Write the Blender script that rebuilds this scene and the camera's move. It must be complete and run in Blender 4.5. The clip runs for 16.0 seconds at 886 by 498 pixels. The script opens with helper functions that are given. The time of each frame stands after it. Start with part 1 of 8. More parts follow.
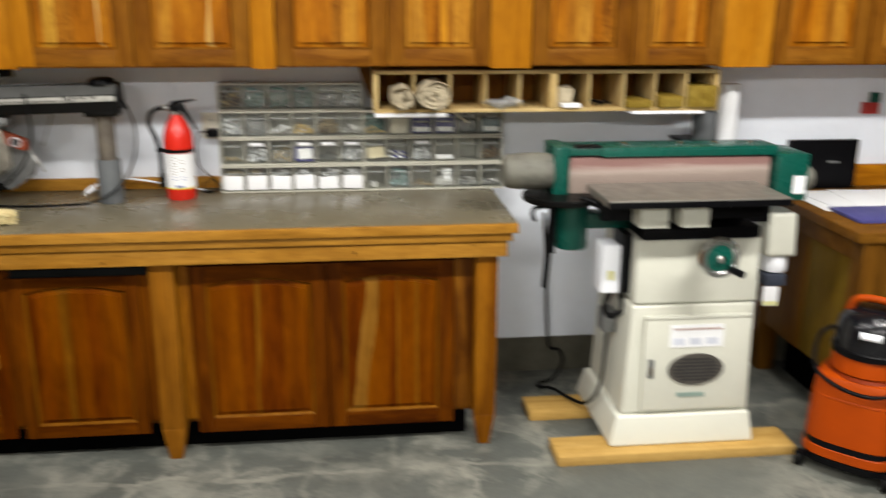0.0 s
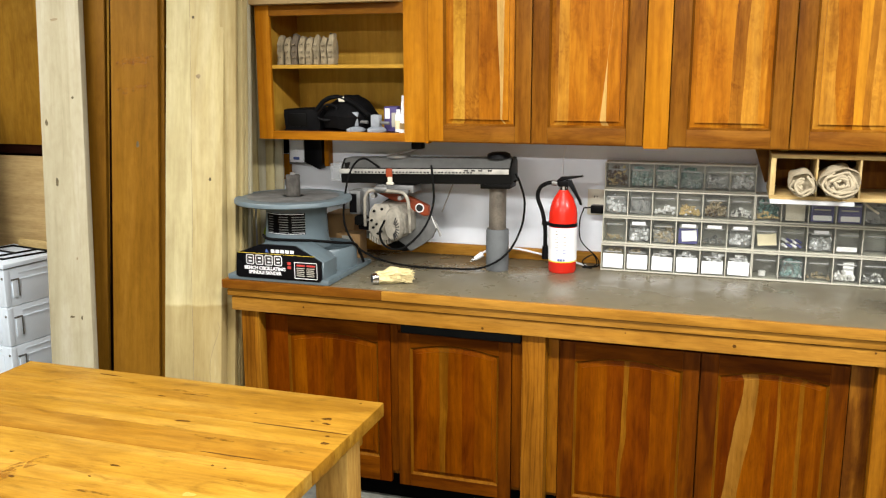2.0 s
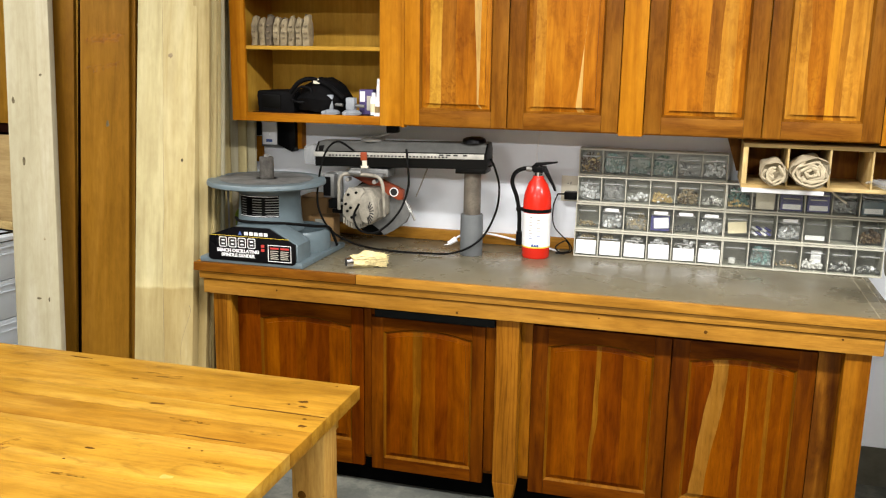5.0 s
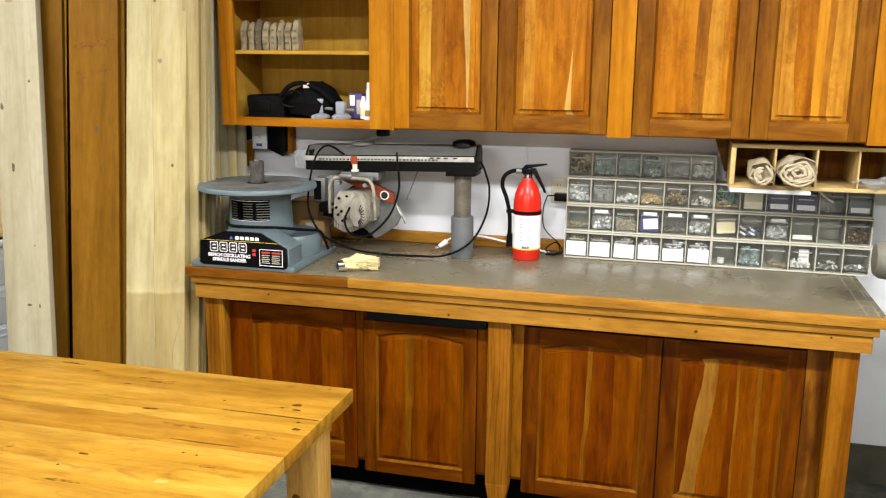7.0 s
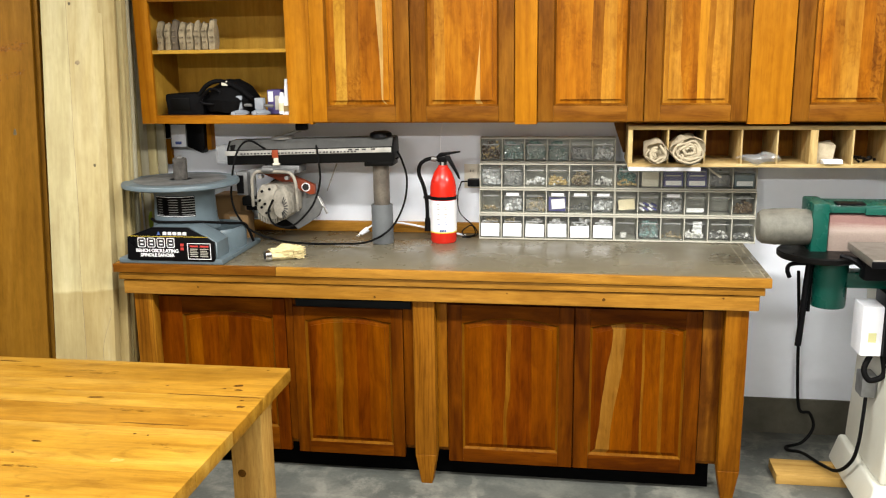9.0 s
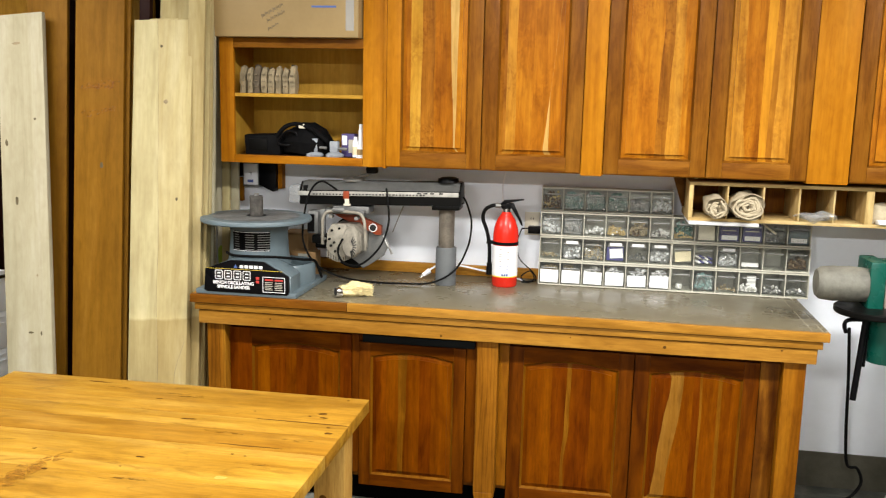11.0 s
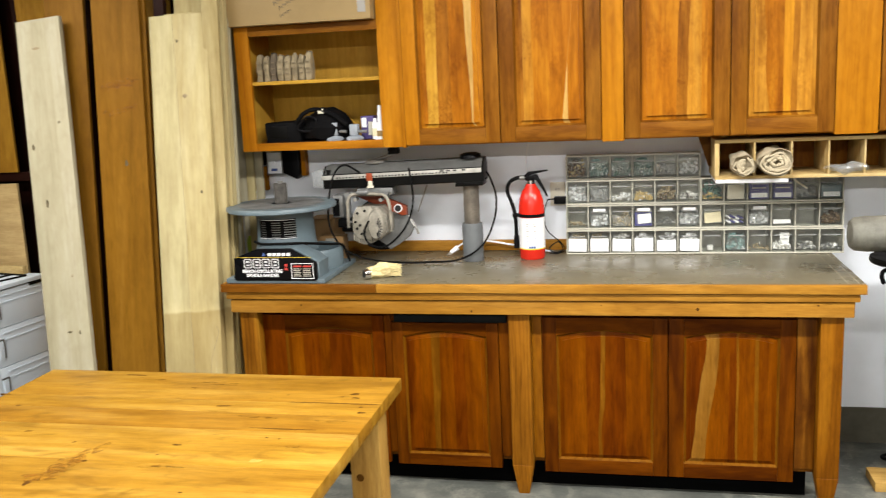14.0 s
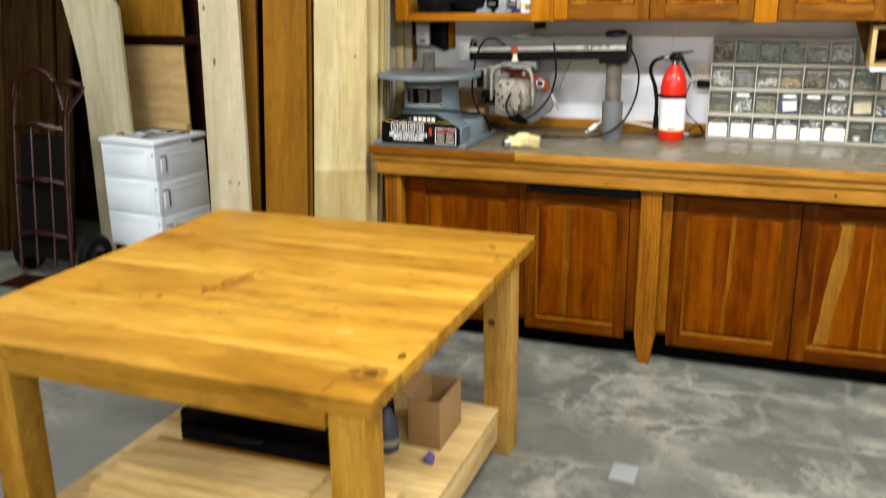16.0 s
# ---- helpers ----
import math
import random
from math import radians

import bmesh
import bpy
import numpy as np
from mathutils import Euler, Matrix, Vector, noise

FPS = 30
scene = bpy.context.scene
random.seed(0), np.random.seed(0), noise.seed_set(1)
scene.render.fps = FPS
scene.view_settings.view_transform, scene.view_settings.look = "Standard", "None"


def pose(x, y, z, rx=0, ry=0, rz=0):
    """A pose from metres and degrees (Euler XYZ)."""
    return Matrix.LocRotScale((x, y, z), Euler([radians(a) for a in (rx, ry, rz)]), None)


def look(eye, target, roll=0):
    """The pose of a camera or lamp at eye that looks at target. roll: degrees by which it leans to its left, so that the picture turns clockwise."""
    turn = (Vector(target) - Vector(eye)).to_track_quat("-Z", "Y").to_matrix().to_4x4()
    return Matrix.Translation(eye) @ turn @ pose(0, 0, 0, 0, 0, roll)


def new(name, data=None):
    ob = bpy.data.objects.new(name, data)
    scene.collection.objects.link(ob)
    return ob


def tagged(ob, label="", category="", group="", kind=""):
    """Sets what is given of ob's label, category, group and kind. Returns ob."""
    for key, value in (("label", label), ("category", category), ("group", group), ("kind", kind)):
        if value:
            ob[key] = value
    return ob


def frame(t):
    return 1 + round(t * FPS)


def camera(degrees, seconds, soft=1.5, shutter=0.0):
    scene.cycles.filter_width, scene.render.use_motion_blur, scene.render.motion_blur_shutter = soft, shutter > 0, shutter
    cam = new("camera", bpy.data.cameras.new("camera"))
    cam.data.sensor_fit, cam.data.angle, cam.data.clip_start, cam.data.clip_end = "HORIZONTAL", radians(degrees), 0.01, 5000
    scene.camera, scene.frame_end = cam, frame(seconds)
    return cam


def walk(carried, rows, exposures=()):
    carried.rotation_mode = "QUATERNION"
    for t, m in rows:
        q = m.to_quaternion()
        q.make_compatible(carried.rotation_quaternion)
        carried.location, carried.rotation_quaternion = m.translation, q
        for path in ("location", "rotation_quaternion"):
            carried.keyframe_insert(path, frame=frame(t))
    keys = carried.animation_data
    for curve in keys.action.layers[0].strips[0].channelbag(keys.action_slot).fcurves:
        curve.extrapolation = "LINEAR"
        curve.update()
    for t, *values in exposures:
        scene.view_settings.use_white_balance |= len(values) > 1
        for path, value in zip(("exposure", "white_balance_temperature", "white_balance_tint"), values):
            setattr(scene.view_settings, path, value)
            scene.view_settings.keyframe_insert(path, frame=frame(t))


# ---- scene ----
cam = camera(53.0, 16.0, 1.15, 0.45)
PATH = [
    (0, (1.936, -3.841, 1.73), (2.152, -1.932, 1.173), 0.3),
    (0.5, (1.877, -3.802, 1.757), (1.699, -1.87, 1.272), -0.8),
    (1, (1.891, -3.777, 1.746), (1.42, -1.888, 1.287), 0.1),
    (1.5, (1.927, -3.757, 1.75), (1.33, -1.899, 1.309), -0.8),
    (2, (1.914, -3.776, 1.746), (1.311, -1.912, 1.345), -0.2),
    (2.5, (1.899, -3.792, 1.736), (1.326, -1.916, 1.343), 2.0),
    (3, (1.899, -3.789, 1.739), (1.355, -1.907, 1.337), 1.9),
    (3.5, (1.887, -3.782, 1.742), (1.349, -1.903, 1.32), 2.0),
    (4, (1.878, -3.789, 1.739), (1.339, -1.912, 1.307), 1.4),
    (6.5, (1.874, -3.792, 1.742), (1.356, -1.909, 1.312), 0.7),
    (7, (1.872, -3.805, 1.742), (1.371, -1.916, 1.317), 0.5),
    (7.5, (1.862, -3.836, 1.739), (1.438, -1.927, 1.32), -0.7),
    (8, (1.848, -3.906, 1.727), (1.525, -1.978, 1.305), -0.6),
    (8.2, (1.875, -3.924, 1.737), (1.574, -1.996, 1.298), -1.0),
    (10.3, (1.761, -4.16, 1.746), (1.444, -2.223, 1.36), 0.6),
    (10.5, (1.73, -4.175, 1.758), (1.415, -2.232, 1.402), 1.2),
    (11, (1.675, -4.184, 1.749), (1.34, -2.24, 1.417), 1.3),
    (11.5, (1.675, -4.182, 1.741), (1.301, -2.244, 1.418), 1.2),
    (12, (1.676, -4.186, 1.732), (1.282, -2.254, 1.401), 0.4),
    (12.5, (1.69, -4.197, 1.73), (1.27, -2.272, 1.387), 0.4),
    (13, (1.685, -4.215, 1.719), (1.237, -2.295, 1.379), -0.0),
    (13.5, (1.665, -4.238, 1.718), (1.168, -2.331, 1.375), -2.3),
    (14, (1.723, -4.169, 1.72), (1.305, -2.248, 1.351), -2.7),
    (14.5, (1.84, -4.023, 1.744), (1.399, -2.109, 1.368), -5.3),
    (15, (1.904, -3.916, 1.726), (1.425, -2.02, 1.308), -7.9),
    (15.5, (1.792, -4.107, 1.703), (1.127, -2.267, 1.286), -3.9),
    (16, (1.724, -4.374, 1.618), (1.048, -2.582, 1.044), -0.7),
]
walk(cam, [(t, look(eye, target, roll)) for t, eye, target, roll in PATH],
     [(0, -0.58), (0.3, -0.46), (0.6, -0.22), (1.0, -0.06), (15.2, -0.06), (15.6, -0.1), (16, -0.15)])

# ---- world and lights ----
world = bpy.data.worlds.new("room_world")
scene.world = world
world.use_nodes = True
world.node_tree.nodes["Background"].inputs[0].default_value = (0.5, 0.55, 0.62, 1)
world.node_tree.nodes["Background"].inputs[1].default_value = 0.0
# x, y, power of the unseen two-tube lamps, in three rows along the wall;
# the last one is added only to brighten the alcove
LAMPS = [(-1.15, -1.35, 13.2), (1.5, -1.35, 12.1), (3.75, -1.35, 18.0), (-1.15, -2.2, 66.0), (1.5, -2.2, 90.0), (3.75, -2.2, 124.0), (0.2, -5.6, 181.5), (2.9, -5.6, 195.0), (-2.5, -1.5, 30.0)]
CEIL = 2.85


# ---- materials ----
def material(name, rough=0.5, metal=0.0, spec=0.5):
    m = bpy.data.materials.new(name)
    m.use_nodes = True
    b = m.node_tree.nodes["Principled BSDF"]
    b.inputs["Roughness"].default_value = rough
    b.inputs["Metallic"].default_value = metal
    b.inputs["Specular IOR Level"].default_value = spec
    return m, m.node_tree, b


def rgb(c):
    return (c[0], c[1], c[2], 1.0)


def node(nt, kind, **values):
    n = nt.nodes.new(kind)
    for k, v in values.items():
        if k in n.inputs:
            n.inputs[k].default_value = v
    return n


def coords(nt, scale, shift=True):
    """Object coordinates, scaled, moved by the object's own random number."""
    tc = nt.nodes.new("ShaderNodeTexCoord")
    mp = nt.nodes.new("ShaderNodeMapping")
    mp.inputs["Scale"].default_value = scale
    if shift:
        info = nt.nodes.new("ShaderNodeObjectInfo")
        add = nt.nodes.new("ShaderNodeVectorMath")
        add.operation = "MULTIPLY_ADD"
        nt.links.new(info.outputs["Random"], add.inputs[0])
        add.inputs[1].default_value = (17.3, 11.9, 23.1)
        nt.links.new(tc.outputs["Object"], add.inputs[2])
        nt.links.new(add.outputs[0], mp.inputs["Vector"])
    else:
        nt.links.new(tc.outputs["Object"], mp.inputs["Vector"])
    return mp.outputs["Vector"]


def ramp(nt, source, stops):
    r = nt.nodes.new("ShaderNodeValToRGB")
    el = r.color_ramp.elements
    while len(el) < len(stops):
        el.new(0.5)
    for e, (p, c) in zip(el, stops):
        e.position, e.color = p, rgb(c)
    nt.links.new(source, r.inputs[0])
    return r.outputs[0]


def blend(nt, fac, a, b, mode="MIX"):
    n = nt.nodes.new("ShaderNodeMix")
    n.data_type, n.blend_type = "RGBA", mode
    for src, sock in ((fac, n.inputs[0]), (a, n.inputs[6]), (b, n.inputs[7])):
        if isinstance(src, (int, float)):
            sock.default_value = src
        elif isinstance(src, tuple):
            sock.default_value = rgb(src)
        else:
            nt.links.new(src, sock)
    return n.outputs[2]


def bump(nt, b, height, strength=0.2, dist=0.002):
    n = node(nt, "ShaderNodeBump", Strength=strength, Distance=dist)
    nt.links.new(height, n.inputs["Height"])
    nt.links.new(n.outputs[0], b.inputs["Normal"])


def noise_tex(nt, vec, scale, detail=4.0, rough=0.55, distort=0.0):
    n = node(nt, "ShaderNodeTexNoise", Scale=scale, Detail=detail, Roughness=rough, Distortion=distort)
    nt.links.new(vec, n.inputs["Vector"])
    return n.outputs[0]


TONE = 0.88  # all woods are a little darker than their swatches


def wood(name, dark, mid, light, axis="z", rough=0.4, knots=0.0, vary=0.5, figure=1.0, stains=0.0, grain_w=0.6, blotch=0.0, spec=0.07, curl=0.0, band=None, pores=0.55, rings=1.3, scuff=0.0, cloud=0.5):
    m, nt, b = material(name, rough, 0.0, spec)
    dark, mid, light = (tuple(TONE * k for k in c) for c in (dark, mid, light))

    def along(lengthwise, crosswise):
        """Coordinates stretched along the grain."""
        return coords(nt, tuple(lengthwise if a == axis else crosswise for a in "xyz"))

    v = along(0.7, 7.0)
    figure_n = noise_tex(nt, v, 1.6, 3.0, 0.5, 1.2)
    fine = noise_tex(nt, v, 14.0, 5.0, 0.65, 0.3)
    wave = node(nt, "ShaderNodeTexWave", Scale=rings, Distortion=7.0, Detail=3.0)
    wave.inputs["Detail Scale"].default_value = 1.2
    wave.bands_direction = "X" if axis != "x" else "Y"
    nt.links.new(v, wave.inputs["Vector"])
    col = ramp(nt, figure_n, [(0.25, dark), (0.5, mid), (0.78, light)])
    ring = ramp(nt, wave.outputs[1], [(0.0, (0.70, 0.65, 0.60)), (0.5, (1, 1, 1)), (1.0, (0.9, 0.88, 0.85))])
    col = blend(nt, 0.65 * figure, col, ring, "MULTIPLY")
    grain = ramp(nt, fine, [(0.3, (0.68, 0.64, 0.58)), (0.6, (1.07, 1.07, 1.07))])
    col = blend(nt, grain_w, col, grain, "MULTIPLY")
    # open pores and short streaks, a few millimetres wide
    pore = noise_tex(nt, along(4.0, 80.0), 3.2, 3.0, 0.6, 0.2)
    col = blend(nt, pores, col, ramp(nt, pore, [(0.30, (0.60, 0.55, 0.50)), (0.45, (1, 1, 1)), (0.72, (1.10, 1.11, 1.12))]), "MULTIPLY")
    # cloudy sheen of the planed surface, mottled into the base colour
    mottle = noise_tex(nt, along(6.0, 13.0), 2.4, 4.0, 0.6, 0.6)
    col = blend(nt, cloud, col, ramp(nt, mottle, [(0.33, (0.82, 0.79, 0.76)), (0.52, (1, 1, 1)), (0.68, (1.10, 1.12, 1.14))]), "MULTIPLY")
    if blotch:
        bl = noise_tex(nt, along(2.6, 9.0), 1.7, 5.0, 0.6, 0.9)
        col = blend(nt, blotch, col, ramp(nt, bl, [(0.32, (0.52, 0.42, 0.34)), (0.52, (1, 1, 1)), (0.7, (1.2, 1.22, 1.25))]), "MULTIPLY")
    if curl:
        cv = along(1.3, 1.5)
        cl = noise_tex(nt, cv, 24.0, 4.0, 0.6, 1.6)
        dapple = ramp(nt, cl, [(0.40, (0.52, 0.40, 0.34)), (0.50, (0.86, 0.80, 0.76)), (0.57, (1, 1, 1))])
        where = ramp(nt, noise_tex(nt, cv, 3.2, 2.0), [(0.46, (0, 0, 0)), (0.60, (curl, curl, curl))])
        col = blend(nt, where, col, blend(nt, 1.0, col, dapple, "MULTIPLY"))
    if band:
        tc = nt.nodes.new("ShaderNodeTexCoord")
        sep = nt.nodes.new("ShaderNodeSeparateXYZ")
        nt.links.new(tc.outputs["Object"], sep.inputs[0])
        wob = nt.nodes.new("ShaderNodeMath")
        wob.operation = "MULTIPLY_ADD"
        nt.links.new(noise_tex(nt, tc.outputs["Object"], 6.0, 3.0), wob.inputs[0])
        wob.inputs[1].default_value = 0.06
        nt.links.new(sep.outputs[2], wob.inputs[2])
        lo = ramp(nt, wob.outputs[0], [(band - 0.012, (0.84, 0.77, 0.66)), (band, (1.14, 1.13, 1.12)), (band + 0.05, (1, 1, 1))])
        col = blend(nt, 1.0, col, lo, "MULTIPLY")
        grime = noise_tex(nt, coords(nt, (3.0, 3.0, 0.8)), 3.0, 5.0, 0.65, 0.5)
        col = blend(nt, 0.6, col, ramp(nt, grime, [(0.35, (0.78, 0.74, 0.70)), (0.58, (1, 1, 1))]), "MULTIPLY")
    info = nt.nodes.new("ShaderNodeObjectInfo")
    tint = ramp(nt, info.outputs["Random"], [(0.0, (1 - vary * 0.62, 1 - vary * 0.7, 1 - vary * 0.75)), (0.35, (1, 1, 1)), (0.62, (1 - vary * 0.3, 1 - vary * 0.33, 1 - vary * 0.3)), (1.0, (1 + vary * 0.25, 1 + vary * 0.35, 1 + vary * 0.55))])
    col = blend(nt, 1.0, col, tint, "MULTIPLY")
    if knots:
        kv = along(0.9, 2.2)
        vo = node(nt, "ShaderNodeTexVoronoi", Scale=knots)
        nt.links.new(kv, vo.inputs["Vector"])
        km = ramp(nt, vo.outputs["Distance"], [(0.035, (1, 1, 1)), (0.085, (0, 0, 0))])
        pick = ramp(nt, noise_tex(nt, kv, knots * 0.8, 1.0), [(0.5, (0, 0, 0)), (0.56, (1, 1, 1))])
        km = blend(nt, 1.0, km, pick, "MULTIPLY")
        col = blend(nt, km, col, tuple(c * 0.3 for c in dark))
    if stains:
        st = noise_tex(nt, along(1.0, 2.6), stains, 4.0, 0.62, 0.8)
        col = blend(nt, ramp(nt, st, [(0.56, (0, 0, 0)), (0.72, (0.7, 0.7, 0.7))]), col, tuple(c * 0.55 for c in dark))
    if scuff:
        # ticks and scrapes of use, short and ragged, in loose groups
        tick = noise_tex(nt, along(9.0, 34.0), 2.0, 5.0, 0.7, 0.5)
        crowd = ramp(nt, noise_tex(nt, along(1.6, 3.0), 2.0, 3.0, 0.6), [(0.44, (0.1, 0.1, 0.1)), (0.60, (1, 1, 1))])
        mask = blend(nt, 1.0, ramp(nt, tick, [(0.60, (0, 0, 0)), (0.70, (scuff, scuff, scuff))]), crowd, "MULTIPLY")
        col = blend(nt, mask, col, tuple(c * 0.5 for c in dark))
    nt.links.new(col, b.inputs["Base Color"])
    rr = ramp(nt, fine, [(0.2, (rough + 0.12,) * 3), (0.8, (rough - 0.06,) * 3)])
    nt.links.new(rr, b.inputs["Roughness"])
    bump(nt, b, pore, 0.3, 0.0012)
    return m


def paint(name, colour, rough=0.45, metal=0.0, dirt=0.25, scale=5.0, bumpy=0.06, spec=0.4):
    m, nt, b = material(name, rough, metal, spec)
    if max(colour) < 0.6:
        colour = tuple(TONE * k for k in colour)
    v = coords(nt, (1, 1, 1))
    big = noise_tex(nt, v, scale, 5.0, 0.6)
    small = noise_tex(nt, v, scale * 14, 3.0, 0.6)
    d = tuple(c * (1 - dirt) for c in colour)
    col = ramp(nt, big, [(0.3, d), (0.62, colour)])
    col = blend(nt, 0.25 * dirt / 0.25, col, ramp(nt, small, [(0.35, (0.8, 0.8, 0.78)), (0.6, (1, 1, 1))]), "MULTIPLY")
    nt.links.new(col, b.inputs["Base Color"])
    nt.links.new(ramp(nt, big, [(0.3, (min(1, rough + 0.15),) * 3), (0.7, (max(0.03, rough - 0.05),) * 3)]), b.inputs["Roughness"])
    bump(nt, b, small, bumpy, 0.002)
    return m


def clear_plastic(name, tint=(0.93, 0.95, 0.95), gloss=0.07, haze=0.05):
    """Thin clear plastic: see-through, with a gloss and a milky haze."""
    m = bpy.data.materials.new(name)
    m.use_nodes = True
    nt = m.node_tree
    nt.nodes.remove(nt.nodes["Principled BSDF"])
    out = nt.nodes["Material Output"]
    tr = nt.nodes.new("ShaderNodeBsdfTransparent")
    tr.inputs[0].default_value = rgb(tint)
    gl = nt.nodes.new("ShaderNodeBsdfGlossy")
    gl.inputs["Roughness"].default_value = 0.12
    di = nt.nodes.new("ShaderNodeBsdfDiffuse")
    di.inputs[0].default_value = (0.7, 0.72, 0.72, 1)
    a = nt.nodes.new("ShaderNodeMixShader")
    a.inputs[0].default_value = haze
    c = nt.nodes.new("ShaderNodeMixShader")
    c.inputs[0].default_value = gloss
    nt.links.new(tr.outputs[0], a.inputs[1])
    nt.links.new(di.outputs[0], a.inputs[2])
    nt.links.new(a.outputs[0], c.inputs[1])
    nt.links.new(gl.outputs[0], c.inputs[2])
    nt.links.new(c.outputs[0], out.inputs[0])
    return m


def ragged(name, colour, cover=0.5, scale=60.0):
    """A stain that has soaked in unevenly: see-through in ragged patches."""
    m, nt, b = material(name, 0.5, 0.0, 0.08)
    out = nt.nodes["Material Output"]
    n = noise_tex(nt, coords(nt, (0.5, 1, 1)), scale, 5.0, 0.7, 0.6)
    nt.links.new(ramp(nt, n, [(0.3, tuple(k * 0.7 for k in colour)), (0.7, colour)]), b.inputs["Base Color"])
    tr = nt.nodes.new("ShaderNodeBsdfTransparent")
    mix = nt.nodes.new("ShaderNodeMixShader")
    nt.links.new(ramp(nt, n, [(0.62 - 0.3 * cover, (0, 0, 0)), (0.86 - 0.3 * cover, (0.85, 0.85, 0.85))]), mix.inputs[0])
    nt.links.new(tr.outputs[0], mix.inputs[1])
    nt.links.new(b.outputs[0], mix.inputs[2])
    nt.links.new(mix.outputs[0], out.inputs[0])
    return m


def glow(name, colour, strength):
    m = bpy.data.materials.new(name)
    m.use_nodes = True
    b = m.node_tree.nodes["Principled BSDF"]
    b.inputs["Emission Color"].default_value = rgb(colour)
    b.inputs["Emission Strength"].default_value = strength
    return m


CH = dict(dark=(0.2386, 0.0687, 0.0028), mid=(0.4030, 0.1365, 0.0055), light=(0.5100, 0.2067, 0.0120))
UPPER = {
    "mid": wood("cherry_mid", axis="z", rough=0.36, vary=0.2, figure=0.45, grain_w=0.4, blotch=0.6, curl=0.35, pores=0.4, **CH),
    "deep": wood("cherry_deep", (0.1902, 0.0604, 0.0058), (0.3443, 0.1258, 0.0091), (0.4711, 0.1962, 0.0150), "z", 0.36, vary=0.25, figure=0.5, grain_w=0.45, blotch=0.65, curl=0.7, pores=0.4),
    "cream_gold": wood("cherry_cream_gold", (0.4386, 0.1995, 0.0156), (0.5610, 0.2898, 0.0292), (0.6222, 0.3562, 0.0551), "z", 0.36, vary=0.1, figure=0.4, grain_w=0.35, blotch=0.45, curl=0.45, pores=0.3),
    "gold": wood("cherry_gold", (0.4137, 0.1539, 0.0078), (0.5622, 0.2411, 0.0142), (0.6365, 0.3078, 0.0271), "z", 0.36, vary=0.1, figure=0.3, grain_w=0.3, blotch=0.3, pores=0.3),
    "pale": wood("cherry_pale", (0.3685, 0.1404, 0.0103), (0.5194, 0.2288, 0.0205), (0.6030, 0.3049, 0.0432), "z", 0.36, vary=0.25, figure=0.6, grain_w=0.4, blotch=0.6, curl=0.35, pores=0.4),
    "cream": wood("cherry_sapwood", (0.4620, 0.2518, 0.0531), (0.5712, 0.3493, 0.0974), (0.6300, 0.4225, 0.1505), "z", 0.36, vary=0.12, figure=0.5, grain_w=0.3, blotch=0.3),
}
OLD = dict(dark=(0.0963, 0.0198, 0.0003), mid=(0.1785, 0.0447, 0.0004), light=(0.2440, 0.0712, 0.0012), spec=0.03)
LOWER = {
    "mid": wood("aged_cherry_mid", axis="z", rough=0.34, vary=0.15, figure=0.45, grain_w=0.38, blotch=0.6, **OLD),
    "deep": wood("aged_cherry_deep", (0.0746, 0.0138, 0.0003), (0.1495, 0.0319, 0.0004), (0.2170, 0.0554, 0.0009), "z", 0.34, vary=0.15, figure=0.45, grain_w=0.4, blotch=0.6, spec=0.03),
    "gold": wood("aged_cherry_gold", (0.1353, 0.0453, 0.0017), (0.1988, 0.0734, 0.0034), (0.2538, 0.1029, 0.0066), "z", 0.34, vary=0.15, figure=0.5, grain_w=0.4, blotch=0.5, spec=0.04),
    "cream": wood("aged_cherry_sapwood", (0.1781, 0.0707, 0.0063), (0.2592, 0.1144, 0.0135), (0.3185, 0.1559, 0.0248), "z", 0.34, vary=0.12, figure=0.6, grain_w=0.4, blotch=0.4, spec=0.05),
}
cherry = {"z": wood("streaked_cherry", axis="z", rough=0.36, vary=0.2, figure=0.9, grain_w=0.5, blotch=0.8, curl=0.4, dark=(0.063, 0.0168, 0.0017), mid=(0.1596, 0.0521, 0.0034), light=(0.336, 0.1386, 0.0118))}
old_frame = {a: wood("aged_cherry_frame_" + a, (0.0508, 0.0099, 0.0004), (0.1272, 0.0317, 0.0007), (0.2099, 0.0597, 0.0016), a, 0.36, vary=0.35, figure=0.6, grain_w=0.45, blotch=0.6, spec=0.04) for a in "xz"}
frame_cherry = {a: wood("cherry_frame_" + a, (0.1484, 0.0477, 0.0045), (0.2411, 0.0890, 0.0076), (0.3091, 0.1303, 0.0142), a, 0.36, vary=0.3, figure=0.5, grain_w=0.4, blotch=0.6) for a in "xz"}
leg_cherry = wood("orange_cherry", (0.1428, 0.0437, 0.0017), (0.252, 0.0882, 0.0034), (0.336, 0.1386, 0.0076), "z", 0.38, vary=0.2, figure=0.6, grain_w=0.4, blotch=0.6)
ring_fir = wood("ringed_fir", (0.16, 0.055, 0.003), (0.29, 0.11, 0.007), (0.38, 0.17, 0.014), "z", 0.4, vary=0.1, figure=1.4, grain_w=0.5, rings=2.4)
trim_fir = {a: wood("bench_fir_" + a, (0.3311, 0.1462, 0.0156), (0.4599, 0.2215, 0.0311), (0.5520, 0.2924, 0.0583), a, 0.36, vary=0.15, figure=1.1, grain_w=0.6, knots=1.3) for a in "xyz"}
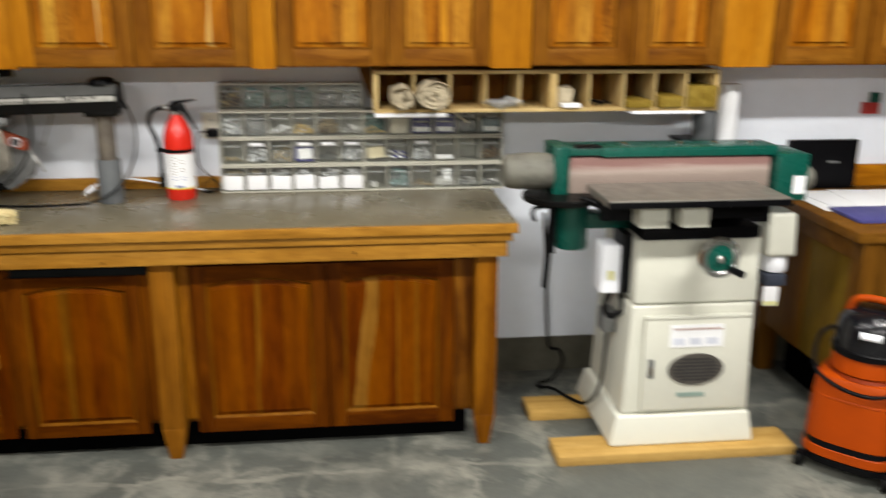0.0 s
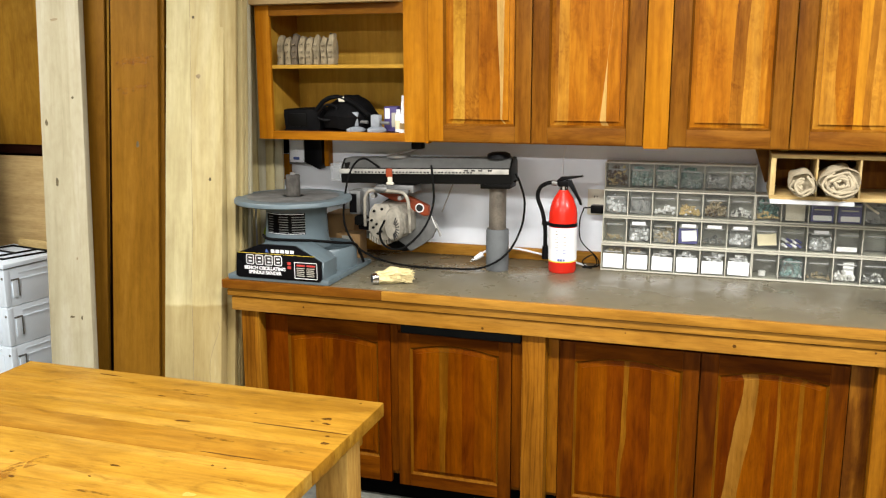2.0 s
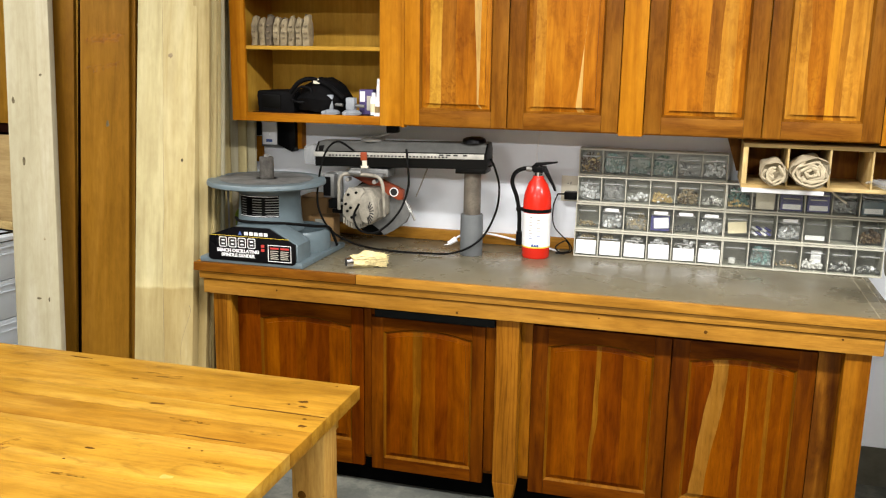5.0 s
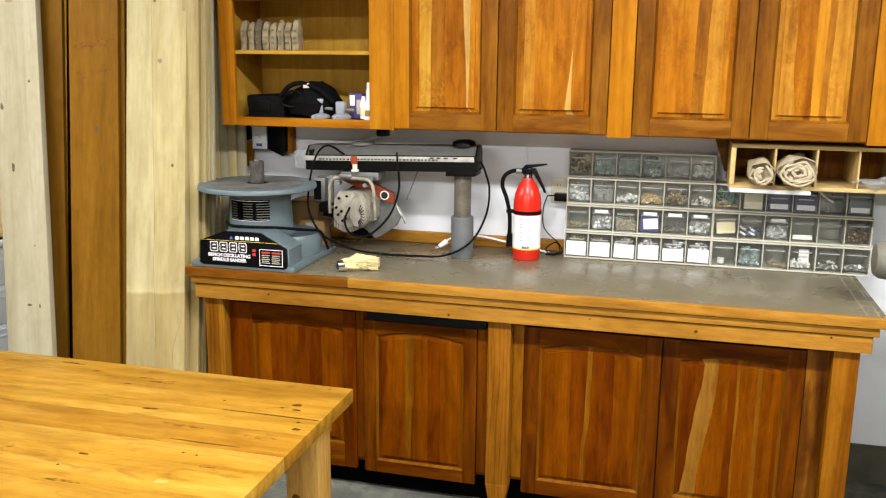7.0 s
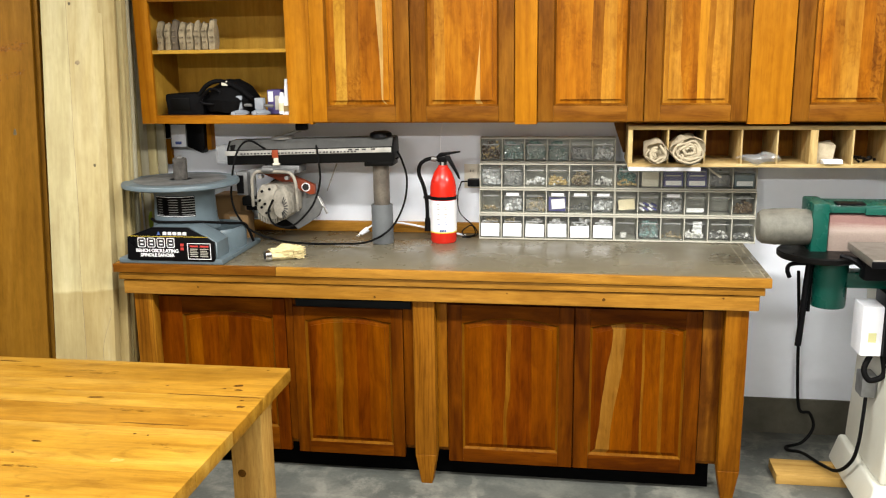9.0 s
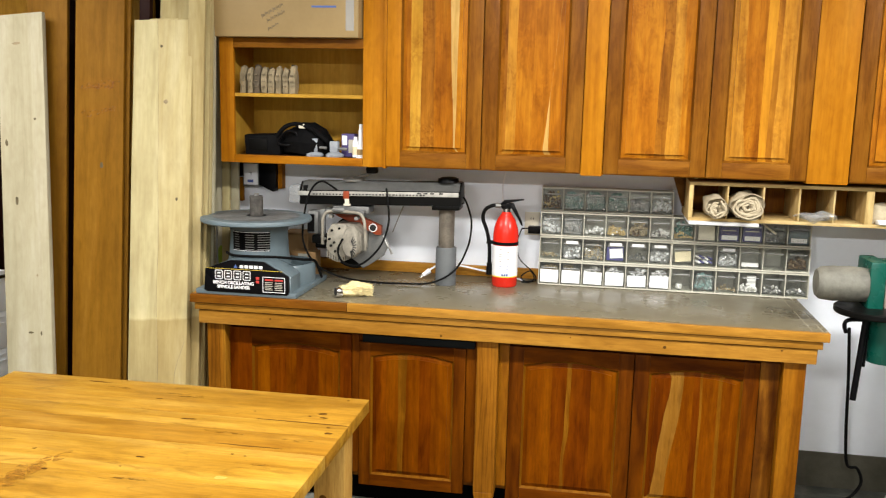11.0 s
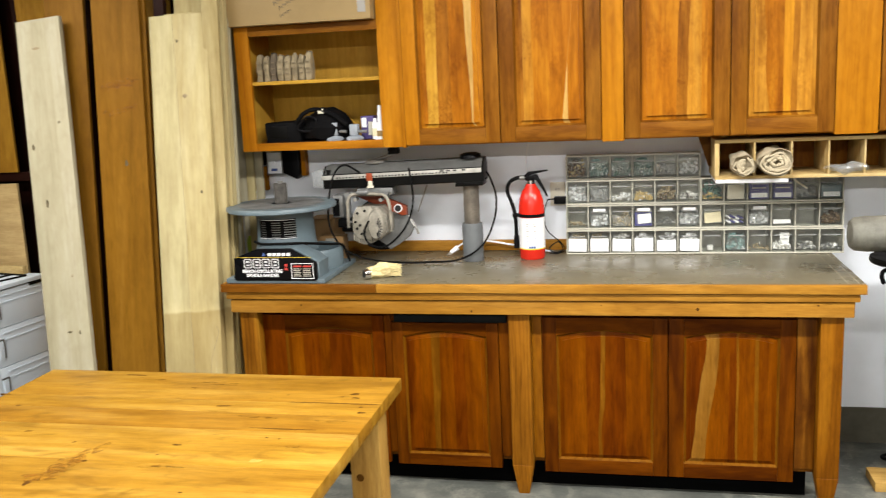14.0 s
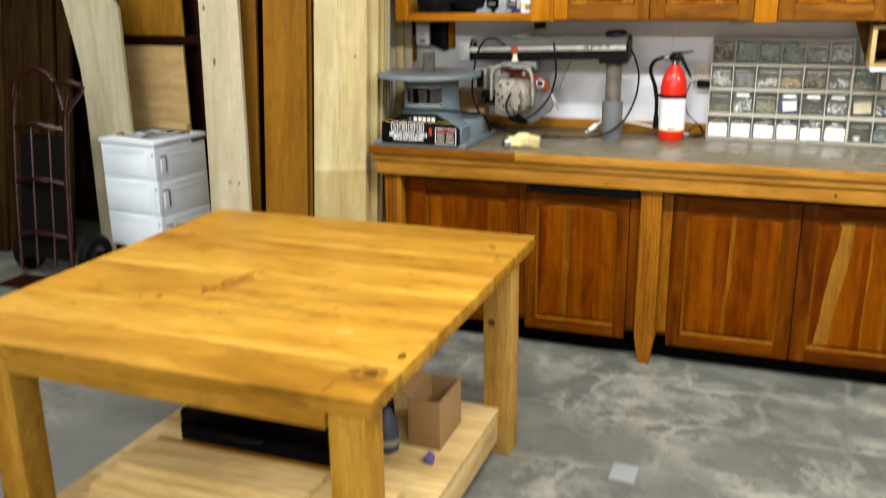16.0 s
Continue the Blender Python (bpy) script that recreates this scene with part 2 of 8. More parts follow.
shelf_ply = {a: wood("golden_shelf_ply_" + a, (0.4200, 0.2200, 0.0252), (0.5500, 0.3100, 0.0396), (0.6200, 0.3700, 0.0576), a, 0.45, vary=0.1, figure=0.3, grain_w=0.25, pores=0.15) for a in "xz"}
fir = {a: wood("fir_" + a, (0.3347, 0.1135, 0.0039), (0.4622, 0.1756, 0.0070), (0.5339, 0.2237, 0.0140), a, 0.42, vary=0.18, figure=0.35, grain_w=0.35, pores=0.25) for a in "xyz"}
table_wood = {a: wood("maple_" + a, (0.2370, 0.1082, 0.0081), (0.3645, 0.1845, 0.0186), (0.4376, 0.2526, 0.0392), a, 0.36, vary=0.25, figure=0.25, stains=5.5, blotch=0.4, grain_w=0.35, pores=0.2, scuff=0.6) for a in "xyz"}
table_dark = wood("ochre_maple", (0.2191, 0.0953, 0.0083), (0.3287, 0.1574, 0.0147), (0.4055, 0.2169, 0.0294), "x", 0.36, vary=0.1, figure=0.25, stains=5.5, blotch=0.4, grain_w=0.35, pores=0.2, scuff=0.6)
table_light = wood("pale_gold_maple", (0.2823, 0.1328, 0.0105), (0.4046, 0.2149, 0.0231), (0.4704, 0.2789, 0.0475), "x", 0.36, vary=0.1, figure=0.22, stains=5.5, blotch=0.45, grain_w=0.3, pores=0.2, scuff=0.6)
side_wood = {a: wood("brown_side_bench_" + a, (0.0938, 0.0363, 0.0036), (0.1625, 0.0682, 0.0072), (0.2250, 0.0990, 0.0126), a, 0.45, vary=0.3) for a in "xz"}
leg_wood = wood("pale_maple_leg", (0.3511, 0.1860, 0.0363), (0.4620, 0.2682, 0.0635), (0.5267, 0.3374, 0.0968), "z", 0.5, vary=0.2, knots=1.5, figure=0.6, stains=3.0)
skid_wood = wood("tan_timber", (0.44, 0.25, 0.06), (0.55, 0.34, 0.095), (0.62, 0.41, 0.14), "x", 0.5, vary=0.1, figure=0.4, grain_w=0.3, pores=0.15)
pine = {a: wood("pine_" + a, (0.551, 0.38, 0.1425), (0.684, 0.513, 0.228), (0.76, 0.608, 0.323), a, 0.5, vary=0.2) for a in "xyz"}
cream_lumber = wood("cream_lumber", (0.4044, 0.3180, 0.1371), (0.5362, 0.4479, 0.2203), (0.6207, 0.5492, 0.3133), "z", 0.55, vary=0.2, figure=0.15, grain_w=0.16, band=0.82, pores=0.10, cloud=0.3)
grey_lumber = wood("greyed_lumber", (0.4510, 0.3861, 0.2004), (0.5691, 0.5018, 0.2706), (0.6658, 0.6066, 0.3608), "z", 0.55, vary=0.15, figure=0.15, grain_w=0.18, band=0.82, pores=0.10, cloud=0.3)
pale_lumber = wood("pale_lumber", (0.3716, 0.3360, 0.2157), (0.4645, 0.4259, 0.2876), (0.5238, 0.4847, 0.3595), "z", 0.6, vary=0.15, figure=0.12, grain_w=0.14, pores=0.10, cloud=0.35)
brown_board = wood("brown_board", (0.1694, 0.0765, 0.0057), (0.2229, 0.1025, 0.0087), (0.2679, 0.1290, 0.0141), "z", 0.5, vary=0.18, figure=0.15, grain_w=0.3, blotch=0.2, pores=0.25)
hardboard = wood("tan_hardboard", (0.3098, 0.1492, 0.0140), (0.3787, 0.1894, 0.0199), (0.4360, 0.2295, 0.0281), "z", 0.5, vary=0.12, figure=0.2, grain_w=0.3, blotch=0.4, pores=0.2)
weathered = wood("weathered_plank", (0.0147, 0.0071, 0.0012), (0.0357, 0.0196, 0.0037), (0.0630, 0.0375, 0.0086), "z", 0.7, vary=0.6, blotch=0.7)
knot_brown = paint("dark_knot", (0.13, 0.10, 0.045), 0.6, dirt=0.5, scale=60)
crack_brown = paint("grey_brown_crack", (0.33, 0.26, 0.15), 0.8, dirt=0.3, scale=40)
scrap_grey = paint("pale_grey_scrap", (0.25, 0.265, 0.27), 0.6, dirt=0.15)
stain_red = ragged("reddish_brown_stain", (0.30, 0.122, 0.014), 0.62, 40.0)
scrape_brown = ragged("brown_scrape", (0.16, 0.066, 0.008), 0.55, 70.0)
table_knot = paint("dark_table_knot", (0.115, 0.046, 0.005), 0.6, dirt=0.5, scale=60, spec=0.08)
spindle_grit = paint("worn_sanding_sleeve", (0.085, 0.078, 0.068), 0.8, dirt=0.55, scale=45, bumpy=0.4)
lime = paint("lime_green_plastic", (0.30, 0.42, 0.03), 0.4, dirt=0.2)
worn_pale = paint("worn_pale_spot", (0.50, 0.29, 0.055), 0.5, dirt=0.2, scale=40)
bag_black = paint("black_tool_cloth", (0.0045, 0.0045, 0.005), 0.7, dirt=0.3, scale=30, bumpy=0.3, spec=0.08)
seam_line = paint("faint_seam", (0.33, 0.29, 0.20), 0.4, dirt=0.2)
kraft_print = paint("kraft_print", (0.24, 0.19, 0.12), 0.8)
blue_dark = paint("dark_blue_grey_casting", (0.05, 0.06, 0.085), 0.4, dirt=0.3, scale=20)
purple_card = paint("purple_carton", (0.10, 0.075, 0.24), 0.5, dirt=0.15)
chalk_red = ragged("faint_red_chalk", (0.42, 0.12, 0.04), 0.45, 90.0)
ply = wood("plywood", (0.5131, 0.3529, 0.1459), (0.6470, 0.4599, 0.2059), (0.7362, 0.5454, 0.2574), "x", 0.6, vary=0.1, pores=0.15, figure=0.5, grain_w=0.35)
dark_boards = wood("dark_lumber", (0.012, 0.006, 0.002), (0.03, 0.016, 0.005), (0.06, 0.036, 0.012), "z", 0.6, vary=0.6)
# dark red of the rack and cloth; also the shade strips between boards
red_dark = paint("dark_red_and_gap_shade", (0.020, 0.0045, 0.002), 0.5, spec=0.1)

wall_white = paint("white_wall_paint", (0.84, 0.885, 0.955), 0.6, dirt=0.08, scale=1.6, bumpy=0.12)
wall_cream = paint("off_white_wall_paint", (0.52, 0.50, 0.46), 0.7, dirt=0.1, scale=1.6, bumpy=0.12)
ceiling_white = paint("ceiling_board", (0.36, 0.34, 0.30), 0.8, dirt=0.1)
laminate = paint("grey_brown_laminate", (0.170, 0.147, 0.094), 0.24, dirt=0.12, scale=5.0, bumpy=0.015)
# near-black, spread on boards to give the shade under the benches
black_void = paint("black_recess_shade", (0.003, 0.003, 0.003), 0.9, spec=0.0)
clamp_grey = paint("pale_blue_grey_casting", (0.34, 0.375, 0.42), 0.45, dirt=0.25, scale=30)
steel = paint("worn_steel", (0.45, 0.45, 0.43), 0.4, 0.7, dirt=0.35, scale=14)
dull_steel = paint("dull_grey_steel", (0.26, 0.265, 0.26), 0.45, 0.5, dirt=0.35, scale=12)
chrome = paint("chrome", (0.75, 0.75, 0.75), 0.12, 1.0, dirt=0.1)
iron_table = paint("ground_iron_table", (0.34, 0.32, 0.28), 0.34, 0.6, dirt=0.25, scale=9)
black_plastic = paint("black_plastic", (0.0042, 0.0042, 0.005), 0.3, dirt=0.2, spec=0.09)
black_rubber = paint("black_rubber", (0.0045, 0.0045, 0.0045), 0.5, dirt=0.2, spec=0.08)
dark_grey = paint("dark_grey_metal", (0.0045, 0.0045, 0.0042), 0.32, 0.0, dirt=0.3, scale=10, spec=0.09)
column_steel = paint("brown_stained_steel", (0.24, 0.21, 0.17), 0.4, 0.4, dirt=0.6, scale=14)
strip_silver = paint("brushed_ruler_strip", (0.58, 0.57, 0.52), 0.35, 0.2, dirt=0.35, scale=16)
arm_grey = paint("lit_grey_enamel", (0.115, 0.117, 0.112), 0.4, dirt=0.3, scale=10, spec=0.25)
slate_grey = paint("dark_slate_strip", (0.007, 0.008, 0.008), 0.6, spec=0.1, dirt=0.3)
blue_grey = paint("blue_grey_enamel", (0.135, 0.182, 0.205), 0.32, dirt=0.18, scale=8)
pvc_grey = paint("grey_sleeve", (0.13, 0.14, 0.145), 0.5, dirt=0.2, scale=12)
motor_white = paint("cream_motor_casting", (0.43, 0.40, 0.33), 0.4, dirt=0.55, scale=22)
orange_red = paint("orange_red_paint", (0.33, 0.055, 0.014), 0.4, dirt=0.25, scale=12)
ext_red = paint("fire_red_enamel", (0.66, 0.022, 0.010), 0.18, dirt=0.08)
white_paper = paint("white_paper", (0.84, 0.85, 0.86), 0.6, dirt=0.04)
cream_paper = paint("cream_paper", (0.78, 0.70, 0.48), 0.7, dirt=0.1)
blue_ink = paint("blue_print", (0.08, 0.14, 0.40), 0.5, dirt=0.1)
red_ink = paint("red_print", (0.55, 0.05, 0.04), 0.5, dirt=0.1)
pale_blue = paint("faded_blue_print", (0.64, 0.67, 0.75), 0.5, dirt=0.2)
label_red = paint("faded_red_print", (0.55, 0.40, 0.36), 0.5, dirt=0.2)
faded_yellow = paint("faded_yellow_print", (0.72, 0.70, 0.35), 0.5, dirt=0.1)
faded_green = paint("faded_green_print", (0.28, 0.38, 0.33), 0.5, dirt=0.2)
vent_brown = paint("dark_vent", (0.10, 0.09, 0.078), 0.5, dirt=0.3, spec=0.2)
yellow_ink = paint("yellow_print", (0.80, 0.60, 0.05), 0.5, dirt=0.1)
black_ink = paint("black_print", (0.02, 0.02, 0.02), 0.5, dirt=0.1)
ivory = paint("ivory_plastic", (0.70, 0.66, 0.54), 0.4, dirt=0.1)
drawer_white = paint("cool_white_plastic", (0.79, 0.88, 0.96), 0.4, dirt=0.05)
white_plastic = paint("white_plastic", (0.90, 0.92, 0.96), 0.4, dirt=0.03)
rack_grey = paint("pale_grey_rack_plastic", (0.59, 0.575, 0.48), 0.4, dirt=0.15)
rack_dark = paint("smoky_rack_back", (0.50, 0.50, 0.44), 0.5, dirt=0.4, scale=9)
clear = clear_plastic("clear_drawer_plastic", (0.98, 0.985, 0.975), 0.03, 0.015)
clear_bag = clear_plastic("clear_bag_plastic", (0.9, 0.92, 0.92), 0.16, 0.42)
brass = paint("brass_fittings", (0.66, 0.50, 0.22), 0.4, 0.2, dirt=0.35, scale=40)
silver = paint("zinc_fittings", (0.85, 0.85, 0.83), 0.3, 0.25, dirt=0.3, scale=40)
brown_parts = paint("brown_fittings", (0.12, 0.075, 0.035), 0.5, dirt=0.35, scale=40)
green_parts = paint("green_fittings", (0.10, 0.22, 0.19), 0.5, dirt=0.3, scale=40)
teal_parts = paint("teal_fittings", (0.22, 0.38, 0.37), 0.5, dirt=0.3, scale=40)
tan_parts = paint("tan_fittings", (0.42, 0.34, 0.20), 0.5, dirt=0.4, scale=40)
white_bits = paint("white_fittings", (0.85, 0.86, 0.88), 0.4, dirt=0.2, scale=40)
yellow_bag = clear_plastic("yellowish_bag_plastic", (0.88, 0.80, 0.42), 0.07, 0.22)
teal_bag = clear_plastic("teal_bag_plastic", (0.62, 0.82, 0.80), 0.07, 0.16)
film_bag = clear_plastic("thin_bag_film", (0.92, 0.94, 0.95), 0.08, 0.2)
blue_carton = paint("dark_blue_carton", (0.065, 0.065, 0.24), 0.45, dirt=0.1)
cardboard = paint("cardboard", (0.34, 0.20, 0.08), 0.75, dirt=0.15, scale=4)
tan_box = paint("tan_carton", (0.36, 0.25, 0.105), 0.5, dirt=0.12, scale=4)
canvas = paint("unbleached_canvas", (0.56, 0.48, 0.33), 0.85, dirt=0.3, scale=30, bumpy=0.3)
straw = paint("cream_bristle", (0.78, 0.66, 0.34), 0.7, dirt=0.35, scale=40, bumpy=0.3)
grey_bag = paint("grey_brown_paper", (0.13, 0.10, 0.065), 0.8, dirt=0.3, scale=25, bumpy=0.3)
paper_bag = paint("crumpled_paper", (0.34, 0.275, 0.165), 0.8, dirt=0.45, scale=25, bumpy=0.3)
machine_cream = paint("cream_white_enamel", (0.644, 0.644, 0.552), 0.35, dirt=0.08, scale=3)
machine_green = paint("dark_green_enamel", (0.004, 0.088, 0.062), 0.22, dirt=0.2, scale=8)


def worn_belt():
    """Abrasive belt, reddish on top and rubbed pale along its lower half."""
    m, nt, b = material("abrasive_belt", 0.8)
    tc = nt.nodes.new("ShaderNodeTexCoord")
    sep = nt.nodes.new("ShaderNodeSeparateXYZ")
    nt.links.new(tc.outputs["Object"], sep.inputs[0])
    v = coords(nt, (1.2, 1.2, 9.0))
    n = noise_tex(nt, v, 3.0, 4.0, 0.6)
    ad = nt.nodes.new("ShaderNodeMath")
    ad.operation = "MULTIPLY_ADD"
    nt.links.new(n, ad.inputs[0])
    ad.inputs[1].default_value = 0.05
    sub = nt.nodes.new("ShaderNodeMath")
    sub.operation = "SUBTRACT"
    nt.links.new(sep.outputs[2], sub.inputs[0])
    sub.inputs[1].default_value = 0.5
    nt.links.new(sub.outputs[0], ad.inputs[2])
    col = ramp(nt, ad.outputs[0], [(0.545, (0.27, 0.21, 0.175)), (0.566, (0.36, 0.29, 0.25)), (0.582, (0.29, 0.20, 0.17)), (0.592, (0.215, 0.115, 0.10)), (0.64, (0.185, 0.098, 0.085))])
    grit = noise_tex(nt, coords(nt, (1, 1, 1)), 220.0, 2.0)
    col = blend(nt, 0.4, col, ramp(nt, grit, [(0.3, (0.7, 0.7, 0.7)), (0.6, (1, 1, 1))]), "MULTIPLY")
    nt.links.new(col, b.inputs["Base Color"])
    bump(nt, b, grit, 0.3, 0.001)
    return m


belt_brown = worn_belt()
sock_grey = paint("grey_abrasive_sleeve", (0.20, 0.195, 0.16), 0.6, dirt=0.5, scale=14)
# vacuum orange, darkened to paint the shade in its recess
vac_shade = paint("shaded_orange_plastic", (0.20, 0.022, 0.001), 0.5, dirt=0.2, spec=0.1)
black_gloss = paint("glossy_black_plastic", (0.006, 0.006, 0.008), 0.18, dirt=0.2, spec=0.4)
vac_orange = paint("orange_plastic", (0.42, 0.056, 0.001), 0.42, dirt=0.15, spec=0.12)
dolly_red = paint("rusty_red_enamel", (0.026, 0.004, 0.002), 0.28, 0.0, dirt=0.5, scale=18)
olive_wood = {"y": wood("olive_offcut", (0.20, 0.13, 0.015), (0.28, 0.19, 0.028), (0.34, 0.245, 0.05), "y", 0.5, vary=0.2)}
olive_panel = wood("olive_panel", (0.150, 0.085, 0.007), (0.195, 0.118, 0.011), (0.23, 0.145, 0.018), "z", 0.5, vary=0.2)


def concrete():
    m, nt, b = material("concrete_floor", 0.6)
    v = coords(nt, (1, 1, 1), False)
    big = noise_tex(nt, v, 1.7, 6.0, 0.62, 0.4)
    mid = noise_tex(nt, v, 9.0, 8.0, 0.75, 0.3)
    fine = noise_tex(nt, v, 70.0, 3.0, 0.6)
    col = ramp(nt, big, [(0.32, (0.068, 0.073, 0.063)), (0.62, (0.104, 0.110, 0.096))])
    # blotches of dried dust with ragged rims, denser along the bench
    patch = noise_tex(nt, v, 4.2, 8.0, 0.72, 0.25)
    dust = ramp(nt, patch, [(0.45, (0, 0, 0)), (0.53, (0.700, 0.700, 0.700)), (0.64, (0.950, 0.950, 0.950))])
    area = ramp(nt, noise_tex(nt, v, 1.1, 3.0, 0.5), [(0.42, (0.120, 0.120, 0.120)), (0.56, (1, 1, 1))])
    dust = blend(nt, 1.0, dust, area, "MULTIPLY")
    worn = ramp(nt, mid, [(0.40, (0.300, 0.300, 0.300)), (0.55, (1, 1, 1))])
    dust = blend(nt, 1.0, dust, worn, "MULTIPLY")
    col = blend(nt, dust, col, (0.235, 0.235, 0.195))
    # dried glue and paint rectangles left by wiped panels
    br = node(nt, "ShaderNodeTexBrick", Scale=1.0)
    br.inputs["Brick Width"].default_value = 0.62
    br.inputs["Row Height"].default_value = 0.38
    br.inputs["Mortar Size"].default_value = 0.02
    br.inputs["Mortar Smooth"].default_value = 0.6
    wv = nt.nodes.new("ShaderNodeVectorMath")
    wv.operation = "MULTIPLY_ADD"
    wn = node(nt, "ShaderNodeTexNoise", Scale=5.0, Detail=4.0)
    nt.links.new(v, wn.inputs["Vector"])
    nt.links.new(wn.outputs[1], wv.inputs[0])
    wv.inputs[1].default_value = (0.19, 0.18, 0.000)
    nt.links.new(v, wv.inputs[2])
    nt.links.new(wv.outputs[0], br.inputs["Vector"])
    rim = blend(nt, 1.0, blend(nt, 1.0, br.outputs["Fac"], area, "MULTIPLY"), worn, "MULTIPLY")
    rim = blend(nt, 1.0, rim, (0.600, 0.600, 0.600), "MULTIPLY")
    col = blend(nt, rim, col, (0.265, 0.262, 0.215))
    col = blend(nt, 0.5, col, ramp(nt, fine, [(0.3, (0.700, 0.700, 0.700)), (0.65, (1, 1, 1))]), "MULTIPLY")
    nt.links.new(col, b.inputs["Base Color"])
    nt.links.new(ramp(nt, mid, [(0.3, (0.42,) * 3), (0.7, (0.7,) * 3)]), b.inputs["Roughness"])
    bump(nt, b, fine, 0.2, 0.002)
    return m


floor_concrete = concrete()
block_grey = paint("concrete_stem_wall", (0.105, 0.098, 0.070), 0.8, dirt=0.3, scale=8, bumpy=0.4)


# ---- building helpers ----
ORIGIN = {}


def thing(name, at, label, category, group="", kind=""):
    ob = new(name)
    ob.empty_display_size = 0.1
    ob.location = at
    ORIGIN[ob.name] = Vector(at)
    return tagged(ob, label, category, group, kind)


def mesh_of(name, bm, mat, at=(0, 0, 0), smooth=38):
    bmesh.ops.recalc_face_normals(bm, faces=bm.faces)
    bmesh.ops.translate(bm, verts=bm.verts, vec=-Vector(at))
    me = bpy.data.meshes.new(name)
    bm.to_mesh(me)
    bm.free()
    me.materials.append(mat)
    me.shade_smooth()
    me.set_sharp_from_angle(angle=radians(smooth))
    return me


def part(name, bm, mat, parent, label=""):
    top = parent
    while top.parent:
        top = top.parent
    ob = new(name, mesh_of(name, bm, mat, ORIGIN[top.name]))
    ob.parent = parent
    return tagged(ob, label)


def single(name, bm, mat, at, label, category, group="", kind=""):
    """A thing of one mesh, built in world places, with its origin at its base."""
    ob = new(name, mesh_of(name, bm, mat, at))
    ob.location = at
    ORIGIN[ob.name] = Vector(at)
    return tagged(ob, label, category, group, kind)


def box(x0, x1, y0, y1, z0, z1, bevel=0.0, bm=None):
    bm = bm or bmesh.new()
    vs = [bm.verts.new((x, y, z)) for x in (x0, x1) for y in (y0, y1) for z in (z0, z1)]
    faces = [bm.faces.new([vs[i] for i in f]) for f in ((0, 1, 3, 2), (4, 6, 7, 5), (0, 4, 5, 1), (2, 3, 7, 6), (0, 2, 6, 4), (1, 5, 7, 3))]
    if bevel:
        edges = {e for f in faces for e in f.edges}
        bmesh.ops.bevel(bm, geom=list(edges), offset=bevel, segments=2, profile=0.6, affect="EDGES")
    return bm


def frustum(lo, hi, z0, z1, bevel=0.0, bm=None):
    """A tapered box: lo and hi are (x0, x1, y0, y1) at z0 and z1."""
    bm = bm or bmesh.new()
    vs = []
    for (x0, x1, y0, y1), z in ((lo, z0), (hi, z1)):
        vs.append([bm.verts.new(p) for p in ((x0, y0, z), (x1, y0, z), (x1, y1, z), (x0, y1, z))])
    fs = [bm.faces.new(vs[0]), bm.faces.new(vs[1])]
    for i in range(4):
        fs.append(bm.faces.new((vs[0][i], vs[0][(i + 1) % 4], vs[1][(i + 1) % 4], vs[1][i])))
    if bevel:
        bmesh.ops.bevel(bm, geom=list({e for f in fs for e in f.edges}), offset=bevel, segments=3, profile=0.6, affect="EDGES")
    return bm


def prism(points, y0, y1, bm=None, bevel=0.0, plane="xz"):
    """A closed outline, extruded from y0 to y1 (or along the third axis of the plane)."""
    bm = bm or bmesh.new()
    put = {"xz": lambda a, b, c: (a, c, b), "xy": lambda a, b, c: (a, b, c), "yz": lambda a, b, c: (c, a, b)}[plane]
    a = [bm.verts.new(put(p, q, y0)) for p, q in points]
    b = [bm.verts.new(put(p, q, y1)) for p, q in points]
    fs = [bm.faces.new(a), bm.faces.new(b[::-1])]
    n = len(points)
    for i in range(n):
        fs.append(bm.faces.new((a[i], b[i], b[(i + 1) % n], a[(i + 1) % n])))
    if bevel:
        bmesh.ops.bevel(bm, geom=list({e for f in fs[:2] for e in f.edges}), offset=bevel, segments=2, profile=0.6, affect="EDGES")
    return bm


def lathe(profile, at=(0, 0, 0), seg=32, axis="z", bm=None):
    """A turned body: (radius, height) from end to end, capped."""
    bm = bm or bmesh.new()
    at = Vector(at)
    turn = {"z": Matrix(), "x": Matrix.Rotation(radians(90), 4, "Y"), "y": Matrix.Rotation(radians(-90), 4, "X")}[axis]
    rings = []
    for r, h in profile:
        rings.append([bm.verts.new(at + turn @ Vector((r * math.cos(2 * math.pi * i / seg), r * math.sin(2 * math.pi * i / seg), h))) for i in range(seg)])
    for a, b in zip(rings, rings[1:]):
        for i in range(seg):
            bm.faces.new((a[i], a[(i + 1) % seg], b[(i + 1) % seg], b[i]))
    bm.faces.new(rings[0])
    bm.faces.new(rings[-1])
    return bm


def rod(p0, p1, r0, r1=None, seg=16, bm=None):
    bm = bm or bmesh.new()
    p0, p1 = Vector(p0), Vector(p1)
    q = (p1 - p0).to_track_quat("Z", "Y")
    r1 = r0 if r1 is None else r1
    rings = [[bm.verts.new(p + q @ Vector((r * math.cos(2 * math.pi * i / seg), r * math.sin(2 * math.pi * i / seg), 0))) for i in range(seg)] for p, r in ((p0, r0), (p1, r1))]
    for i in range(seg):
        bm.faces.new((rings[0][i], rings[0][(i + 1) % seg], rings[1][(i + 1) % seg], rings[1][i]))
    bm.faces.new(rings[0])
    bm.faces.new(rings[1])
    return bm


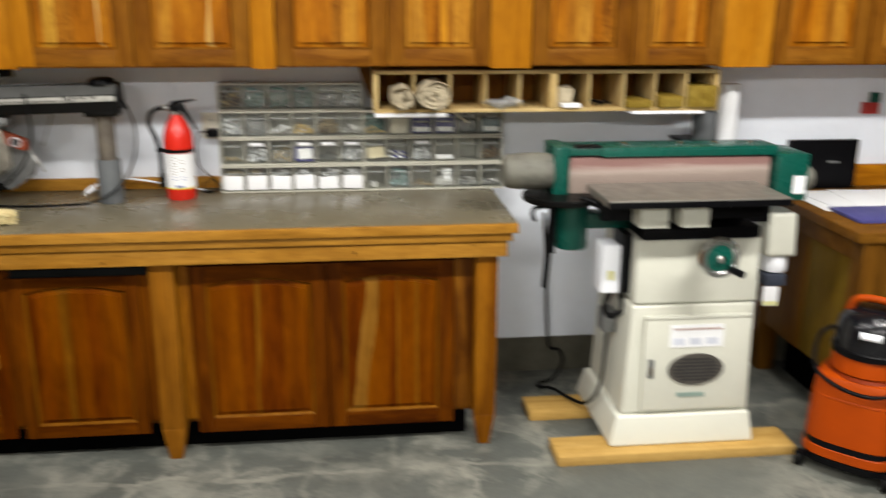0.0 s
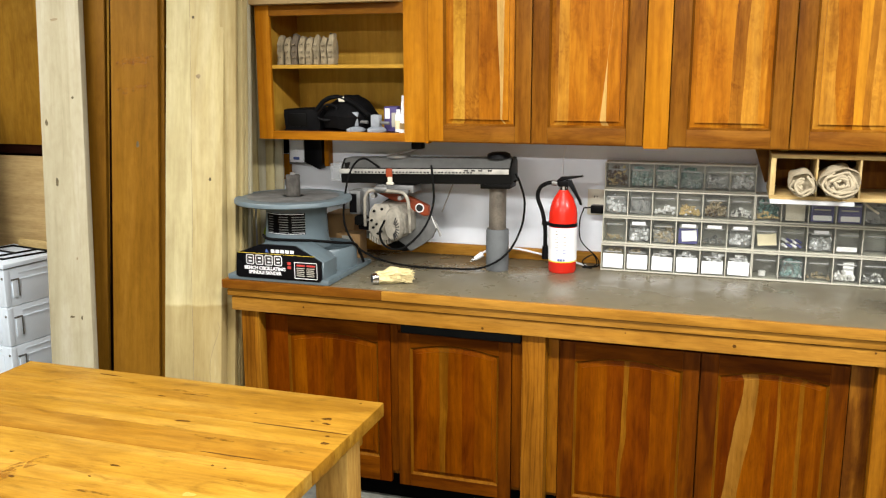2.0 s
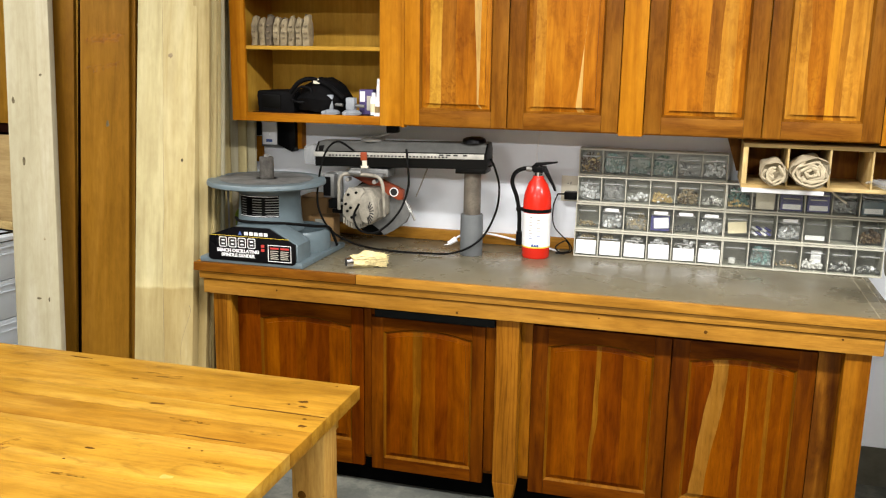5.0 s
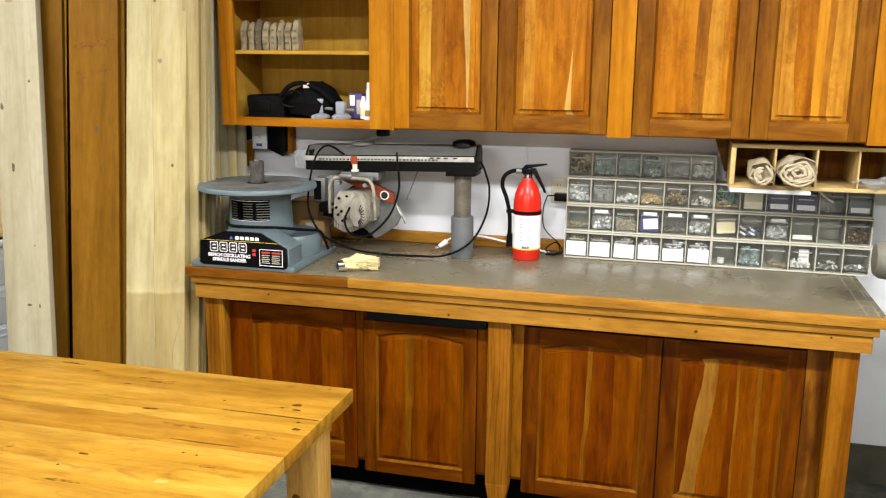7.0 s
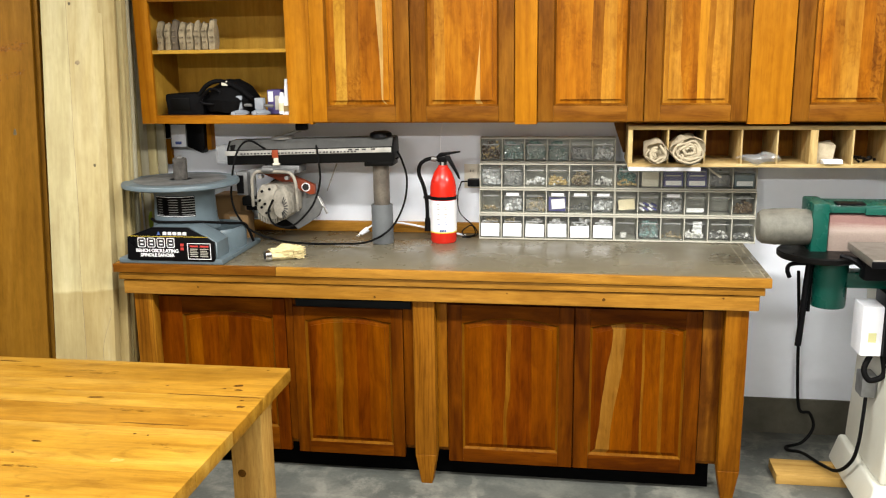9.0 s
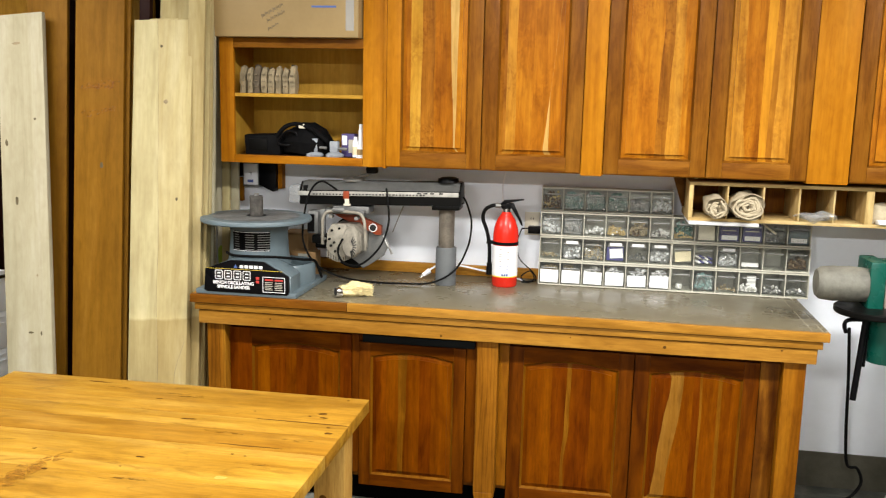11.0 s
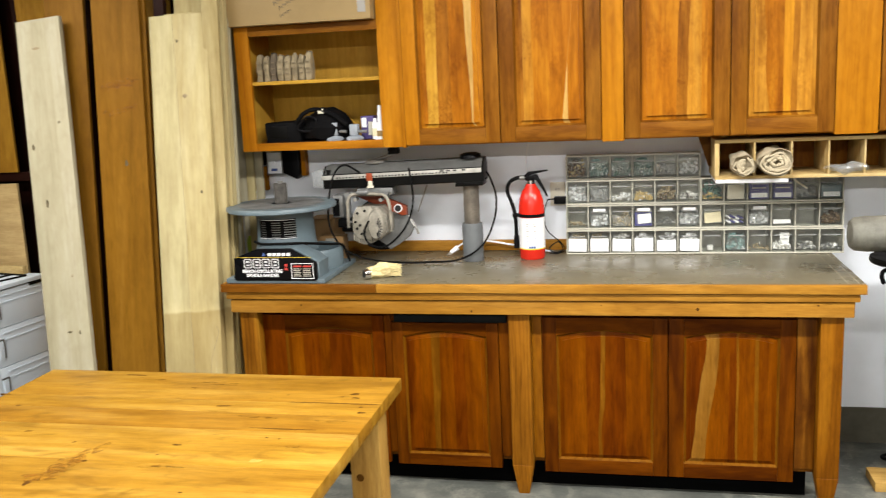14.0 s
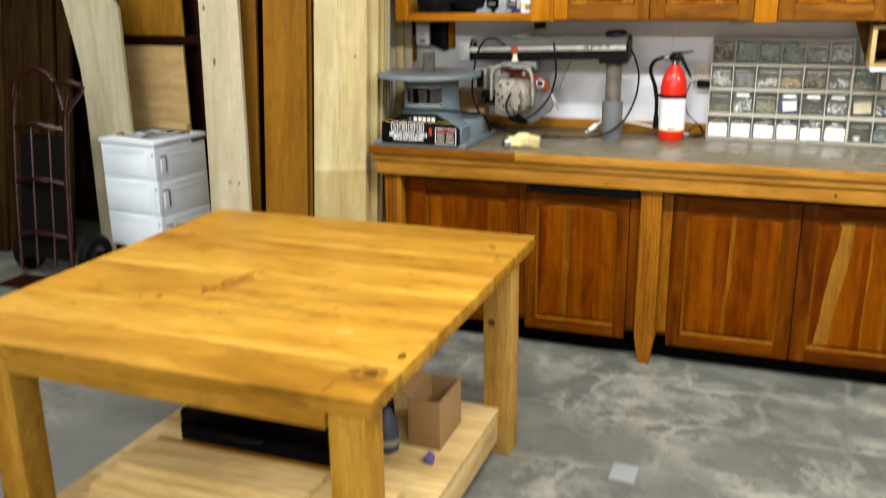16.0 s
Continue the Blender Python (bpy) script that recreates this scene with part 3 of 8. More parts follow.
def tube(points, r, seg=8, steps=8, closed=False, bm=None):
    """A round bar or cable that glides through the points."""
    bm = bm or bmesh.new()
    pts = [Vector(p) for p in points]
    path = []
    n = len(pts)
    spans = n if closed else n - 1
    for i in range(spans):
        a, b = pts[i], pts[(i + 1) % n]
        p = pts[i - 1] if i or closed else a - (b - a)
        c = pts[(i + 2) % n] if i + 2 < n or closed else b + (b - a)
        for k in range(steps):
            t = k / steps
            path.append(0.5 * (2 * a + (b - p) * t + (2 * p - 5 * a + 4 * b - c) * t * t + (3 * a - p - 3 * b + c) * t ** 3))
    if not closed:
        path.append(pts[-1])
    m = len(path)
    rings = []
    up = Vector((0.13, 0.21, 0.97))
    for i, q in enumerate(path):
        d = (path[(i + 1) % m] - path[i - 1]) if closed else (path[min(i + 1, m - 1)] - path[max(i - 1, 0)])
        d.normalize()
        s = d.cross(up)
        if s.length < 1e-4:
            s = d.cross(Vector((1, 0, 0)))
        s.normalize()
        u = s.cross(d).normalized()
        up = u
        rings.append([bm.verts.new(q + r * (math.cos(2 * math.pi * j / seg) * s + math.sin(2 * math.pi * j / seg) * u)) for j in range(seg)])
    for i in range(m if closed else m - 1):
        a, b = rings[i], rings[(i + 1) % m]
        for j in range(seg):
            bm.faces.new((a[j], a[(j + 1) % seg], b[(j + 1) % seg], b[j]))
    if not closed:
        bm.faces.new(rings[0])
        bm.faces.new(rings[-1])
    return bm


def lettering(name, words, size, at, mat, parent, bold=0.0, turn=(90, 0, 0)):
    cu = bpy.data.curves.new(name, "FONT")
    cu.body, cu.size, cu.extrude, cu.offset, cu.align_x = words, size, 0.0006, bold, "CENTER"
    tmp = new(name + "_curve", cu)
    me = bpy.data.meshes.new_from_object(tmp)
    bpy.data.objects.remove(tmp)
    top = parent
    while top.parent:
        top = top.parent
    me.transform(pose(*(Vector(at) - ORIGIN[top.name]), *turn))
    me.materials.append(mat)
    ob = new(name, me)
    ob.parent = parent
    return ob


def rough_up(bm, amount, scale=20.0, seed=0.0):
    for v in bm.verts:
        v.co += amount * noise.noise_vector(v.co * scale + Vector((seed, seed * 2, 0)))
    return bm


# ---- the room ----
def structure(name, bm, mat, label, category):
    return single(name, bm, mat, (0, 0, 0), label, category, kind="structure")


X0, X1, Y0, Y1 = -3.3, 4.75, -7.0, 0.55
structure("floor", box(X0, X1, Y0, Y1, -0.12, 0.0), floor_concrete, "grey concrete slab floor with pale dusty patches", "floor")
# ceiling is out of view; its dull tone holds back bounce light
structure("ceiling", box(X0, X1, Y0, Y1, CEIL, CEIL + 0.1), ceiling_white, "unseen ceiling toned dark to cut bounce light", "ceiling")
structure("wall_north", box(-0.22, X1, 0.0, 0.12, 0.167, CEIL), wall_white, "white painted wall behind the workbench", "wall")
structure("stem_wall", box(-0.22, X1, -0.012, 0.12, 0.0, 0.167), block_grey, "grey concrete stem wall under the white wall", "wall")
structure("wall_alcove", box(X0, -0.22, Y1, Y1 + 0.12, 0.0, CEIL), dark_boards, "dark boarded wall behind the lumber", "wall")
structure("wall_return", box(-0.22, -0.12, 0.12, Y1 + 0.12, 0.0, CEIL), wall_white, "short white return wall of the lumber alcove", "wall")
# west and east kept dark against bounce; unseen south wall pale for fill
structure("wall_west", box(X0 - 0.12, X0, Y0, Y1 + 0.12, 0.0, CEIL), dark_boards, "side wall kept dark to cut bounce light", "wall")
structure("wall_east", box(X1, X1 + 0.12, Y0, Y1, 0.0, CEIL), dark_boards, "unseen boarded side wall kept dark to cut bounce light", "wall")
structure("wall_south", box(X0, X1, Y0 - 0.12, Y0, 0.0, CEIL), wall_cream, "plain off-white painted wall facing the workbench", "wall")


def ceiling_lamp(x, y, power):
    t = thing("ceiling_lamp", (x, y, CEIL), "white two-tube fluorescent ceiling lamp, assumed out of view", "lamp", "ceiling lamps")
    part("housing", prism([(y - 0.09, CEIL), (y - 0.06, CEIL - 0.06), (y + 0.06, CEIL - 0.06), (y + 0.09, CEIL)], x - 0.62, x + 0.62, plane="yz"), white_plastic, t)
    for dy in (-0.05, 0.05):
        part("tube", rod((x - 0.6, y + dy, CEIL - 0.08), (x + 0.6, y + dy, CEIL - 0.08), 0.013), tube_glow, t)
    for s in (-1, 1):
        part("end_cap", box(x + s * 0.61 - 0.01, x + s * 0.61 + 0.01, y - 0.085, y + 0.085, CEIL - 0.1, CEIL - 0.004), white_plastic, t)
    data = bpy.data.lights.new("lamp_light", "AREA")
    data.shape, data.size, data.size_y, data.energy, data.color = "RECTANGLE", 1.2, 0.16, power, (1.0, 0.97, 0.93)
    lo = new("lamp_light", data)
    lo.location = (x, y, CEIL - 0.105)


tube_glow = glow("tube_light", (1, 0.98, 0.94), 4.0)
for lamp_at in LAMPS:
    ceiling_lamp(*lamp_at)


# ---- cabinet doors ----
def ring_of(outer, inner, y0, y1, bm=None):
    """A sloping band between two outlines of the same count, at y0 and y1."""
    bm = bm or bmesh.new()
    a = [bm.verts.new((x, y0, z)) for x, z in outer]
    b = [bm.verts.new((x, y1, z)) for x, z in inner]
    n = len(a)
    for i in range(n):
        bm.faces.new((a[i], a[(i + 1) % n], b[(i + 1) % n], b[i]))
    return bm


def cabinet_door(parent, x0, x1, z0, z1, yf, frame_w=0.062, arch=0.0, staves=(), top_frame=None, seed=1, field=None, rails=None, step=0.0095, bead=None, frame_r=None, left_stile=None):
    """A frame and raised panel door; its front at yf. The panel is glued from
    staves: (share of the width, tone, waviness of the right edge, its lean).
    The field stands proud of the bevel that runs round it."""
    field, rails = field or UPPER, rails or frame_cherry
    fx0, fx1, fz0 = x0 + frame_w, x1 - (frame_r or frame_w), z0 + frame_w
    fz1 = z1 - (top_frame or frame_w) - arch
    xc, half = (fx0 + fx1) / 2, (fx1 - fx0) / 2

    def crown(x, base, drop=0.0):
        u = (x - xc) / half
        return base + arch * max(0.0, 1 - (u * 1.08) ** 2) - drop

    def outline(inset):
        w = fx1 - fx0 - 2 * inset
        return [(fx0 + inset + w * i / 16, crown(fx0 + inset + w * i / 16, fz1, inset)) for i in range(17)] + [(fx1 - inset, fz0 + inset), (fx0 + inset, fz0 + inset)]

    back = box(x0 + 0.004, x1 - 0.004, yf + 0.017, yf + 0.022, z0 + 0.004, z1 - 0.004)
    door = part("door", back, rails["z"], parent)
    for sx0, sx1, stock in ((x0, fx0, left_stile or rails["z"]), (fx1, x1, rails["z"])):
        part("stile", box(sx0, sx1, yf, yf + 0.02, z0, z1, 0.003), stock, door)
    part("rail", box(fx0, fx1, yf + 0.0005, yf + 0.02, z0, fz0, 0.002), rails["x"], door)
    top = outline(0.0)[:17]
    part("rail", prism(top + [(fx1, z1), (fx0, z1)], yf + 0.0005, yf + 0.02), rails["x"], door)
    # moulded inner edge of the frame: a quirk, then a cove
    bw, ins = 0.009, 0.026
    bm = ring_of(outline(0.0), outline(0.0022), yf + 0.001, yf + 0.0035)
    ring_of(outline(0.0022), outline(bw), yf + 0.0022, yf + step + 0.0055, bm)
    part("bead", bm, bead or rails["z"], door)
    # staves: proud field and the bevel below, above and beside it
    total = sum(q[0] for q in staves)
    zb, ob = fz0 + ins, fz0 + bw - 0.001
    ix0, ix1 = fx0 + ins, fx1 - ins
    ox0, ox1 = fx0 + bw - 0.001, fx1 - bw + 0.001
    h = fz1 - ins - zb
    at = ix0
    left = [(at, 0.0, 0.0)]
    yb, yo = yf + 0.001 + step, yf + step + 0.005

    def edge(x, wob, lean, z):
        u = (z - zb) / h
        return min(max(x + lean * (u - 0.5) + wob * noise.noise(Vector((seed * 3.1 + x * 7, u * 3.4, 0.3))), ix0), ix1)

    def seam(i, z):
        """The i-th edge between staves, never left of the one before."""
        return edge(*left[i], z) if i == 0 else min(max(edge(*left[i], z), seam(i - 1, z) + 0.0004), ix1)

    def outward(x):
        return ox0 + (x - ix0) * (ox1 - ox0) / (ix1 - ix0)

    for i, (share, tone, wob, lean) in enumerate(staves):
        at += (ix1 - ix0) * share / total
        left.append((min(at, ix1), wob, lean) if i < len(staves) - 1 else (ix1, 0.0, 0.0))
        k = 14 if any(q[1] or q[2] for q in left[:i + 2]) else 1
        zs = [zb + h * q / k for q in range(k + 1)]
        la = [(seam(i, z), z) for z in zs]
        ra = [(seam(i + 1, z), z) for z in zs]
        ra = [(max(r[0], l[0] + 0.0004), r[1]) for l, r in zip(la, ra)]
        xa, xb = la[-1][0], ra[-1][0]
        la[-1], ra[-1] = (xa, crown(xa, fz1, ins)), (xb, crown(xb, fz1, ins))
        m = max(2, int((xb - xa) / 0.02))
        tops = [(xa + (xb - xa) * q / m, crown(xa + (xb - xa) * q / m, fz1, ins)) for q in range(1, m)] if arch else []
        bm = prism(la + tops + ra[::-1], yf + 0.001, yb + 0.002)

        def strip(inner, outer):
            p = [bm.verts.new((x, yb, z)) for x, z in inner]
            q = [bm.verts.new((x, yo, z)) for x, z in outer]
            for j in range(len(p) - 1):
                bm.faces.new((p[j], p[j + 1], q[j + 1], q[j]))

        strip([la[0], ra[0]], [(outward(la[0][0]), ob), (outward(ra[0][0]), ob)])
        row = [la[-1]] + tops + [ra[-1]]
        strip(row, [(outward(x), crown(x, fz1, bw - 0.001)) for x, z in row])
        for first, x, ox in ((i == 0, ix0, ox0), (i == len(staves) - 1, ix1, ox1)):
            if first:
                strip([(x, zb), (x, crown(x, fz1, ins))], [(ox, ob), (ox, crown(x, fz1, bw - 0.001))])
        part("stave", bm, field[tone], door)
    return door


# ---- upper cabinets on the wall ----
UB, UT, UY = 1.456, 2.46, -0.384


STAVES = [
    [(0.07, "mid", 0, 0), (0.20, "cream_gold", 0.008, 0.01), (0.24, "deep", 0.010, 0), (0.30, "mid", 0.010, -0.030), (0.11, "cream", 0.004, 0.012), (0.08, "mid", 0, 0)],
    [(0.05, "deep", 0, 0), (0.17, "pale", 0.006, 0), (0.30, "mid", 0.008, 0.01), (0.35, "mid", 0.0, 0.08), (-0.07, "cream", 0, 0), (0.20, "mid", 0, 0)],
    [(0.25, "mid", 0.008, 0), (0.28, "mid", 0.010, 0.02), (0.18, "deep", 0.012, 0.02), (0.20, "pale", 0.006, 0), (0.09, "mid", 0, 0)],
    [(0.17, "pale", 0.016, -0.03), (0.34, "mid", 0.004, 0), (0.16, "gold", 0.004, 0.012), (0.11, "deep", 0.004, 0.012), (0.22, "pale", 0, 0)],
    [(0.2, "mid", 0, 0), (0.15, "deep", 0.006, 0), (0.3, "pale", 0, 0), (0.2, "mid", 0, 0), (0.15, "deep", 0, 0)],
    [(0.18, "pale", 0.006, 0.02), (0.25, "deep", 0, 0), (0.27, "mid", 0, 0), (0.12, "pale", 0.006, 0), (0.18, "mid", 0, 0)],
]


def upper_cabinet(x0, x1, doors, label, post, plan):
    t = thing("wall_cabinet", ((x0 + x1) / 2, 0.0, UB), label, "cabinet", "upper cabinets")
    part("body", box(x0 + 0.002, x1 - 0.002, UY + 0.045, -0.002, UB + 0.012, UT, 0.002), fir["z"], t, "golden fir carcass")
    part("bottom_panel", box(x0 + 0.002, x1 - 0.002, UY + 0.045, -0.03, UB + 0.004, UB + 0.012), fir["x"], t)
    for px0, px1 in post:
        part("face_stile", box(px0, px1, UY + 0.006, UY + 0.045, UB - 0.012, UT, 0.003), fir["z"], t, "golden fir face stile")
    part("top_rail", box(x0 + 0.002, x1 - 0.002, UY + 0.024, UY + 0.045, UT - 0.05, UT - 0.001, 0.002), fir["x"], t)
    part("bottom_rail", box(x0 + 0.002, x1 - 0.002, UY + 0.024, UY + 0.045, UB - 0.006, UB + 0.05, 0.002), fir["x"], t)
    for i, (d0, d1) in enumerate(doors):
        cabinet_door(t, d0, d1, UB, UT - 0.02, UY, 0.062, 0.0, STAVES[plan + i], seed=int(d0 * 100), left_stile=fir["z"] if plan + i == 0 else None)
    return t


upper_cabinet(0.742, 1.646, [(0.757, 1.173), (1.177, 1.598)], "cherry wall cabinet with two raised panel doors", [(0.7415, 0.755), (1.601, 1.6905)], 0)
upper_cabinet(1.646, 2.58, [(1.694, 2.109), (2.113, 2.505)], "cherry wall cabinet with two raised panel doors above the cubby shelf", [(2.508, 2.6685)], 2)
upper_cabinet(2.58, 3.54, [(2.672, 3.068), (3.072, 3.437)], "cherry wall cabinet with two raised panel doors above the belt sander", [(3.44, 3.6445)], 4)
upper_cabinet(3.54, 4.5, [(3.648, 4.05), (4.054, 4.45)], "cherry wall cabinet with two raised panel doors near the corner", [(4.453, 4.499)], 2)


def open_shelf():
    x0, x1, z0, z1, y = -0.018, 0.740, 1.447, 2.0, -0.362
    t = thing("open_wall_shelf", (0.36, 0.0, z0), "golden fir open wall shelf with two compartments", "shelf")
    part("side_panel", box(x0, x0 + 0.02, y + 0.02, -0.003, z0, z1, 0.002), shelf_ply["z"], t)
    part("side_panel", box(0.700, 0.720, y + 0.02, -0.003, z0, z1, 0.002), fir["z"], t)
    part("back_panel", box(x0 + 0.02, 0.70, -0.012, -0.003, z0 + 0.02, z1 - 0.02), shelf_ply["z"], t)
    part("bottom_board", box(x0 + 0.02, 0.70, y + 0.02, -0.012, z0 + 0.012, z0 + 0.032, 0.002), shelf_ply["x"], t)
    part("middle_board", box(x0 + 0.021, 0.699, y + 0.012, -0.013, 1.742, 1.758, 0.003), shelf_ply["x"], t)
    part("top_board", box(x0, 0.72, y + 0.02, -0.003, z1 - 0.02, z1, 0.002), fir["x"], t)
    part("face_stile", box(x0, 0.048, y, y + 0.02, z0, z1, 0.003), fir["z"], t)
    part("face_stile", box(0.645, x1, y, y + 0.02, z0, z1 + 0.46, 0.003), fir["z"], t)
    part("face_rail", box(0.048, 0.645, y + 0.001, y + 0.02, z0, z0 + 0.036, 0.003), fir["x"], t)
    # cherry instead of fir here paints the shadow below the carton
    part("face_rail", box(0.048, 0.645, y + 0.001, y + 0.02, 1.957, z1, 0.003), frame_cherry["x"], t, "top rail in darker wood for the carton's shade")


open_shelf()


# ---- the workbench under them ----
def workbench():
    t = thing("workbench", (1.28, -0.35, 0.0), "long cherry workbench with arched panel doors and tapered legs", "workbench")
    top = part("worktop", box(0.022, 2.565, -0.728, -0.003, 0.875, 0.915, 0.001), laminate, t, "grey-brown laminate worktop")
    part("nosing", box(0.0, 0.6875, -0.75, -0.728, 0.880, 0.9155, 0.0035), frame_cherry["x"], top, "darker length of edge strip")
    part("nosing", box(0.688, 2.565, -0.75, -0.728, 0.880, 0.9155, 0.0035), trim_fir["x"], top, "golden fir edge strip")
    part("nosing", box(0.0, 0.022, -0.728, -0.003, 0.875, 0.9155, 0.003), trim_fir["y"], top, "golden fir edge strip")
    for x in (2.503, 2.541):
        part("inlay_line", box(x, x + 0.004, -0.722, -0.05, 0.9145, 0.9154), seam_line, top, "pale seam line")
    part("backing", box(0.03, 2.53, -0.722, -0.68, 0.79, 0.8745), old_frame["x"], t)
    part("moulding", box(0.016, 2.545, -0.738, -0.722, 0.848, 0.876, 0.004), trim_fir["x"], t)
    fascia = part("fascia", box(0.03, 2.528, -0.729, -0.7225, 0.787, 0.8435, 0.0025), trim_fir["x"], t)
    for x, z, r in ((1.965, 0.815, 0.0065), (2.40, 0.833, 0.004), (1.08, 0.80, 0.005), (0.35, 0.822, 0.004), (1.60, 0.829, 0.003)):
        part("knot", lathe([(r * 0.6, -0.0006), (r, 0.0), (r, 0.002)], (x, -0.729, z), 10, "y"), table_knot, fascia)
    part("fascia", box(2.50, 2.5285, -0.69, -0.02, 0.787, 0.875, 0.003), trim_fir["y"], t)
    part("fascia", box(0.03, 0.055, -0.67, -0.02, 0.787, 0.8745, 0.003), trim_fir["y"], t)
    part("carcass", box(0.075, 2.43, -0.612, -0.02, 0.115, 0.873), frame_cherry["z"], t)
    part("toe_space", box(0.115, 2.40, -0.585, -0.03, 0.001, 0.114), black_void, t, "toe board painted black as the shade under the doors")
    for x0, x1, stock in ((0.056, 0.136, ring_fir), (1.225, 1.312, ring_fir), (2.417, 2.5, leg_cherry)):
        c = (x0 + x1) / 2
        w = (x1 - x0) / 2
        bm = frustum((c - w * 0.52, c + w * 0.52, -0.695, -0.64), (c - w, c + w, -0.705, -0.62), 0.0, 0.13, 0.003)
        box(x0, x1, -0.705, -0.62, 0.13, 0.787, 0.004, bm)
        part("leg", bm, stock, t, "orange-brown tapered leg")
        bm = frustum((c - w * 0.52, c + w * 0.52, -0.09, -0.03), (c - w, c + w, -0.1, -0.02), 0.0, 0.13, 0.003)
        part("leg", bm, trim_fir["z"], t, "golden fir tapered leg")
    # the doors stand back behind the legs
    yd = -0.655
    part("side_stile", box(2.343, 2.4165, yd, -0.612, 0.145, 0.787, 0.002), cherry["z"], t)
    for x0, x1 in ((0.685, 0.715), (1.176, 1.2245), (1.3125, 1.354)):
        part("face_stile", box(x0, x1, yd + 0.004, -0.612, 0.145, 0.787, 0.002), leg_cherry if x0 > 1.3 else old_frame["z"], t)
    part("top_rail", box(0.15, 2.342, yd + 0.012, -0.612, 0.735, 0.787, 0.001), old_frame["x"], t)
    # gold bead colours in worn edges and the light they catch
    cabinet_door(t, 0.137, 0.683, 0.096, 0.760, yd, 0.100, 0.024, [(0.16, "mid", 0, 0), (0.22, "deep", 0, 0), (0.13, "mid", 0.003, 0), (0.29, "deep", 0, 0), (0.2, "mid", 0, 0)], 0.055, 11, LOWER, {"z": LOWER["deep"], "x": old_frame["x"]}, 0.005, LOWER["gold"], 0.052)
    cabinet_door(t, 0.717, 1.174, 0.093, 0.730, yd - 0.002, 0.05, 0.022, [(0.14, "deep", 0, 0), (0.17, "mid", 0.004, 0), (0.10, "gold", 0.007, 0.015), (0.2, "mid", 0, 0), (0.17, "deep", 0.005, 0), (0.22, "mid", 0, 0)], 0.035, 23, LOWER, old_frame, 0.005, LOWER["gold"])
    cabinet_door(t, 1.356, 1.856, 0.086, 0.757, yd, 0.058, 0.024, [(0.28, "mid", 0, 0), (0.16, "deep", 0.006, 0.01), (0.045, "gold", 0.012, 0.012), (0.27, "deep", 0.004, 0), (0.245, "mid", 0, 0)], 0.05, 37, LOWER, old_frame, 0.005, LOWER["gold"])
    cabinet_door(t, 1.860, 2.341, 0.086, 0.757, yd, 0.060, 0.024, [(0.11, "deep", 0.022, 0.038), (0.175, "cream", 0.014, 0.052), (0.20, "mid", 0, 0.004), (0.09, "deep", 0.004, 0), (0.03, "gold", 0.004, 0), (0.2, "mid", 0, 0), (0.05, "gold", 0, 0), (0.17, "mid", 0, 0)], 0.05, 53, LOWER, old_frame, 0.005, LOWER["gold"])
    part("vent_strip", box(0.735, 1.212, yd - 0.016, yd + 0.006, 0.736, 0.770, 0.003), slate_grey, t, "dark slate-grey strip above a door")
    return t


workbench()
single("floor_scrap", rough_up(box(1.30, 1.387, -1.70, -1.585, 0.0, 0.006, 0.001), 0.004, 9), scrap_grey, (1.345, -1.64, 0.0), "small white square scrap lying on the floor", "scrap")
single("backsplash", box(0.02, 1.43, -0.026, -0.002, 0.9156, 0.965, 0.003), trim_fir["x"], (0.7, -0.014, 0.9156), "golden fir backsplash board along the wall", "trim", kind="structure")


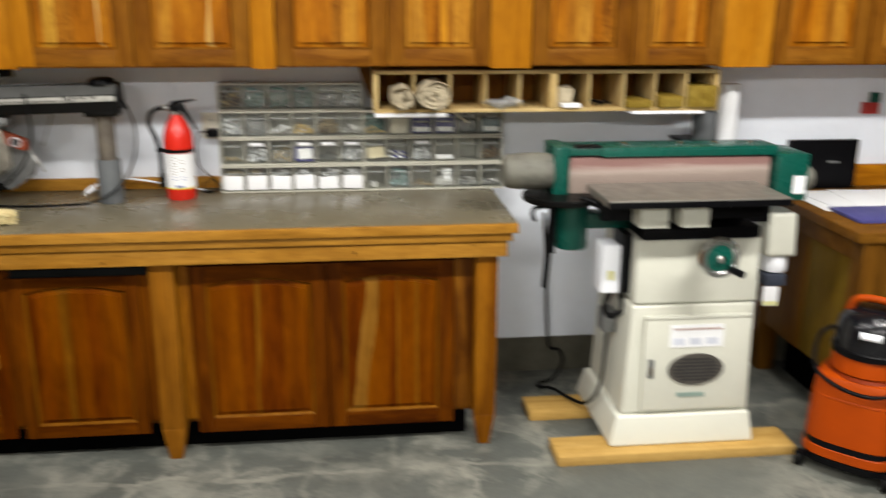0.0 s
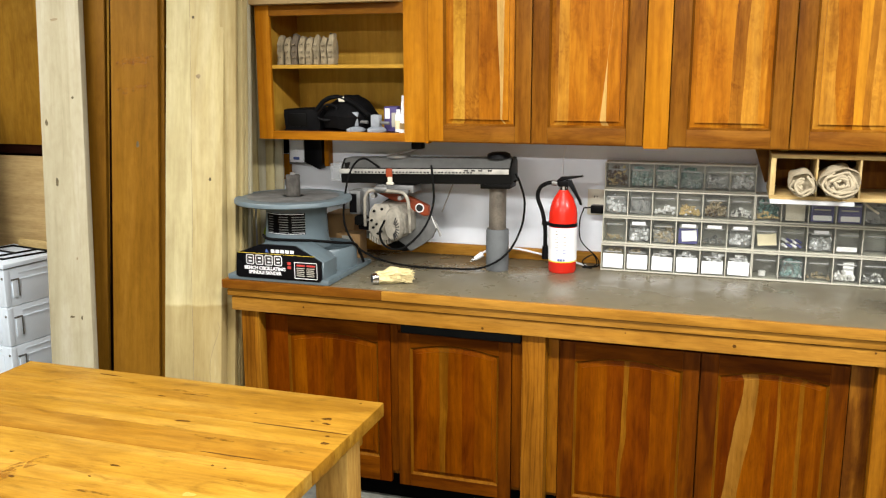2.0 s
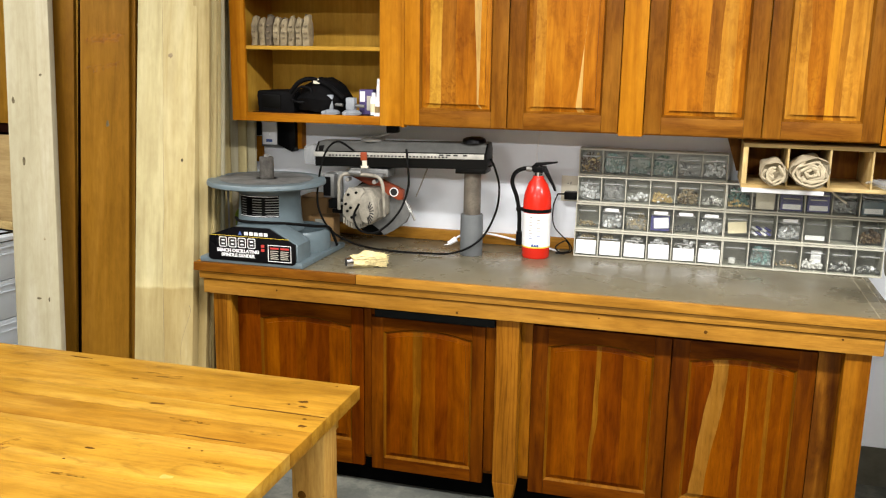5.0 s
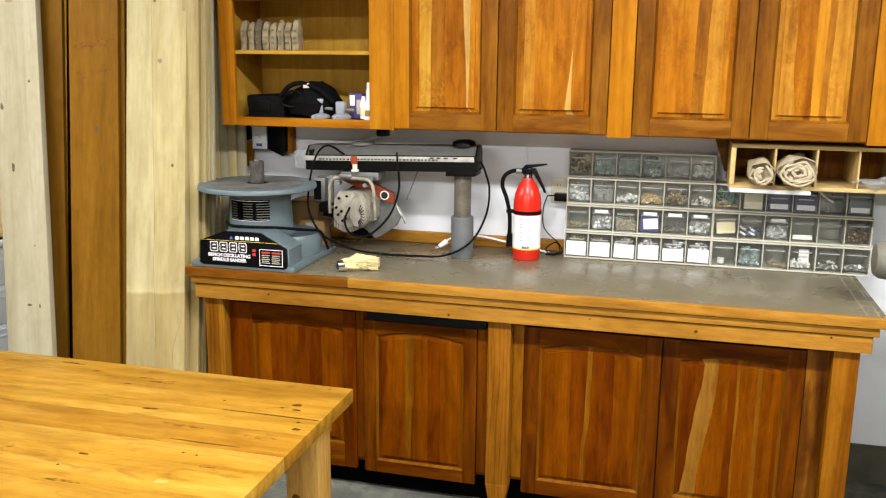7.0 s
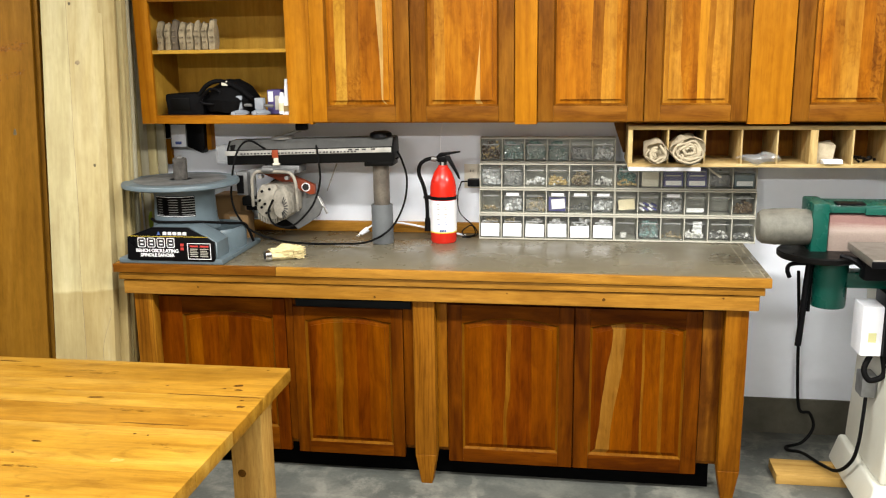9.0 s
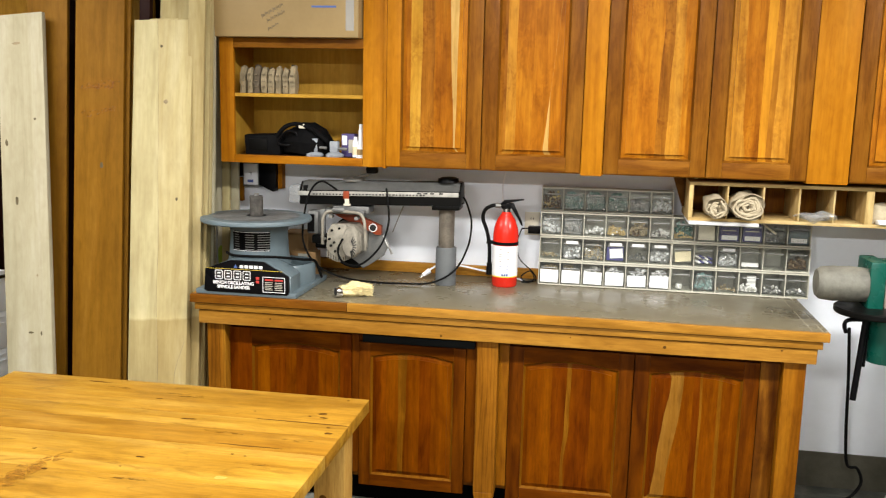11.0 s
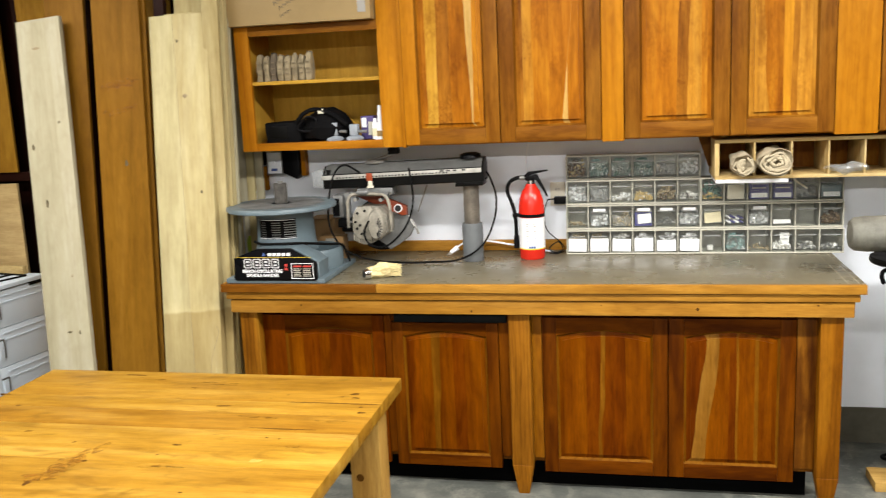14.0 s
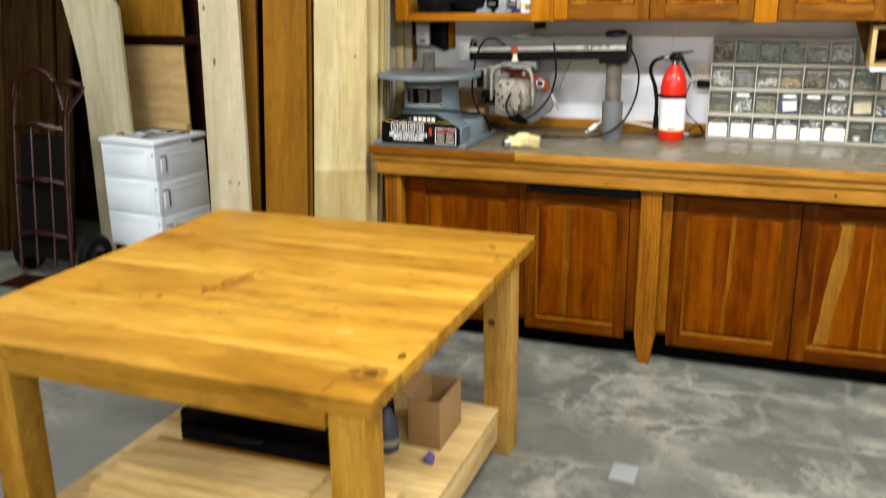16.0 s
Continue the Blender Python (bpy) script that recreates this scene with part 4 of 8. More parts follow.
# ---- the assembly table ----
def assembly_table():
    x0, x1, y0, y1, h = -0.36, 0.958, -2.80, -1.41, 0.75
    t = thing("assembly_table", (0.3, -2.1, 0.0), "low heavy maple table with a worn honey-coloured plank top", "table")
    ys = [-2.80, -2.62, -2.42, -2.14, -1.90, -1.765, -1.665, -1.41]
    stock = [table_wood["x"], table_light, table_wood["x"], table_light, table_dark, table_light, table_wood["x"]]
    for a, b, wood_of in zip(ys, ys[1:], stock):
        bm = box(x0, x1, a + 0.0003, b - 0.0003, h - 0.042, h, 0.0015)
        if a == y0:
            bmesh.ops.bevel(bm, geom=[e for e in bm.edges if all(v.co.y < a + 0.003 and v.co.z > h - 0.01 for v in e.verts)], offset=0.016, segments=4, profile=0.5, affect="EDGES", clamp_overlap=True)
        part("top_plank", bm, wood_of, t)
    part("front_apron", box(x0 + 0.276, x1 - 0.116, y0 + 0.006, y0 + 0.045, h - 0.088, h - 0.0425, 0.004), table_wood["x"], t)
    part("back_apron", box(x0 + 0.05, x1 - 0.05, y1 - 0.075, y1 - 0.05, h - 0.12, h - 0.0425, 0.003), table_wood["x"], t)
    for x in (x0 + 0.18, x1 - 0.115):
        part("leg", box(x, x + 0.095, y0 + 0.012, y0 + 0.107, 0.0, h - 0.0425, 0.008), table_wood["z"], t)
        rear = part("leg", box(x, x + 0.1, y1 - 0.245, y1 - 0.15, 0.0, h - 0.0425, 0.004), leg_wood, t, "pale unfinished rear leg")
        part("knot", lathe([(0.008, -0.0006), (0.013, 0.0), (0.013, 0.003)], (x + 0.03, y1 - 0.245, 0.50), 12, "y"), table_knot, rear)
    part("side_stretcher", box(x1 - 0.09, x1 - 0.06, y0 + 0.1075, y1 - 0.2455, 0.055, 0.16, 0.003), pine["y"], t, "pale pine side stretcher")
    part("side_stretcher", box(x0 + 0.19, x0 + 0.22, y0 + 0.1075, y1 - 0.2455, 0.055, 0.16, 0.003), pine["y"], t, "pale pine side stretcher")
    for i in range(5):
        yy = y0 + 0.115 + i * 0.2085
        part("shelf_plank", box(x0 + 0.19, x1 - 0.058, yy, yy + 0.2075, 0.161, 0.18, 0.002), pine["x"], t, "pale pine lower shelf plank")
    return t


tb = assembly_table()


def flat_mark(name, parent, x, y, z, w, d, mat, seed, turn=0.0, seg=12):
    """A thin ragged patch that lies in a surface: knot, dent or stain."""
    bm = bmesh.new()
    ring = []
    for i in range(seg):
        a = 2 * math.pi * i / seg
        r = 1 + 0.55 * noise.noise(Vector((math.cos(a) * 1.4 + seed * 5.3, math.sin(a) * 1.4, seed)))
        u, v = 0.5 * w * r * math.cos(a), 0.5 * d * r * math.sin(a)
        c, s = math.cos(radians(turn)), math.sin(radians(turn))
        ring.append(bm.verts.new((x + u * c - v * s, y + u * s + v * c, z + 0.0003 + 0.0004 * (seed % 1.0))))
    low = [bm.verts.new(q.co - Vector((0, 0, 0.003))) for q in ring]
    bm.faces.new(ring)
    for i in range(seg):
        bm.faces.new((ring[i], low[i], low[(i + 1) % seg], ring[(i + 1) % seg]))
    return part(name, bm, mat, parent)


for i, (x, y, w, d, turn) in enumerate([
        (0.851, -1.578, 0.055, 0.020, 8), (0.862, -1.612, 0.045, 0.014, 0), (0.815, -1.606, 0.02, 0.012, 0), (0.915, -1.735, 0.036, 0.022, 0), (0.902, -1.69, 0.02, 0.012, 0),
        (0.893, -1.437, 0.012, 0.010, 0), (0.63, -1.602, 0.014, 0.010, 0), (0.0, -1.45, 0.12, 0.012, -2), (0.457, -1.715, 0.075, 0.014, 4), (-0.236, -1.767, 0.035, 0.014, 6),
        (-0.30, -1.80, 0.045, 0.012, 12), (-0.36, -1.672, 0.07, 0.010, 0), (-0.052, -1.967, 0.04, 0.010, 12), (0.461, -2.02, 0.05, 0.012, 0), (0.143, -2.03, 0.025, 0.009, 20),
        (0.70, -1.945, 0.014, 0.010, 0), (0.74, -1.95, 0.012, 0.008, 0), (0.255, -2.15, 0.03, 0.014, 0), (0.28, -1.563, 0.05, 0.008, 0), (0.44, -2.09, 0.015, 0.008, 0),
        (0.081, -2.372, 0.034, 0.022, 0), (0.027, -2.392, 0.022, 0.014, 10), (0.33, -2.43, 0.03, 0.010, 20), (-0.12, -2.5, 0.025, 0.012, 30), (0.62, -2.30, 0.02, 0.01, 0), (0.925, -2.545, 0.035, 0.05, 0)]):
    flat_mark("knot", tb, x, y, 0.75, w * 0.62, d * 0.7, table_knot, i * 1.7, turn)
flat_mark("split", tb, 0.81, -1.664, 0.75, 0.29, 0.008, table_knot, 3.3, 0)
flat_mark("split", tb, 0.40, -1.667, 0.75, 0.22, 0.006, table_dark, 5.1, 0)
flat_mark("split", tb, 0.72, -1.88, 0.75, 0.20, 0.007, table_knot, 6.1, 0)
for i in range(9):
    u = i / 8
    flat_mark("stain", tb, 0.246 - 0.055 * u + 0.016 * math.sin(i * 2.1), -2.05 - 0.20 * u, 0.75, 0.018 + 0.045 * u, 0.06 + 0.02 * u, stain_red, 2.15 + 1.13 * i, -24 + 6 * i, 22)
flat_mark("stain", tb, 0.215, -2.27, 0.75, 0.10, 0.010, scrape_brown, 7.3, 14, 18)
flat_mark("stain", tb, 0.182, -2.295, 0.75, 0.016, 0.03, table_knot, 8.9, 0, 12)
for i, (x, y, w, d) in enumerate([(0.32, -1.505, 0.09, 0.012), (0.37, -1.525, 0.10, 0.010), (0.41, -1.51, 0.05, 0.008), (0.62, -1.80, 0.12, 0.012), (0.58, -1.79, 0.06, 0.008), (0.84, -1.81, 0.10, 0.012), (0.80, -2.00, 0.05, 0.012), (0.82, -2.02, 0.04, 0.008), (0.10, -1.49, 0.09, 0.012), (0.872, -2.665, 0.07, 0.03), (0.50, -2.16, 0.10, 0.010), (0.45, -2.17, 0.05, 0.008)]):
    flat_mark("scrape", tb, x, y, 0.75, w, d, scrape_brown, 4.7 + 1.31 * i, 0, 20)
flat_mark("worn_spot", tb, 0.715, -2.445, 0.75, 0.05, 0.035, worn_pale, 9.3, 0, 16)
flat_mark("worn_spot", tb, 0.73, -2.10, 0.75, 0.035, 0.02, worn_pale, 8.3, 0, 14)
flat_mark("knot", tb, 0.895, -2.66, 0.75, 0.034, 0.04, table_knot, 6.65, 20, 14)
flat_mark("stain", tb, 0.885, -2.655, 0.75, 0.10, 0.075, scrape_brown, 5.45, 15, 22)
flat_mark("split", tb, 0.834, -2.755, 0.75, 0.006, 0.05, table_knot, 4.4, -10, 10)


def under_table():
    z = 0.1803
    t = thing("lumber_offcuts", (0.3, -2.45, z), "stack of pale pine offcut boards under the table", "boards")
    part("board", box(-0.06, 0.80, -2.60, -2.33, z, z + 0.045, 0.003), pine["x"], t)
    part("board", box(-0.03, 0.84, -2.58, -2.36, z + 0.0452, z + 0.085, 0.003), pine["x"], t)
    part("board", box(0.0, 0.62, -2.55, -2.40, z + 0.0852, z + 0.107, 0.003), pine["x"], t)
    part("board", box(-0.07, 0.60, -2.325, -2.255, z, z + 0.03, 0.003), table_dark, t, "darker narrow board")
    t = thing("tool_case", (0.22, -2.2, z), "long black plastic tool case on the lower shelf", "case")
    part("case_body", box(-0.02, 0.58, -2.22, -1.98, z, z + 0.072, 0.012), black_plastic, t)
    part("lid", box(-0.018, 0.578, -2.218, -1.982, z + 0.0735, z + 0.115, 0.012), black_plastic, t)
    part("carry_handle", tube([(0.15, -2.218, z + 0.06), (0.16, -2.243, z + 0.06), (0.29, -2.243, z + 0.06), (0.30, -2.218, z + 0.06)], 0.009, 8), black_rubber, t)
    for x in (0.03, 0.44):
        part("latch", box(x, x + 0.035, -2.224, -2.2175, z + 0.055, z + 0.092, 0.002), dark_grey, t)
    t = thing("cardboard_box", (0.74, -1.9, z), "small open brown cardboard box under the table", "box")
    for a, b, c, d in ((0.70, 0.81, -2.0, -1.994), (0.70, 0.81, -1.80, -1.794), (0.70, 0.706, -1.994, -1.80), (0.804, 0.81, -1.994, -1.80)):
        part("carton_side", box(a, b, c, d, z, z + 0.165, 0.001), cardboard, t)
    part("carton_base", box(0.706, 0.804, -1.994, -1.80, z, z + 0.004), cardboard, t)
    part("flap", prism([(0.698, z + 0.162), (0.62, z + 0.20), (0.622, z + 0.204), (0.702, z + 0.167)], -1.99, -1.81), cardboard, t)
    t = thing("hand_tool", (0.655, -2.05, z), "dark grey power tool standing on the lower shelf", "tool")
    part("motor", lathe([(0.02, 0.0), (0.036, 0.006), (0.038, 0.07), (0.033, 0.10), (0.024, 0.12), (0.012, 0.15)], (0.65, -2.05, z), 20), blue_dark, t)
    part("grip", tube([(0.655, -2.03, z + 0.11), (0.645, -2.02, z + 0.165), (0.615, -2.0, z + 0.175), (0.60, -2.0, z + 0.12)], 0.014, 10), black_plastic, t)
    part("collar", lathe([(0.039, 0.03), (0.0395, 0.045), (0.039, 0.05)], (0.65, -2.05, z), 20), steel, t)
    single("purple_rag", rough_up(box(0.785, 0.82, -2.09, -2.045, z, z + 0.016, 0.006), 0.012, 30), purple_card, (0.80, -2.06, z), "small faded purple rag on the lower shelf", "rag")


under_table()


# ---- things on the workbench ----
CT = 0.9158


def spindle_sander():
    cx, cy = 0.212, -0.49
    t = thing("spindle_sander", (cx, cy, CT), "blue-grey bench spindle sander with a round table", "sander")
    part("flange", box(0.022, 0.465, -0.735, -0.30, CT, 0.938, 0.006), blue_grey, t)
    bm = prism([(0.055, 0.938), (0.062, 1.02), (0.16, 1.06), (0.335, 1.06), (0.40, 1.03), (0.44, 1.005), (0.44, 0.938)], -0.722, -0.60, bevel=0.006)
    part("base_housing", bm, blue_grey, t)
    part("rear_bowl", lathe([(0.147, 0.938), (0.147, 1.01), (0.141, 1.022), (0.130, 1.02), (0.125, 0.985), (0.05, 0.98)], (0.305, -0.455, 0), 40), blue_grey, t)
    part("column", lathe([(0.14, 1.02), (0.130, 1.06), (0.124, 1.16), (0.13, 1.19)], (cx, cy, 0), 40), blue_grey, t)
    part("round_table", lathe([(0.12, 1.19), (0.20, 1.198), (0.236, 1.203), (0.241, 1.207), (0.241, 1.218), (0.237, 1.224), (0.05, 1.225), (0.048, 1.218)], (cx - 0.012, cy, 0), 64), blue_grey, t)
    part("table_insert", lathe([(0.19, 1.2252), (0.19, 1.2260), (0.045, 1.2262), (0.045, 1.2252)], (cx - 0.012, cy, 0), 48), dull_steel, t, "worn grey table surface")
    sp = part("spindle", lathe([(0.029, 1.2262), (0.029, 1.310), (0.027, 1.314), (0.012, 1.314)], (cx - 0.012, cy, 0), 28), spindle_grit, t, "worn grey abrasive sanding sleeve")
    part("nut", lathe([(0.011, 1.314), (0.011, 1.323), (0.004, 1.324)], (cx - 0.012, cy, 0), 6), steel, sp)
    # black front plate with its peaked outline
    face = prism([(0.062, 0.936), (0.068, 1.027), (0.175, 1.066), (0.325, 1.066), (0.434, 1.008), (0.434, 0.934), (0.425, 0.929), (0.075, 0.929)], -0.738, -0.7225, bevel=0.002)
    plate = part("name_plate", face, black_plastic, t, "black name plate with white lettering")
    yf = -0.7388
    # maker's mark and model name as plain blocks
    for i in range(5):
        part("logo_block", box(0.222 + i * 0.021, 0.238 + i * 0.021, yf - 0.0006, yf, 1.036, 1.049), white_paper, plate)
    part("logo_block", prism([(0.196, 1.036), (0.204, 1.051), (0.212, 1.036)], yf - 0.0006, yf), blue_ink, plate)
    for i in range(4):
        x = 0.112 + i * 0.041
        ring = [(x, 0.988), (x, 1.020), (x + 0.004, 1.024), (x + 0.030, 1.024), (x + 0.034, 1.020), (x + 0.034, 0.988), (x + 0.030, 0.984), (x + 0.004, 0.984)]
        part("logo_block", prism(ring, yf - 0.0006, yf), white_paper, plate)
        part("logo_gap", prism([(x + 0.003, 0.990), (x + 0.003, 1.018), (x + 0.006, 1.021), (x + 0.028, 1.021), (x + 0.031, 1.018), (x + 0.031, 0.990), (x + 0.028, 0.987), (x + 0.006, 0.987)], yf - 0.0011, yf - 0.0005), black_ink, plate)
        for za, zc in ((0.993, 1.001), (1.007, 1.015)):
            part("logo_block", box(x + 0.011, x + 0.025, yf - 0.0016, yf - 0.001, za + 0.0015, zc - 0.0015), white_paper, plate)
    part("rule_line", box(0.075, 0.41, yf - 0.0006, yf, 1.029, 1.0305), yellow_ink, plate)
    lettering("plate_text", "BENCH OSCILLATING", 0.0185, (0.193, yf - 0.0004, 0.965), white_paper, plate, 0.0006)
    lettering("plate_text", "SPINDLE SANDER", 0.0185, (0.193, yf - 0.0004, 0.947), white_paper, plate, 0.0006)
    for zz in (0.975, 0.991):
        part("switch_mark", box(0.293, 0.307, yf - 0.001, yf, zz, zz + 0.011), red_ink, plate)
    for a, b, c, d in ((0.322, 0.420, 1.002, 1.0045), (0.322, 0.420, 0.9385, 0.941), (0.322, 0.3245, 0.941, 1.002), (0.4175, 0.420, 0.941, 1.002)):
        part("label_border", box(a, b, yf - 0.0006, yf, c, d), white_paper, plate)
    for k in range(2):
        part("label_block", box(0.332 + k * 0.043, 0.368 + k * 0.043, yf - 0.0006, yf, 0.988, 0.995), red_ink, plate)
        for j in range(5):
            part("label_bar", box(0.332 + k * 0.043, 0.366 + k * 0.043 - 0.004 * (j % 2), yf - 0.0006, yf, 0.949 + j * 0.0075, 0.952 + j * 0.0075), rack_grey, plate)
    # curved label on the column
    bm = bmesh.new()
    a0, a1 = radians(232), radians(312)
    ring = [[bm.verts.new((cx + 0.1285 * math.cos(a0 + (a1 - a0) * i / 12), cy + 0.1285 * math.sin(a0 + (a1 - a0) * i / 12), z)) for i in range(13)] for z in (1.085, 1.172)]
    for i in range(12):
        bm.faces.new((ring[0][i], ring[0][i + 1], ring[1][i + 1], ring[1][i]))
    bmesh.ops.solidify(bm, geom=list(bm.faces), thickness=0.0015)
    lab = part("warning_label", bm, black_plastic, t, "glossy black label with pale print")
    for z in (1.0875, 1.1675):
        bm = bmesh.new()
        rr = [[bm.verts.new((cx + 0.1315 * math.cos(a0 + (a1 - a0) * (0.02 + 0.96 * i / 12)), cy + 0.1315 * math.sin(a0 + (a1 - a0) * (0.02 + 0.96 * i / 12)), z + dz)) for i in range(13)] for dz in (0, 0.002)]
        for i in range(12):
            bm.faces.new((rr[0][i], rr[0][i + 1], rr[1][i + 1], rr[1][i]))
        part("label_border", bm, white_paper, lab)
    for j in range(7):
        for k in range(3):
            a = a0 + (a1 - a0) * (0.10 + 0.3 * k)
            b = a + (a1 - a0) * (0.14 + 0.08 * ((j * 3 + k) % 3))
            bm = bmesh.new()
            rr = [[bm.verts.new((cx + 0.1315 * math.cos(a + (b - a) * i / 4), cy + 0.1315 * math.sin(a + (b - a) * i / 4), 1.0935 + j * 0.0103 + z)) for i in range(5)] for z in (0, 0.003)]
            for i in range(4):
                bm.faces.new((rr[0][i], rr[0][i + 1], rr[1][i + 1], rr[1][i]))
            part("label_bar", bm, dull_steel, lab)
    part("cord", tube([(0.08, -0.54, 1.062), (0.15, -0.63, 1.068), (0.24, -0.645, 1.070), (0.33, -0.60, 1.064), (0.42, -0.52, 1.045), (0.452, -0.45, 1.03), (0.462, -0.42, 0.99), (0.47, -0.40, 0.945)], 0.006), black_rubber, t, "black power cord wrapped round the base")
    part("support_post", rod((-0.02, -0.42, CT + 0.02), (-0.02, -0.42, 1.2), 0.004), steel, t)


spindle_sander()


def radial_arm_saw():
    ax, ay = 1.012, -0.25
    t = thing("radial_arm_saw", (ax, ay, CT), "old grey radial arm saw with its arm along the wall", "saw")
    part("column_sleeve", lathe([(0.047, CT), (0.047, 1.083), (0.044, 1.088), (0.036, 1.088)], (ax, ay, 0), 32), pvc_grey, t, "grey painted column sleeve")
    part("column", lathe([(0.0355, 1.088), (0.0355, 1.272)], (ax, ay, 0), 32), column_steel, t, "worn brownish steel column")
    bm = box(0.95, 1.075, ay - 0.055, ay + 0.055, 1.243, 1.262, 0.004)
    part("column_clamp", bm, dark_grey, t)
    arm = part("arm", prism([(ay - 0.058, 1.262), (ay - 0.058, 1.326), (ay - 0.020, 1.364), (ay + 0.045, 1.364), (ay + 0.058, 1.346), (ay + 0.058, 1.262), (ay + 0.03, 1.262), (ay + 0.03, 1.275), (ay - 0.03, 1.275), (ay - 0.03, 1.262)], 0.335, 1.082, plane="yz", bevel=0.003), dark_grey, t, "dark grey cast arm")
    # paler plate over the dark arm paints the light on its top
    part("arm_top", prism([(ay - 0.0578, 1.3275), (ay - 0.0195, 1.3658), (ay + 0.0445, 1.3658), (ay + 0.057, 1.3462), (ay, 1.34)], 0.345, 1.075, plane="yz", bevel=0.002), arm_grey, arm, "arm top in paler grey for the light it catches")
    part("scale_strip", box(0.33, 1.072, ay - 0.0615, ay - 0.0582, 1.303, 1.323, 0.001), strip_silver, arm, "silver ruler strip along the arm")
    for i in range(34):
        x = 0.40 + i * 0.0155
        part("scale_mark", box(x, x + (0.008 if i % 4 else 0.011), ay - 0.0622, ay - 0.0614, 1.3065, 1.3125), black_ink, arm)
    for x in (0.885, 0.915, 0.945, 0.985):
        part("scale_mark", box(x, x + 0.018, ay - 0.0622, ay - 0.0614, 1.3145, 1.321), black_ink, arm)
    part("arm_cap", lathe([(0.05, 1.364), (0.046, 1.381), (0.03, 1.388), (0.01, 1.389)], (ax + 0.005, ay, 0), 24), black_plastic, t, "round black arm cap")
    part("arm_tip", box(0.282, 0.335, ay - 0.052, ay + 0.052, 1.268, 1.345, 0.006), film_bag, t, "clear plastic arm end cover")
    part("tip_ring", box(0.355, 0.372, ay - 0.0605, ay + 0.0605, 1.262, 1.349, 0.003), dark_grey, t)
    part("crank_plate", lathe([(0.05, 1.365), (0.052, 1.374), (0.03, 1.38)], (0.575, ay + 0.01, 0), 24), steel, t)
    part("crank_knob", tube([(0.575, ay, 1.378), (0.62, ay + 0.02, 1.39), (0.655, ay + 0.03, 1.402)], 0.007), steel, t)
    part("knob", box(0.632, 0.682, ay + 0.01, ay + 0.055, 1.398, 1.43, 0.008), black_plastic, t, "square black knob")
    # carriage, yoke and motor
    my = ay - 0.03
    part("carriage", box(0.49, 0.66, ay - 0.05, ay + 0.05, 1.228, 1.262, 0.006), dull_steel, t)
    part("index_pointer", box(0.552, 0.572, ay - 0.070, ay - 0.062, 1.258, 1.29, 0.002), ivory, t)
    part("pointer_foot", box(0.546, 0.578, ay - 0.071, ay - 0.062, 1.258, 1.268, 0.002), ivory, t)
    part("index_tag", box(0.545, 0.573, ay - 0.069, ay - 0.063, 1.290, 1.325, 0.002), orange_red, t, "orange-red pointer tag")
    part("lock_lever", lathe([(0.006, -0.03), (0.012, -0.02), (0.013, 0.0), (0.012, 0.02), (0.006, 0.028)], (0.53, my - 0.06, 1.247), 16, "x"), dull_steel, t)
    part("yoke", tube([(0.452, my - 0.05, 1.085), (0.453, my - 0.055, 1.16), (0.456, my - 0.057, 1.205), (0.472, my - 0.058, 1.232), (0.50, my - 0.058, 1.240), (0.60, my - 0.058, 1.238), (0.634, my - 0.056, 1.228), (0.648, my - 0.054, 1.20), (0.652, my - 0.05, 1.15), (0.652, my - 0.045, 1.065)], 0.0072, 10, 5), motor_white, t, "cream cast yoke")
    part("yoke_plate", prism([(0.462, 1.246), (0.47, 1.228), (0.64, 1.226), (0.648, 1.244)], my - 0.045, my + 0.02, bevel=0.002), dull_steel, t)
    for x, z in ((0.49, 1.214), (0.61, 1.21)):
        part("yoke_bolt", rod((x, my - 0.02, z), (x, my - 0.052, z), 0.009, seg=10), steel, t)
    part("brush_holder", rod((0.415, my - 0.02, 1.075), (0.465, my - 0.03, 1.075), 0.013), black_plastic, t)
    part("brush_holder", rod((0.425, my - 0.04, 1.105), (0.47, my - 0.045, 1.112), 0.008), steel, t)
    part("bevel_scale", prism([(0.405, 1.235), (0.45, 1.243), (0.452, 1.12), (0.43, 1.10), (0.41, 1.14)], my - 0.01, my + 0.004, bevel=0.001), dull_steel, t, "grey bevel scale plate")
    part("grip_pad", box(0.375, 0.43, my - 0.045, my + 0.03, 1.13, 1.235, 0.012), dull_steel, t)
    part("switch_plate", box(0.38, 0.412, my - 0.0475, my - 0.0455, 1.14, 1.22), black_plastic, t, "black switch plate")
    part("motor", prism([(0.485, 1.06), (0.505, 1.036), (0.60, 1.032), (0.632, 1.06), (0.635, 1.14), (0.60, 1.178), (0.51, 1.18), (0.483, 1.14)], my - 0.06, my + 0.09, bevel=0.008), motor_white, t, "cream motor casting")
    part("face_plate", prism([(0.477, 1.075), (0.495, 1.048), (0.525, 1.034), (0.565, 1.034), (0.578, 1.06), (0.582, 1.16), (0.565, 1.186), (0.505, 1.184), (0.482, 1.15)], my - 0.076, my - 0.06, bevel=0.003), motor_white, t, "cream motor end plate")
    bm = lathe([(0.03, -0.03), (0.062, -0.027), (0.072, -0.012), (0.074, 0.0)], (0.595, my - 0.074, 1.105), 30, "y")
    bmesh.ops.scale(bm, vec=(0.56, 1, 1), space=Matrix.Translation((-0.595, 0, 0)), verts=bm.verts)
    part("end_bell", bm, motor_white, t)
    for i in range(9):
        a = radians(-75 + i * 17)
        c, s = 0.56 * math.cos(a), math.sin(a)
